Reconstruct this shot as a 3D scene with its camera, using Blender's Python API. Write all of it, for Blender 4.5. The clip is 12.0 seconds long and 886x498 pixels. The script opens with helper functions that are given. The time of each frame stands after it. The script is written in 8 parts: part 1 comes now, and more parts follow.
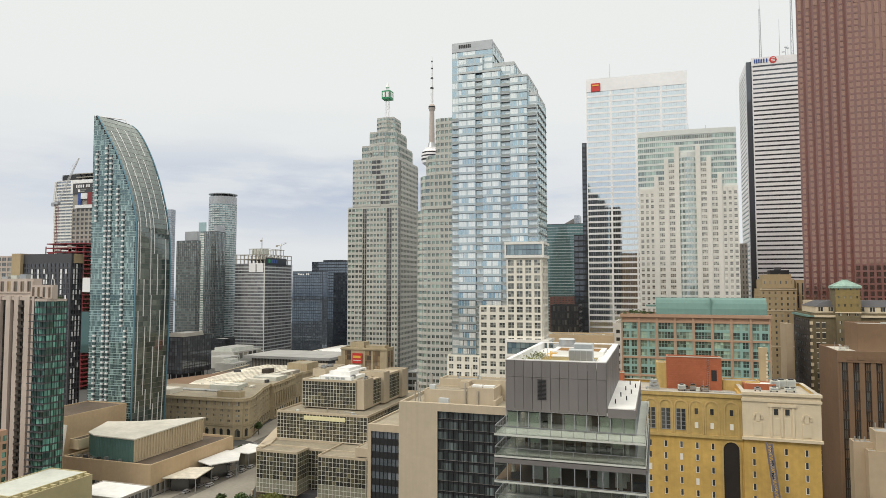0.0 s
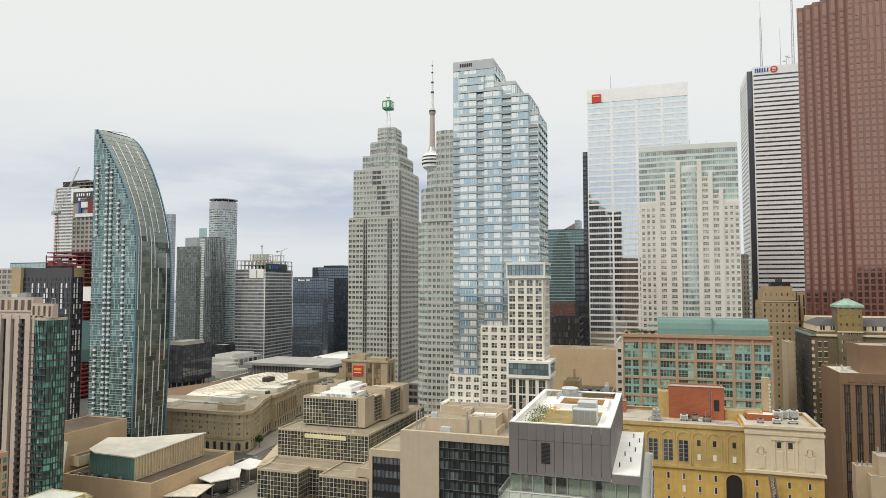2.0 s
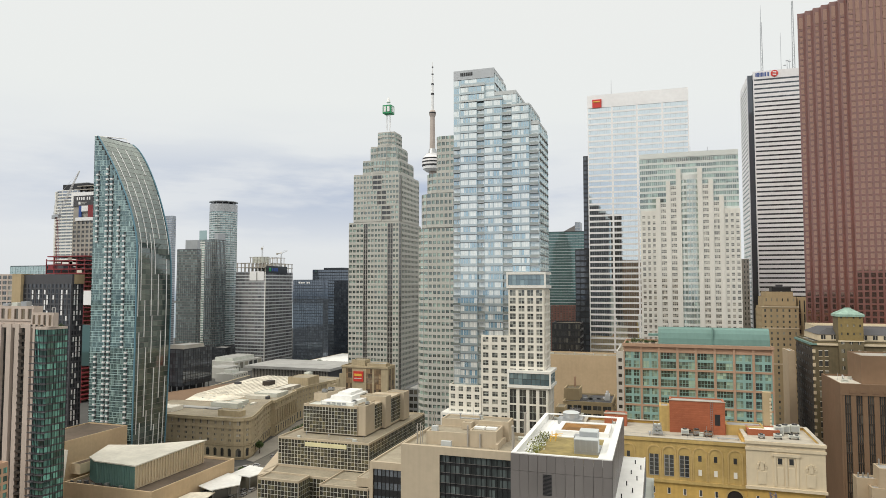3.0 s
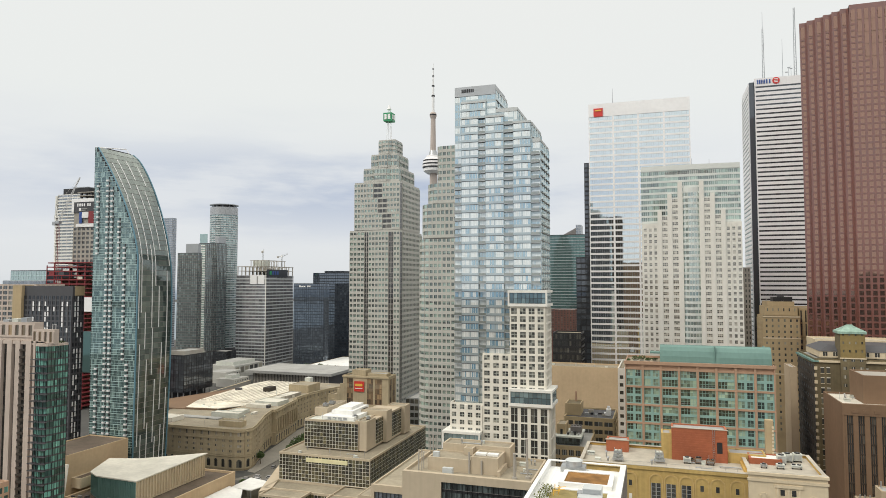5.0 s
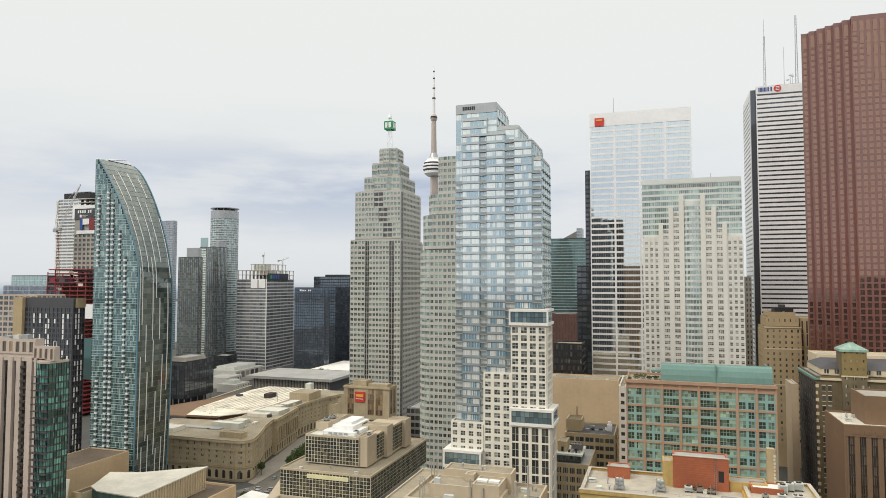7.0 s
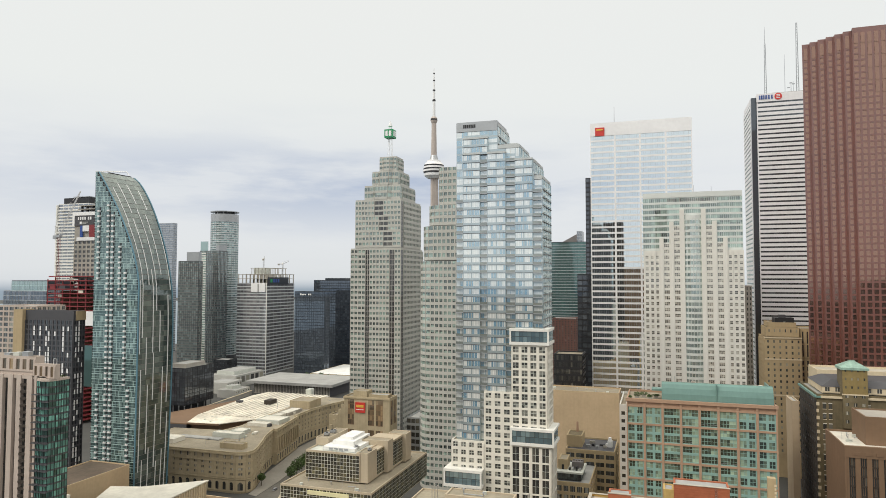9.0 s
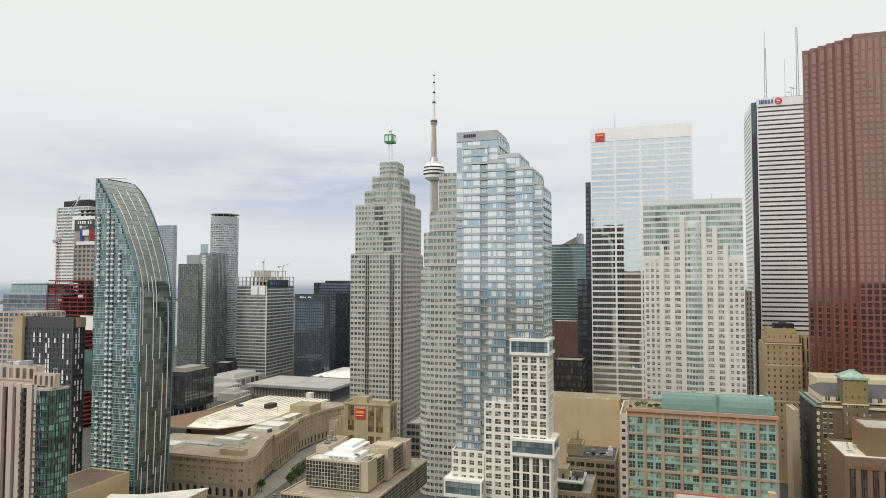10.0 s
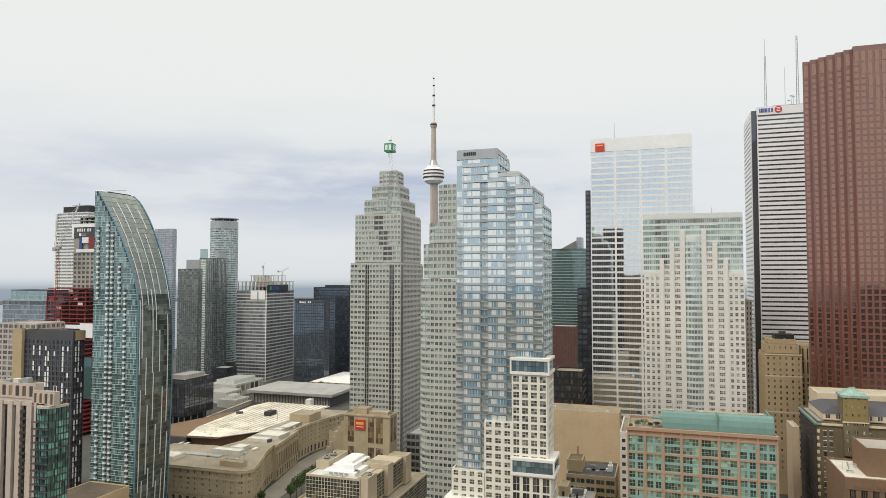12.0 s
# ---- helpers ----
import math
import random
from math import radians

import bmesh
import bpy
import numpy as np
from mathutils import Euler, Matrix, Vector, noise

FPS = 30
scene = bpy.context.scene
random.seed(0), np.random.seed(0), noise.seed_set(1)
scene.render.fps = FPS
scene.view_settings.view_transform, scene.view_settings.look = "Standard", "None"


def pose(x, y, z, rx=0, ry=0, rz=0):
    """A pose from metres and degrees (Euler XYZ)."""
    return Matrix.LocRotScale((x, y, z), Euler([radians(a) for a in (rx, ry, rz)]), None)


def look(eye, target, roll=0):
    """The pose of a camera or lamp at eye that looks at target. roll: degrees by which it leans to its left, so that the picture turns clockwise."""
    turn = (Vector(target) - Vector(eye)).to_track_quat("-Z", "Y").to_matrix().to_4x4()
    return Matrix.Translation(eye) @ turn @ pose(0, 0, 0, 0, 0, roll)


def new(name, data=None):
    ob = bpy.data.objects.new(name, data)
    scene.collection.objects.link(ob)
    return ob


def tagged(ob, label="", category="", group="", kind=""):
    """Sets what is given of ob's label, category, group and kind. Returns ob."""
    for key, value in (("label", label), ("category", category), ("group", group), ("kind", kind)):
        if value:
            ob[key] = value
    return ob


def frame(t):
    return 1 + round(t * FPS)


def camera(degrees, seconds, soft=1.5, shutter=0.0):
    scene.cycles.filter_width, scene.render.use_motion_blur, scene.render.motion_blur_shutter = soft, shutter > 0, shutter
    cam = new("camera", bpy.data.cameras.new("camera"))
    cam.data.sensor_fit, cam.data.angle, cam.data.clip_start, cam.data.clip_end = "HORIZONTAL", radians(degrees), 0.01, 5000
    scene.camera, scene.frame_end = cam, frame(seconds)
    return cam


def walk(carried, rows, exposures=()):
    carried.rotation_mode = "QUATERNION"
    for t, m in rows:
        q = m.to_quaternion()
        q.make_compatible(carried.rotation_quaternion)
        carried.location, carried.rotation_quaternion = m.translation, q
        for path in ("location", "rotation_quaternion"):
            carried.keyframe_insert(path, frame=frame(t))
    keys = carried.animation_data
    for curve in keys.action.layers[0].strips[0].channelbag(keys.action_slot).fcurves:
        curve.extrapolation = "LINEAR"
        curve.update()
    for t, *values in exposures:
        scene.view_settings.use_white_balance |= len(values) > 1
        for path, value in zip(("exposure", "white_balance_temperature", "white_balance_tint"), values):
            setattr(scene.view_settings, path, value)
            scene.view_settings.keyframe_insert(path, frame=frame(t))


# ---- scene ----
cam = camera(67.9, 12.0, soft=0.85)
METRES, EYE, TILT, LEAN, TURN = 50.0, 102.0, 3.2, 0.0, 18.0
ROWS = [
    (0.0, 0.0, 0.0, 0.0, -0.0, 0.0, 0.0),
    (0.5, -0.0016, 0.0026, 0.0406, -0.01, 0.04, 0.01),
    (1.0, -0.004, 0.0049, 0.0821, 0.0, 0.04, 0.01),
    (1.5, -0.0064, 0.0079, 0.1227, 0.0, 0.04, 0.01),
    (2.0, -0.0078, 0.0106, 0.1641, 0.02, 0.01, 0.01),
    (2.5, -0.0083, 0.0131, 0.2059, 0.03, -0.04, 0.0),
    (3.0, -0.0109, 0.0151, 0.2471, 0.03, -0.03, 0.01),
    (5.0, -0.0168, 0.0277, 0.4121, 0.07, -0.22, 0.0),
    (5.5, -0.0181, 0.0298, 0.4528, 0.08, -0.26, 0.01),
    (6.0, -0.0176, 0.0313, 0.4943, 0.09, -0.26, -0.0),
    (6.5, -0.0193, 0.0338, 0.536, 0.1, -0.3, -0.01),
    (7.0, -0.0204, 0.0355, 0.5784, 0.12, -0.37, -0.03),
    (9.0, -0.025, 0.0441, 0.7525, 0.12, -0.56, -0.04),
    (9.5, -0.0267, 0.046, 0.7942, 0.12, -0.58, -0.05),
    (10.0, -0.0282, 0.0474, 0.8351, 0.11, -0.57, -0.04),
    (10.5, -0.0293, 0.0487, 0.8757, 0.11, -0.58, -0.04),
    (11.0, -0.0305, 0.0512, 0.9154, 0.1, -0.61, -0.03),
    (11.5, -0.0307, 0.0531, 0.9568, 0.09, -0.63, -0.04),
    (12.0, -0.0315, 0.0556, 0.9977, 0.08, -0.65, -0.03),
]
walk(cam, [(t, pose(0, 0, EYE, TILT, LEAN, TURN) @ pose(METRES * x, METRES * y, METRES * z, 90 + pitch, roll, yaw)) for t, x, y, z, yaw, pitch, roll in ROWS])

# The place: x runs north, y runs west along the street grid, z is up; the street lies at GROUND.
GROUND = 5.0

# ---- light ----
world = bpy.data.worlds.new("overcast_sky")
scene.world = world
world.use_nodes = True
wn, wl = world.node_tree.nodes, world.node_tree.links
wn.clear()


def wnode(kind, **kw):
    n = wn.new(kind)
    for k, v in kw.items():
        if k == "operation":
            n.operation = v
        elif k == "blend_type":
            n.blend_type = v
        elif k == "data_type":
            n.data_type = v
    return n


def ramp_set(n, stops, mode="LINEAR"):
    cr = n.color_ramp
    cr.interpolation = mode
    while len(cr.elements) > 1:
        cr.elements.remove(cr.elements[-1])
    cr.elements[0].position = stops[0][0]
    cr.elements[0].color = (*stops[0][1], 1)
    for p, c in stops[1:]:
        e = cr.elements.new(p)
        e.color = (*c, 1)


SUN_UP, SUN_WAY = 48.0, 215.0
sky = wn.new("ShaderNodeTexSky")
sky.sky_type = "NISHITA"
sky.sun_disc = False
sky.sun_elevation = radians(SUN_UP)
sky.sun_rotation = radians(SUN_WAY)
tc = wn.new("ShaderNodeTexCoord")
sep = wn.new("ShaderNodeSeparateXYZ")
wl.new(tc.outputs["Generated"], sep.inputs[0])
# the cloud deck: thin streaks low over the horizon, an even bright sheet above them
grad = wn.new("ShaderNodeValToRGB")
ramp_set(grad, [(0.0, (0.26, 0.30, 0.34)), (0.484, (0.30, 0.36, 0.42)), (0.494, (0.33, 0.40, 0.47)), (0.4975, (0.70, 0.735, 0.76)), (0.508, (0.76, 0.785, 0.80)), (0.54, (0.80, 0.82, 0.835)),
                (0.58, (0.81, 0.83, 0.84)), (0.63, (0.85, 0.87, 0.85)), (0.72, (0.87, 0.88, 0.855)), (0.85, (1.37, 1.33, 1.22)), (1.0, (1.92, 1.85, 1.64))])
half = wnode("ShaderNodeMath", operation="MULTIPLY_ADD")
half.inputs[1].default_value, half.inputs[2].default_value = 0.5, 0.5
wl.new(sep.outputs[2], half.inputs[0])
wl.new(half.outputs[0], grad.inputs[0])
mp = wn.new("ShaderNodeMapping")
mp.inputs["Scale"].default_value = (2.0, 2.0, 10.0)
mp.inputs["Location"].default_value = (0.4, 0.2, 0.35)
wl.new(tc.outputs["Generated"], mp.inputs[0])
nz = wn.new("ShaderNodeTexNoise")
nz.inputs["Scale"].default_value, nz.inputs["Detail"].default_value, nz.inputs["Roughness"].default_value = 1.7, 8.0, 0.55
wl.new(mp.outputs[0], nz.inputs[0])
streak = wn.new("ShaderNodeValToRGB")
ramp_set(streak, [(0.42, (0, 0, 0)), (0.58, (1, 1, 1))])
wl.new(nz.outputs[0], streak.inputs[0])
low = wn.new("ShaderNodeValToRGB")
ramp_set(low, [(0.5, (0.03,) * 3), (0.528, (0.12,) * 3), (0.55, (0.6,) * 3), (0.572, (1, 1, 1)), (0.588, (0.6,) * 3), (0.606, (0.14,) * 3), (0.635, (0, 0, 0))])
wl.new(half.outputs[0], low.inputs[0])
# the bank of grey cloud lies thicker to the south-west
side = wn.new("ShaderNodeMapRange")
side.inputs["From Min"].default_value, side.inputs["From Max"].default_value = 0.1, -0.32
side.inputs["To Min"].default_value, side.inputs["To Max"].default_value = 0.12, 1.0
wl.new(sep.outputs[0], side.inputs[0])
edge_fade, side_fade = wn.new("ShaderNodeMapRange"), wnode("ShaderNodeMath", operation="MULTIPLY")
edge_fade.inputs["From Min"].default_value, edge_fade.inputs["From Max"].default_value = -0.8, -0.5
edge_fade.inputs["To Min"].default_value, edge_fade.inputs["To Max"].default_value = 0.45, 1.0
wl.new(sep.outputs[0], edge_fade.inputs[0])
wl.new(side.outputs[0], side_fade.inputs[0])
wl.new(edge_fade.outputs[0], side_fade.inputs[1])
amount, amount_side = wnode("ShaderNodeMath", operation="MULTIPLY"), wnode("ShaderNodeMath", operation="MULTIPLY")
lift = wnode("ShaderNodeMath", operation="MULTIPLY_ADD")
lift.inputs[1].default_value, lift.inputs[2].default_value = 0.74, 0.26
wl.new(streak.outputs[0], lift.inputs[0])
wl.new(lift.outputs[0], amount.inputs[0])
wl.new(low.outputs[0], amount.inputs[1])
wl.new(amount.outputs[0], amount_side.inputs[0])
wl.new(side_fade.outputs[0], amount_side.inputs[1])
clouds = wnode("ShaderNodeMix", data_type="RGBA")
wl.new(amount_side.outputs[0], clouds.inputs[0])
wl.new(grad.outputs[0], clouds.inputs[6])
clouds.inputs[7].default_value = (0.46, 0.53, 0.665, 1)
bg_cloud, bg_sky, add = wn.new("ShaderNodeBackground"), wn.new("ShaderNodeBackground"), wn.new("ShaderNodeMixShader")
wl.new(clouds.outputs[2], bg_cloud.inputs[0])
wl.new(sky.outputs[0], bg_sky.inputs[0])
bg_sky.inputs[1].default_value = 0.1
add.inputs[0].default_value = 0.96
wl.new(bg_sky.outputs[0], add.inputs[1])
wl.new(bg_cloud.outputs[0], add.inputs[2])
out = wn.new("ShaderNodeOutputWorld")
wl.new(add.outputs[0], out.inputs[0])

sun = new("sun", bpy.data.lights.new("sun", "SUN"))
sun.data.energy, sun.data.angle, sun.data.color = 1.3, radians(20), (1.0, 0.93, 0.81)
sun.matrix_world = look((-600, -500, 900), (0, 250, 60))
scene.view_settings.exposure = 0.0


# ---- materials ----
def principled(name):
    m = bpy.data.materials.new(name)
    m.use_nodes = True
    n, l = m.node_tree.nodes, m.node_tree.links
    return m, n, l, n["Principled BSDF"]


def surface(name, color, rough=0.8, var=0.18, grain=0.6, stain=0.06, bump=0.15, metal=0.0, streak=0.0, piece=0.0, gloss=0.5, coat=0.0):
    """A wall, roof or metal surface: base colour with fine grain, broad stains and, if asked, rain streaks."""
    m, n, l, b = principled(name)
    b.inputs["Roughness"].default_value, b.inputs["Metallic"].default_value = rough, metal
    b.inputs["Specular IOR Level"].default_value, b.inputs["Coat Weight"].default_value, b.inputs["Coat Roughness"].default_value = gloss, coat, 0.15
    co = n.new("ShaderNodeTexCoord")
    fine, broad = n.new("ShaderNodeTexNoise"), n.new("ShaderNodeTexNoise")
    fine.inputs["Scale"].default_value, fine.inputs["Detail"].default_value = grain, 6
    broad.inputs["Scale"].default_value, broad.inputs["Detail"].default_value = stain, 4
    l.new(co.outputs["Object"], fine.inputs[0])
    l.new(co.outputs["Object"], broad.inputs[0])
    layers = [(fine, var * 0.6), (broad, var)]
    if streak:
        sm, runs = n.new("ShaderNodeMapping"), n.new("ShaderNodeTexNoise")
        sm.inputs["Scale"].default_value = (1.1, 1.1, 0.05)
        runs.inputs["Scale"].default_value, runs.inputs["Detail"].default_value = 1.0, 5
        l.new(co.outputs["Object"], sm.inputs[0])
        l.new(sm.outputs[0], runs.inputs[0])
        layers.append((runs, streak))
    mul = None
    for src, v in layers:
        r = n.new("ShaderNodeMapRange")
        r.inputs["From Min"].default_value, r.inputs["From Max"].default_value = 0.3, 0.7
        r.inputs["To Min"].default_value, r.inputs["To Max"].default_value = 1 - v, 1 + v * 0.6
        l.new(src.outputs[0], r.inputs[0])
        if mul is None:
            mul = r
        else:
            both = n.new("ShaderNodeMath")
            both.operation = "MULTIPLY"
            l.new(mul.outputs[0], both.inputs[0])
            l.new(r.outputs[0], both.inputs[1])
            mul = both
    last = mul
    if piece:
        oi, ge, pr, pm = n.new("ShaderNodeObjectInfo"), n.new("ShaderNodeNewGeometry"), n.new("ShaderNodeMapRange"), n.new("ShaderNodeMath")
        ad = n.new("ShaderNodeMath")
        ad.operation = "ADD"
        l.new(oi.outputs["Random"], ad.inputs[0])
        l.new(ge.outputs["Random Per Island"], ad.inputs[1])
        pr.inputs["From Max"].default_value = 2
        pr.inputs["To Min"].default_value, pr.inputs["To Max"].default_value = 1 - piece, 1 + piece
        l.new(ad.outputs[0], pr.inputs[0])
        pm.operation = "MULTIPLY"
        l.new(mul.outputs[0], pm.inputs[0])
        l.new(pr.outputs[0], pm.inputs[1])
        last = pm
    tint = n.new("ShaderNodeVectorMath")
    tint.operation = "SCALE"
    tint.inputs[0].default_value = color
    l.new(last.outputs[0], tint.inputs["Scale"])
    l.new(tint.outputs[0], b.inputs["Base Color"])
    if bump:
        bp = n.new("ShaderNodeBump")
        bp.inputs["Strength"].default_value, bp.inputs["Distance"].default_value = bump, 0.05
        l.new(fine.outputs[0], bp.inputs["Height"])
        l.new(bp.outputs[0], b.inputs["Normal"])
    return m


def glass(name, dark, light, gloss=0.35, tint=(0.9, 0.95, 1.0), blinds=0.25, rough=0.04, warp=0.02, scale=0.12, flat=None, drawn=False):
    """Window glass seen from outside: rooms and blinds behind it, and a share of mirrored sky.
    flat: width, storey height and base level of the rooms whose panes share their blinds; drawn: blinds are either up or down."""
    m, n, l, b = principled(name)
    oi, ge, ad, fr = n.new("ShaderNodeObjectInfo"), n.new("ShaderNodeNewGeometry"), n.new("ShaderNodeMath"), n.new("ShaderNodeMath")
    ad.operation, fr.operation = "ADD", "FRACT"
    l.new(oi.outputs["Random"], ad.inputs[0])
    l.new(ge.outputs["Random Per Island"], ad.inputs[1])
    l.new(ad.outputs[0], fr.inputs[0])
    share = fr
    if flat:
        sub, div, flo, wn_, mixed = (n.new(k) for k in ("ShaderNodeVectorMath", "ShaderNodeVectorMath", "ShaderNodeVectorMath", "ShaderNodeTexWhiteNoise", "ShaderNodeMix"))
        sub.operation, div.operation, flo.operation = "SUBTRACT", "DIVIDE", "FLOOR"
        sub.inputs[1].default_value, div.inputs[1].default_value = (0.37, 0.41, flat[2]), (flat[0], flat[0], flat[1])
        l.new(ge.outputs["Position"], sub.inputs[0])
        l.new(sub.outputs[0], div.inputs[0])
        l.new(div.outputs[0], flo.inputs[0])
        l.new(flo.outputs[0], wn_.inputs["Vector"])
        mixed.inputs[0].default_value = 0.68
        l.new(fr.outputs[0], mixed.inputs[2])
        l.new(wn_.outputs["Value"], mixed.inputs[3])
        share = mixed
    rp = n.new("ShaderNodeValToRGB")
    mid = tuple(0.6 * d + 0.4 * e for d, e in zip(dark, light))
    ramp_set(rp, [(0.0, dark), (0.45 * (1 - blinds), tuple(1.5 * d for d in dark)), (1 - blinds, mid), (1.0, light)], "LINEAR")
    if drawn:
        ramp_set(rp, [(0.0, dark), (0.97 - blinds, tuple(1.5 * d for d in dark)), (1.03 - blinds, tuple(0.8 * e for e in light)), (1.0, light)], "LINEAR")
    l.new(share.outputs[0], rp.inputs[0])
    l.new(rp.outputs[0], b.inputs["Base Color"])
    b.inputs["Roughness"].default_value = 0.5
    gl, mx = n.new("ShaderNodeBsdfGlossy"), n.new("ShaderNodeMixShader")
    gl.inputs["Color"].default_value, gl.inputs["Roughness"].default_value = (*tint, 1), rough
    lw = n.new("ShaderNodeFresnel")
    lw.inputs[0].default_value = 1.5
    mr = n.new("ShaderNodeMapRange")
    mr.inputs["From Min"].default_value, mr.inputs["From Max"].default_value = 0.04, 1.0
    mr.inputs["To Min"].default_value, mr.inputs["To Max"].default_value = gloss, 1.0
    l.new(lw.outputs[0], mr.inputs[0])
    l.new(mr.outputs[0], mx.inputs[0])
    l.new(b.outputs[0], mx.inputs[1])
    l.new(gl.outputs[0], mx.inputs[2])
    co, wv, bp = n.new("ShaderNodeTexCoord"), n.new("ShaderNodeTexNoise"), n.new("ShaderNodeBump")
    wv.inputs["Scale"].default_value = scale
    l.new(co.outputs["Object"], wv.inputs[0])
    bp.inputs["Strength"].default_value, bp.inputs["Distance"].default_value = warp, 1.0
    l.new(wv.outputs[0], bp.inputs["Height"])
    l.new(bp.outputs[0], gl.inputs["Normal"])
    l.new(mx.outputs[0], n["Material Output"].inputs[0])
    return m


def clear_glass(name):
    """Clear glass that shows the rooms behind it, with a thin mirror of the sky."""
    m, n, l, b = principled(name)
    tr, gl, mx, fr, mr = n.new("ShaderNodeBsdfTransparent"), n.new("ShaderNodeBsdfGlossy"), n.new("ShaderNodeMixShader"), n.new("ShaderNodeFresnel"), n.new("ShaderNodeMapRange")
    tr.inputs[0].default_value = (0.92, 0.95, 0.93, 1)
    gl.inputs["Roughness"].default_value = 0.03
    fr.inputs[0].default_value = 1.5
    mr.inputs["From Min"].default_value, mr.inputs["To Min"].default_value = 0.04, 0.12
    l.new(fr.outputs[0], mr.inputs[0])
    l.new(mr.outputs[0], mx.inputs[0])
    l.new(tr.outputs[0], mx.inputs[1])
    l.new(gl.outputs[0], mx.inputs[2])
    l.new(mx.outputs[0], n["Material Output"].inputs[0])
    return m


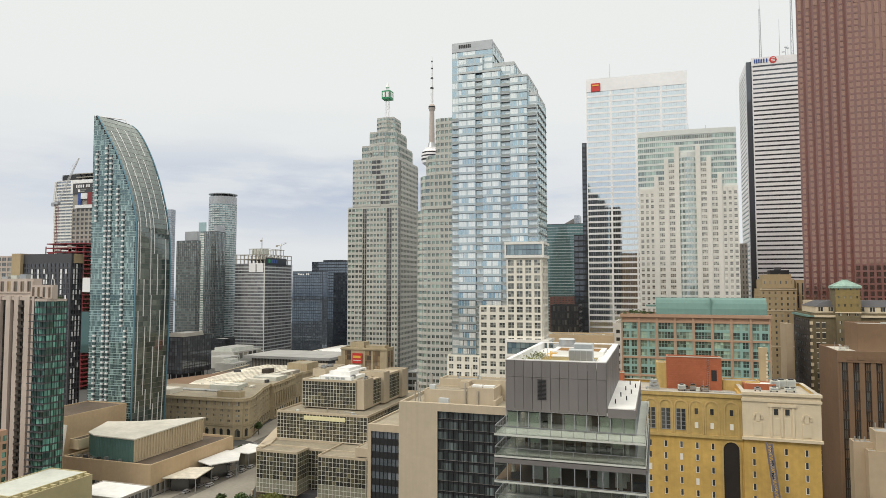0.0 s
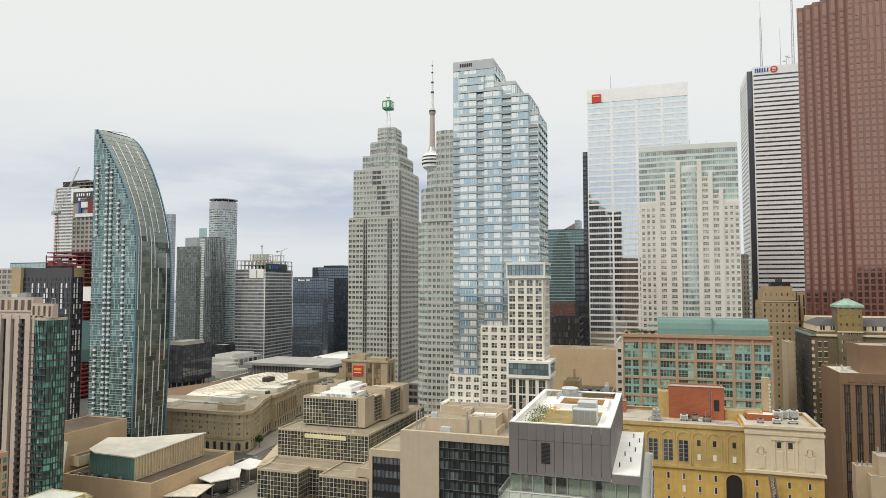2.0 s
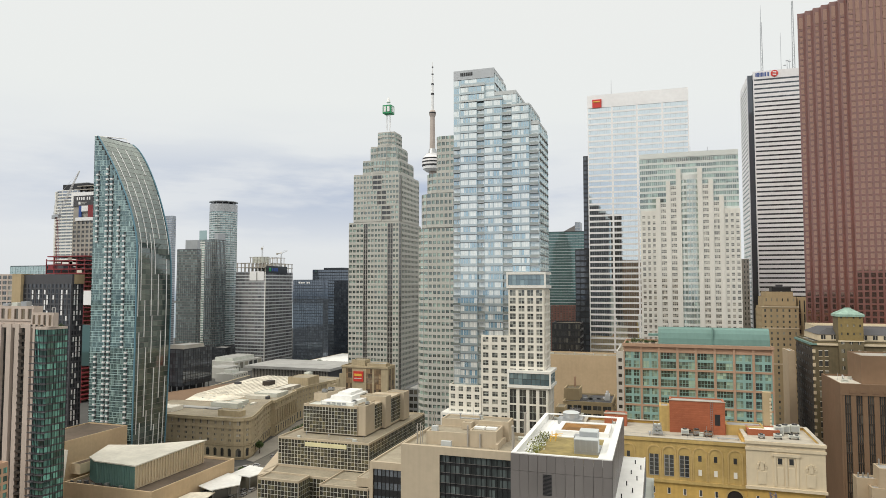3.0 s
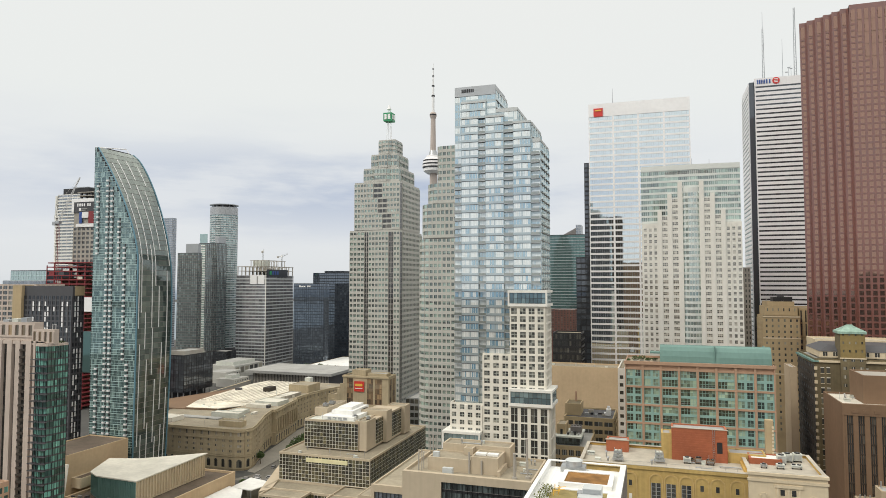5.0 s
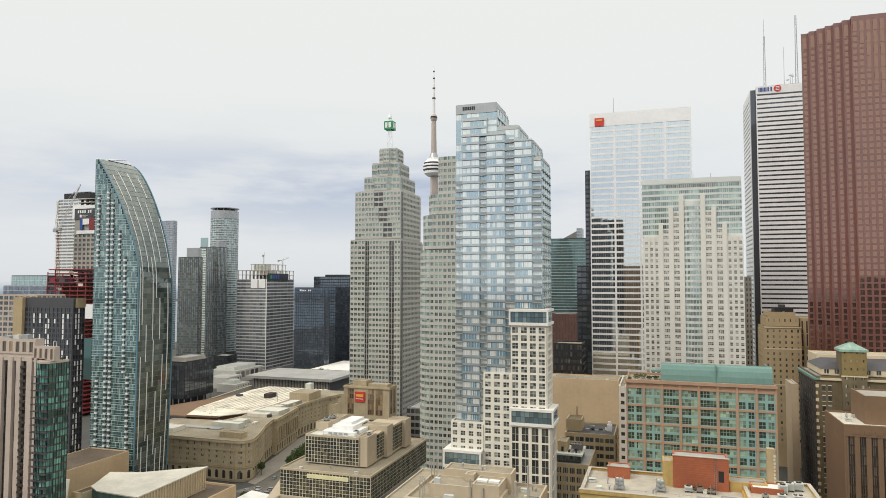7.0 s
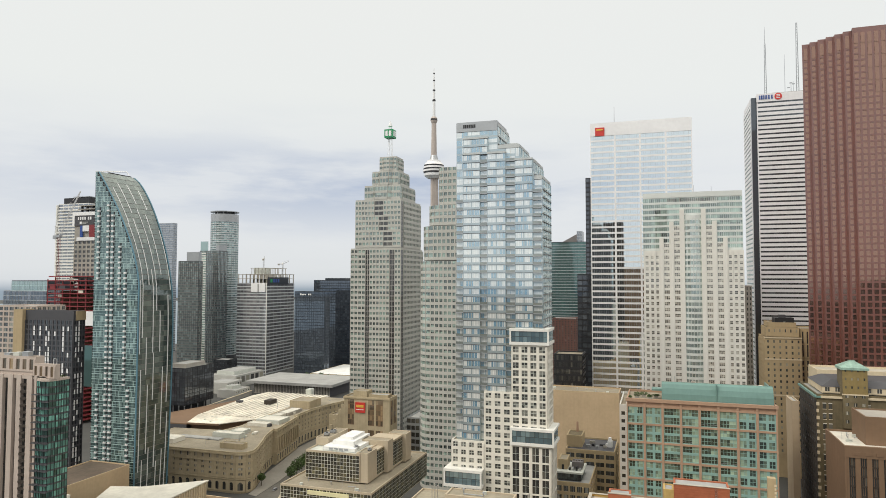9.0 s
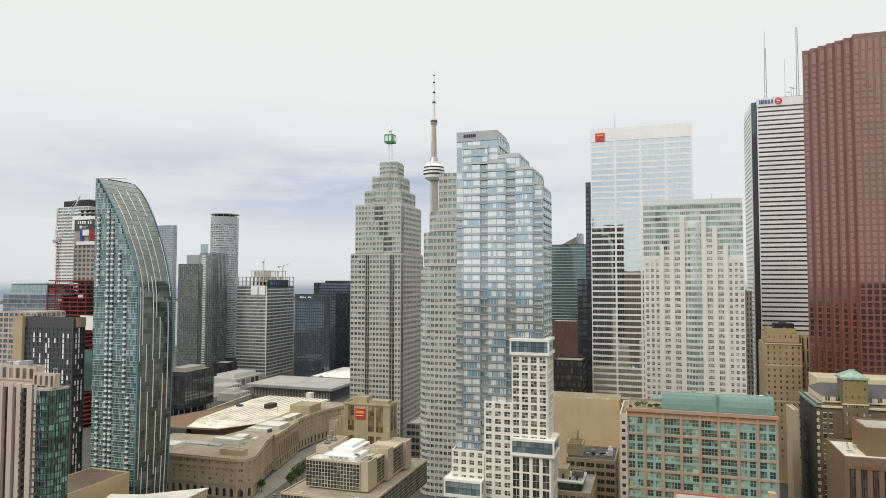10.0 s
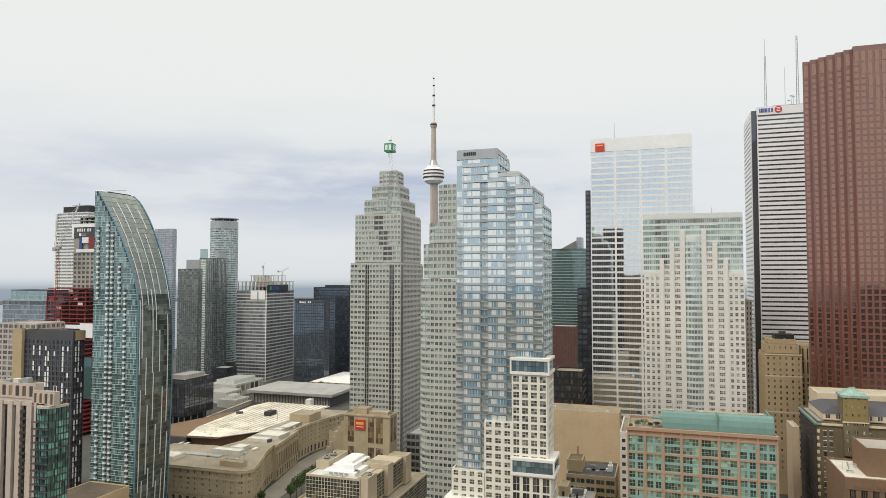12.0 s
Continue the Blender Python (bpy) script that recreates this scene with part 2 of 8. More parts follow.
MAT = dict(
    stainless=surface("brushed_stainless_cladding", (0.90, 0.885, 0.875), 0.35, 0.05, 0.4, 0.05, 0.0, 0.4),
    marble=surface("white_marble", (0.82, 0.81, 0.82), 0.6, 0.06, 0.4, 0.05, 0.03, streak=0.03),
    towerconcrete=surface("pale_weathered_concrete", (0.50, 0.435, 0.395), 0.85, 0.10, 0.4, 0.06, 0.05, streak=0.05),
    wellbrick=surface("shaded_well_brick", (0.022, 0.016, 0.013), 0.9, 0.2, 0.6, 0.1, 0.1),
    ochreupper=surface("browned_ochre_brick", (0.49, 0.345, 0.125), 0.85, 0.16, 0.8, 0.1, 0.15, streak=0.10),
    roofyellow=surface("yellow_ballast_roof", (0.29, 0.23, 0.09), 0.9, 0.35, 0.9, 0.35, 0.1),
    asphalt=surface("asphalt", (0.155, 0.145, 0.125), 0.9, 0.25, 0.5, 0.03),
    city=surface("city_ground", (0.075, 0.075, 0.072), 0.9, 0.35, 0.05, 0.006),
    paving=surface("concrete_paving", (0.28, 0.26, 0.225), 0.85, 0.15, 0.6, 0.05),
    water=surface("lake_water", (0.20, 0.26, 0.31), 0.35, 0.2, 0.01, 0.002, 0.1, gloss=0.15),
    white=surface("white_precast", (0.78, 0.77, 0.73), 0.7, 0.06, 0.4, 0.05, 0.05, streak=0.04),
    buff=surface("buff_turret_brick", (0.26, 0.195, 0.08), 0.85, 0.12, 0.8, 0.1, 0.15, streak=0.05),
    cream=surface("cream_precast", (0.74, 0.71, 0.635), 0.75, 0.06, 0.4, 0.05, 0.05, streak=0.03),
    whitepaint=surface("white_roof_membrane", (0.80, 0.80, 0.78), 0.7, 0.10, 0.5, 0.12, 0.05),
    beige=surface("beige_concrete", (0.50, 0.42, 0.31), 0.8, 0.08, 0.5, 0.06, 0.08, streak=0.04),
    tan=surface("tan_limestone", (0.45, 0.35, 0.21), 0.85, 0.09, 0.4, 0.08, 0.12, streak=0.05),
    ochre=surface("ochre_brick", (0.57, 0.37, 0.105), 0.85, 0.14, 0.8, 0.1, 0.15, streak=0.08),
    ochretrim=surface("ochre_terracotta", (0.51, 0.36, 0.145), 0.8, 0.14, 0.8, 0.1, 0.1),
    stone=surface("pale_stone", (0.66, 0.56, 0.40), 0.8, 0.08, 0.6, 0.1, 0.1, streak=0.05),
    granite=surface("red_granite", (0.193, 0.067, 0.048), 0.3, 0.10, 0.3, 0.03, 0.0, gloss=1.0, coat=0.9),
    brownbrick=surface("dark_red_brown_brick", (0.125, 0.06, 0.048), 0.85, 0.16, 1.0, 0.1, 0.15),
    pinkbrick=surface("pink_brick", (0.44, 0.285, 0.195), 0.85, 0.1, 0.6, 0.1, 0.1),
    redbrick=surface("red_brick", (0.37, 0.115, 0.055), 0.85, 0.15, 1.0, 0.1, 0.2),
    brown=surface("brown_precast", (0.20, 0.125, 0.075), 0.8, 0.10, 0.5, 0.05, 0.1, streak=0.04),
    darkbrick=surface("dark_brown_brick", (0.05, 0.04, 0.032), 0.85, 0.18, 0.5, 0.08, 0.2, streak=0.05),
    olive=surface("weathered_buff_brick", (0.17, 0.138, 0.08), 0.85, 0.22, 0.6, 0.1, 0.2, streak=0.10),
    copper=surface("verdigris_copper", (0.15, 0.27, 0.245), 0.6, 0.10, 0.4, 0.08, 0.05, streak=0.05),
    verdigris=surface("pale_streaked_verdigris", (0.30, 0.45, 0.38), 0.65, 0.3, 0.5, 0.15, 0.05, streak=0.15),
    paleroof=surface("pale_weathered_roof", (0.47, 0.43, 0.36), 0.9, 0.22, 0.5, 0.08, 0.1),
    teal=surface("teal_panel", (0.26, 0.42, 0.385), 0.5, 0.08, 0.5, 0.1, 0.0),
    greypanel=surface("grey_metal_panel", (0.205, 0.19, 0.185), 0.5, 0.08, 0.4, 0.05, 0.02, 0.3, streak=0.03, piece=0.10),
    steel=surface("galvanised_steel", (0.45, 0.46, 0.47), 0.4, 0.1, 0.8, 0.2, 0.0, 0.7),
    frame=surface("grey_aluminium", (0.42, 0.44, 0.46), 0.4, 0.06, 0.4, 0.1, 0.0, 0.5),
    paleframe=surface("silver_spandrel", (0.55, 0.58, 0.585), 0.5, 0.05, 0.4, 0.05, 0.0, 0.1),
    dark=surface("dark_anodised_metal", (0.03, 0.03, 0.033), 0.45, 0.1, 0.4, 0.05, 0.0, 0.3),
    navy=surface("navy_spandrel_panel", (0.03, 0.037, 0.048), 0.4, 0.1, 0.4, 0.05, 0.0, 0.2),
    charcoal=surface("charcoal_panel", (0.07, 0.07, 0.078), 0.6, 0.1, 0.4, 0.05, 0.02),
    roof=surface("gravel_roof", (0.32, 0.28, 0.21), 0.95, 0.22, 0.8, 0.08, 0.2),
    roofgrey=surface("grey_roof", (0.36, 0.36, 0.35), 0.95, 0.16, 0.6, 0.07, 0.1),
    tdstone=surface("grey_granite_cladding", (0.50, 0.495, 0.46), 0.6, 0.07, 0.3, 0.04, 0.02),
    concrete=surface("raw_concrete", (0.38, 0.355, 0.315), 0.85, 0.12, 0.4, 0.06, 0.1, streak=0.05),
    redsteel=surface("red_painted_steel", (0.25, 0.034, 0.04), 0.6, 0.15, 0.4, 0.1, 0.0),
    signred=surface("red_sign", (0.62, 0.05, 0.04), 0.4, 0.02, 0.5, 0.5, 0.0),
    signgreen=surface("green_sign", (0.02, 0.30, 0.12), 0.4, 0.05, 0.5, 0.5, 0.0),
    signwhite=surface("white_sign", (0.85, 0.85, 0.85), 0.4, 0.02, 0.5, 0.5, 0.0),
    signblue=surface("blue_sign", (0.03, 0.08, 0.30), 0.4, 0.02, 0.5, 0.5, 0.0),
    signgold=surface("gold_sign", (0.80, 0.48, 0.08), 0.4, 0.02, 0.5, 0.5, 0.0),
    yellow=surface("pale_yellow_panel", (0.76, 0.71, 0.44), 0.6, 0.1, 0.4, 0.1, 0.0),
    leaf=surface("leaf", (0.07, 0.115, 0.03), 0.7, 0.3, 0.8, 0.2, 0.0, piece=0.35),
    blind=surface("pale_green_blind", (0.80, 0.86, 0.72), 0.8, 0.06, 0.5, 0.2, 0.0),
    bark=surface("bark", (0.10, 0.075, 0.05), 0.9, 0.2, 2.0, 0.5, 0.2),
    carpaint=surface("car_paint", (0.45, 0.45, 0.46), 0.25, 0.02, 0.4, 0.1, 0.0, 0.2, piece=0.8),
    rubber=surface("tyre_rubber", (0.02, 0.02, 0.02), 0.8, 0.1, 2.0, 0.5, 0.0),
    boom=surface("faded_purple_steel", (0.165, 0.145, 0.17), 0.6, 0.1, 0.5, 0.2, 0.0),
    ivory=surface("ivory_stone", (0.745, 0.73, 0.68), 0.7, 0.05, 0.4, 0.05, 0.05, streak=0.03),
    putty=surface("pinkish_grey_precast", (0.52, 0.44, 0.385), 0.8, 0.09, 0.4, 0.06, 0.08, streak=0.06),
    shedroof=surface("weathered_white_sheet", (0.74, 0.69, 0.58), 0.75, 0.32, 0.4, 0.06, 0.05),
    limestone=surface("pale_tan_limestone", (0.465, 0.385, 0.255), 0.85, 0.13, 0.4, 0.08, 0.12, streak=0.08),
    yellowwall=surface("yellow_ribbed_cladding", (0.46, 0.405, 0.23), 0.7, 0.08, 0.5, 0.1, 0.05),
    tanwall=surface("pinkish_tan_brick", (0.53, 0.40, 0.255), 0.85, 0.09, 0.6, 0.08, 0.1, streak=0.03),
    brownroof=surface("brown_ballast_roof", (0.13, 0.10, 0.075), 0.95, 0.25, 0.6, 0.1, 0.2),
    lime=surface("yellow_green_leaf", (0.17, 0.18, 0.035), 0.7, 0.3, 0.8, 0.2, 0.0, piece=0.35),
    sedum=surface("rust_coloured_sedum", (0.27, 0.135, 0.035), 0.9, 0.45, 0.7, 0.3, 0.2),
    mudbeige=surface("plain_beige_render", (0.44, 0.35, 0.245), 0.85, 0.08, 0.4, 0.07, 0.05),
    bluefin=surface("blue_steel_fin", (0.13, 0.27, 0.35), 0.45, 0.06, 0.4, 0.05, 0.0, 0.2),
    tealslab=surface("teal_slab_edge", (0.46, 0.62, 0.62), 0.5, 0.06, 0.4, 0.05, 0.0),
    membrane=surface("weathered_cream_membrane", (0.66, 0.635, 0.56), 0.75, 0.14, 0.5, 0.1, 0.05),
    mint=surface("pale_green_crown_panel", (0.68, 0.705, 0.68), 0.55, 0.05, 0.4, 0.05, 0.0),
    traingreen=surface("green_train_paint", (0.10, 0.26, 0.10), 0.4, 0.06, 0.4, 0.1, 0.0),
    terrace=surface("pale_terrace_concrete", (0.58, 0.60, 0.55), 0.7, 0.10, 0.6, 0.2, 0.05),
    # glass
    # its blue and white pane colours paint in mirrored sky as well as drawn blinds
    g_scott=glass("blue_curtain_glass", (0.085, 0.21, 0.315), (0.95, 0.96, 0.94), 0.46, (0.85, 0.965, 0.99), 0.60, warp=0.02, scale=0.2, flat=(2.6, 3.32, 192.2), drawn=True),
    g_spandrel=glass("grey_blue_spandrel_glass", (0.215, 0.265, 0.28), (0.33, 0.385, 0.40), 0.35, (0.86, 0.97, 1.0), 0.5),
    g_pale=glass("curtained_window_glass", (0.085, 0.08, 0.07), (0.55, 0.52, 0.46), 0.15, (0.95, 1.0, 0.97), 0.45),
    g_bay=glass("pale_green_bay_glass", (0.012, 0.022, 0.02), (0.50, 0.66, 0.50), 0.12, (0.85, 1.0, 0.95), 0.34, flat=(3.5, 3.7, 6.2)),
    g_dark=glass("dark_window_glass", (0.012, 0.013, 0.014), (0.12, 0.115, 0.095), 0.07, blinds=0.15),
    g_mid=glass("window_glass", (0.02, 0.022, 0.022), (0.36, 0.34, 0.27), 0.10, blinds=0.25),
    g_black=glass("black_glass", (0.010, 0.012, 0.016), (0.07, 0.08, 0.09), 0.10, (0.8, 0.88, 1.0), 0.25),
    g_green=glass("green_glass", (0.006, 0.028, 0.026), (0.24, 0.60, 0.50), 0.10, (0.55, 0.95, 0.86), 0.36, flat=(1.9, 2.973, 6.0)),
    g_teal=glass("teal_tower_glass", (0.008, 0.036, 0.038), (0.30, 0.43, 0.415), 0.19, (0.75, 0.96, 0.97), 0.28),
    g_l_side=glass("grey_green_glass", (0.009, 0.024, 0.022), (0.12, 0.15, 0.13), 0.14, (0.90, 0.99, 0.96), 0.2),
    g_condo=glass("dark_condominium_glass", (0.032, 0.052, 0.054), (0.25, 0.32, 0.32), 0.2, (0.85, 0.97, 0.98), 0.33),
    g_frost=glass("pale_spandrel_panel", (0.17, 0.165, 0.12), (0.27, 0.26, 0.20), 0.08, (1.0, 0.97, 0.85), 0.4),
    g_okw=glass("pale_green_glass", (0.09, 0.13, 0.12), (0.58, 0.68, 0.62), 0.36, (0.88, 1.0, 0.97), 0.4, flat=(3.0, 3.16, 155.6)),
    g_lake=glass("dark_teal_tower_glass", (0.010, 0.036, 0.036), (0.028, 0.075, 0.07), 0.15, (0.62, 0.95, 0.92), 0.3),
    g_td=glass("green_grey_glass", (0.03, 0.045, 0.042), (0.46, 0.62, 0.54), 0.22, (0.86, 1.0, 0.96), 0.46, flat=(5.0, 4.03, 1.0)),
    g_tdlow=glass("grey_green_window_glass", (0.016, 0.026, 0.024), (0.40, 0.55, 0.475), 0.15, (0.83, 1.0, 0.94), 0.40, flat=(5.8, 4.03, 1.0)),
    g_scotia=glass("bronze_mirror_glass", (0.035, 0.018, 0.014), (0.078, 0.038, 0.028), 0.295, (1.0, 0.60, 0.45), 0.2),
    g_blue=glass("grey_blue_glass", (0.02, 0.028, 0.04), (0.16, 0.18, 0.22), 0.28, (0.85, 0.92, 1.0), 0.25),
    g_clear=glass("clear_balcony_glass", (0.10, 0.115, 0.105), (0.22, 0.24, 0.22), 0.25, (0.95, 1.0, 0.97), 0.3),
    g_navy=glass("navy_curtain_glass", (0.014, 0.020, 0.030), (0.055, 0.07, 0.09), 0.17, (0.72, 0.84, 1.0), 0.25),
    g_sky=glass("sky_blue_mirror_glass", (0.02, 0.03, 0.038), (0.06, 0.085, 0.10), 0.84, (0.885, 0.97, 1.0), 0.3, 0.02, 0.008),
    g_box=glass("blue_storey_glass", (0.035, 0.075, 0.10), (0.20, 0.30, 0.34), 0.22, (0.82, 0.96, 1.0), 0.4),
    g_foot=glass("pale_framed_window_glass", (0.02, 0.022, 0.022), (0.36, 0.36, 0.32), 0.11, (0.95, 1.0, 0.97), 0.32),
    # grey base under a faintly pink mirror tint
    g_site=glass("plain_grey_glass", (0.085, 0.085, 0.093), (0.24, 0.23, 0.235), 0.28, (1.0, 0.97, 0.98), 0.3),
    g_lakeside=glass("pale_teal_glass", (0.16, 0.23, 0.24), (0.30, 0.40, 0.40), 0.3, (0.85, 0.98, 1.0), 0.3),
    g_cyan=glass("pale_cyan_glass", (0.03, 0.055, 0.06), (0.36, 0.50, 0.50), 0.18, (0.78, 0.97, 1.0), 0.4),
    g_room=clear_glass("clear_room_glass"),
    g_tan=glass("bronze_tinted_window_glass", (0.04, 0.028, 0.018), (0.38, 0.26, 0.14), 0.12, (1.0, 0.9, 0.75), 0.3),
    g_curtain=glass("dark_green_curtain_glass", (0.005, 0.007, 0.008), (0.20, 0.25, 0.25), 0.06, (0.8, 0.95, 0.95), 0.26, flat=(1.5, 2.9, 8.0)),
    g_gold=glass("gold_tinted_glass", (0.007, 0.007, 0.005), (0.13, 0.115, 0.055), 0.10, (1.0, 0.95, 0.72), 0.2, 0.04, 0.10, 0.05),
)


# ---- helpers for building ----
class Mesh:
    """Collects faces; every box is closed."""

    def __init__(self):
        self.v, self.f = [], []

    def quad(self, a, b, c, d):
        i = len(self.v)
        self.v += [a, b, c, d]
        self.f.append((i, i + 1, i + 2, i + 3))

    def box(self, x0, x1, y0, y1, z0, z1):
        self.obox((x0, y0), (1, 0), 0, x1 - x0, 0, y1 - y0, z0, z1, (0, 1))

    def obox(self, o, r, u0, u1, w0, w1, z0, z1, n):
        """A box in the frame with origin o, axis r along, axis n across."""
        i = len(self.v)
        for z in (z0, z1):
            for u, w in ((u0, w0), (u1, w0), (u1, w1), (u0, w1)):
                self.v.append((o[0] + r[0] * u + n[0] * w, o[1] + r[1] * u + n[1] * w, z))
        flip = r[0] * n[1] - r[1] * n[0] < 0
        for q in ((3, 2, 1, 0), (4, 5, 6, 7), (0, 1, 5, 4), (1, 2, 6, 5), (2, 3, 7, 6), (3, 0, 4, 7)):
            q = q[::-1] if flip else q
            self.f.append(tuple(i + k for k in q))

    def ring(self, x0, x1, y0, y1, t, z0, z1):
        """A closed upright rim of thickness t round a rectangle."""
        i = len(self.v)
        for z in (z0, z1):
            for d in (0, t):
                self.v += [(x0 + d, y0 + d, z), (x1 - d, y0 + d, z), (x1 - d, y1 - d, z), (x0 + d, y1 - d, z)]
        for j in range(4):
            k = (j + 1) % 4
            self.f += [(i + j, i + k, i + 8 + k, i + 8 + j), (i + 4 + k, i + 4 + j, i + 12 + j, i + 12 + k), (i + 8 + j, i + 8 + k, i + 12 + k, i + 12 + j), (i + k, i + j, i + 4 + j, i + 4 + k)]

    def prism(self, poly, z0, z1):
        """An upright prism over a counter-clockwise outline."""
        k = len(poly)
        i = len(self.v)
        self.v += [(x, y, z0) for x, y in poly] + [(x, y, z1) for x, y in poly]
        for j in range(k):
            a, b = i + j, i + (j + 1) % k
            self.f.append((a, b, b + k, a + k))
        self.f.append(tuple(i + k + j for j in range(k)))
        self.f.append(tuple(i + k - 1 - j for j in range(k)))

    def cone(self, x, y, z0, z1, r0, r1, n=12):
        i = len(self.v)
        for z, r in ((z0, r0), (z1, r1)):
            self.v += [(x + r * math.cos(2 * math.pi * j / n), y + r * math.sin(2 * math.pi * j / n), z) for j in range(n)]
        for j in range(n):
            k = (j + 1) % n
            self.f.append((i + j, i + k, i + n + k, i + n + j))
        self.f.append(tuple(i + n + j for j in range(n)))
        self.f.append(tuple(i + n - 1 - j for j in range(n)))

    def rod(self, a, b, r, n=4):
        a, b = Vector(a), Vector(b)
        d = (b - a).normalized()
        s = d.orthogonal().normalized()
        t = d.cross(s)
        i = len(self.v)
        for p in (a, b):
            for j in range(n):
                q = p + s * r * math.cos(2 * math.pi * (j + 0.5) / n) + t * r * math.sin(2 * math.pi * (j + 0.5) / n)
                self.v.append(tuple(q))
        for j in range(n):
            k = (j + 1) % n
            self.f.append((i + j, i + k, i + n + k, i + n + j))
        self.f.append(tuple(i + n + j for j in range(n)))
        self.f.append(tuple(i + n - 1 - j for j in range(n)))

    def data(self, name, material, smooth=False):
        me = bpy.data.meshes.new(name)
        me.from_pydata(self.v, [], self.f)
        me.materials.append(MAT[material])
        if smooth:
            me.polygons.foreach_set("use_smooth", [True] * len(me.polygons))
        me.update()
        return me


def thing(name, label, category, group="", kind="", at=(0, 0, 0)):
    ob = new(name)
    ob.empty_display_size = 1
    ob.location = at
    return tagged(ob, label, category, group, kind)


def part(name, mesh, material, parent, label="", kind="", smooth=False):
    ob = new(name, mesh.data(name, material, smooth) if isinstance(mesh, Mesh) else mesh)
    ob.parent = parent
    if parent.type == "EMPTY":
        ob.matrix_parent_inverse = Matrix.Translation(-parent.location)
    return tagged(ob, label=label, kind=kind)


class Building:
    """One building: masses, facades and roofs, gathered by part and linked at the end."""

    def __init__(self, name, label, category="building", group="", panes=90, eye=115.0):
        self.top = thing(name, label, category, group)
        self.parts, self.cells, self.limit, self.eye, self.fronts = {}, [], panes, eye, []

    def mesh(self, name, material):
        return self.parts.setdefault((name, material), Mesh())

    def own(self, name, material):
        """A mesh that stays a part of its own."""
        return self.parts.setdefault((name, material, len(self.parts)), Mesh())

    def piece(self, name, material, *bounds):
        """One box-shaped part of its own."""
        m = Mesh()
        m.box(*bounds)
        return part(name, m, material, self.top)

    def mass(self, x0, x1, y0, y1, z0, z1, wall, roof="roofgrey", parapet=0.9, thick=0.5):
        """A block with its roof deck and a parapet round it."""
        self.own("wall", wall).box(x0, x1, y0, y1, z0, z1 - parapet)
        self.own("roof", roof).box(x0 + thick, x1 - thick, y0 + thick, y1 - thick, z1 - parapet, z1 - parapet + 0.05)
        if parapet > 0.06:
            self.own("parapet", wall).ring(x0, x1, y0, y1, thick, z1 - parapet, z1)

    def facade(self, p0, p1, z0, z1, cols, rows, pier=0.8, span=1.1, depth=0.3, wall="white", pane="g_mid", mull=0, bars=0,
               frame="frame", pname="pier", sname="spandrel", swall=None, edge=None, skip=None, head=0.0):
        """A wall with its window openings, over the face that runs from p0 to p1 as seen from outside: piers, spandrels and mullions in one piece."""
        L = math.hypot(p1[0] - p0[0], p1[1] - p0[1])
        r = ((p1[0] - p0[0]) / L, (p1[1] - p0[1]) / L)
        n = (r[1], -r[0])
        cw, fh = L / cols, (z1 - z0) / rows
        edge = pier / 2 if edge is None else edge
        sub = mull + 1
        ow = (cw - pier - 0.12 * mull) / sub
        us, um = [0.0], []
        for i in range(cols):
            c = i * cw
            us.append(c + pier / 2 if i or edge == pier / 2 else max(edge, 0.01))
            um.append("p")
            for j in range(sub):
                us.append(c + pier / 2 + (j + 1) * ow + j * 0.12)
                um.append("o")
                if j < mull:
                    us.append(us[-1] + 0.12)
                    um.append("m")
        us.append(L)
        um.append("p")
        zs, zm = [z0], []
        hb = (fh - span - 0.1 * bars) / (bars + 1)
        for k in range(rows):
            c = z0 + k * fh
            if span > 0:
                zs.append(c + span)
                zm.append("s")
            for j in range(bars + 1):
                zs.append(zs[-1] + hb)
                zm.append("o")
                if j < bars:
                    zs.append(zs[-1] + 0.1)
                    zm.append("m")
        if head:
            zs[-1] = z1 - head
            zs.append(z1)
            zm.append("s")
        deep = {"p": depth, "s": depth if swall is None else depth * 0.55, "m": depth * 0.5, "o": -0.02}
        slot = {"p": 0, "s": 1 if swall else 0, "m": 2}

        def kind(i, k):
            u, z = um[i], zm[k]
            if u == "p":
                return "p"
            if z == "s":
                return "s"
            return "m" if "m" in (u, z) else "o"

        vid, verts, faces, slots = {}, [], [], []

        def vert(i, k, w):
            key = (i, k, w)
            if key not in vid:
                vid[key] = len(verts)
                verts.append((p0[0] + r[0] * us[i] + n[0] * w, p0[1] + r[1] * us[i] + n[1] * w, zs[k]))
            return vid[key]

        nu, nk = len(um), len(zm)
        kinds = [[kind(i, k) for k in range(nk)] for i in range(nu)]
        for i in range(nu):
            for k in range(nk):
                t = kinds[i][k]
                w = deep[t]
                if t != "o":
                    faces.append((vert(i, k, w), vert(i + 1, k, w), vert(i + 1, k + 1, w), vert(i, k + 1, w)))
                    slots.append(slot[t])
                for di, dk, a, b in ((1, 0, (i + 1, k), (i + 1, k + 1)), (-1, 0, (i, k + 1), (i, k)), (0, 1, (i + 1, k + 1), (i, k + 1)), (0, -1, (i, k), (i + 1, k))):
                    I, K = i + di, k + dk
                    lo = deep[kinds[I][K]] if 0 <= I < nu and 0 <= K < nk else -0.02
                    if lo < w - 1e-6 and t != "o":
                        faces.append((vert(*b, w), vert(*a, w), vert(*a, lo), vert(*b, lo)))
                        slots.append(slot[t])
        me = bpy.data.meshes.new("facade")
        me.from_pydata(verts, [], faces)
        for q in (wall, swall or wall, frame):
            me.materials.append(MAT[q])
        me.polygons.foreach_set("material_index", slots)
        me.update()
        self.fronts.append(me)
        turn = math.atan2(r[1], r[0])
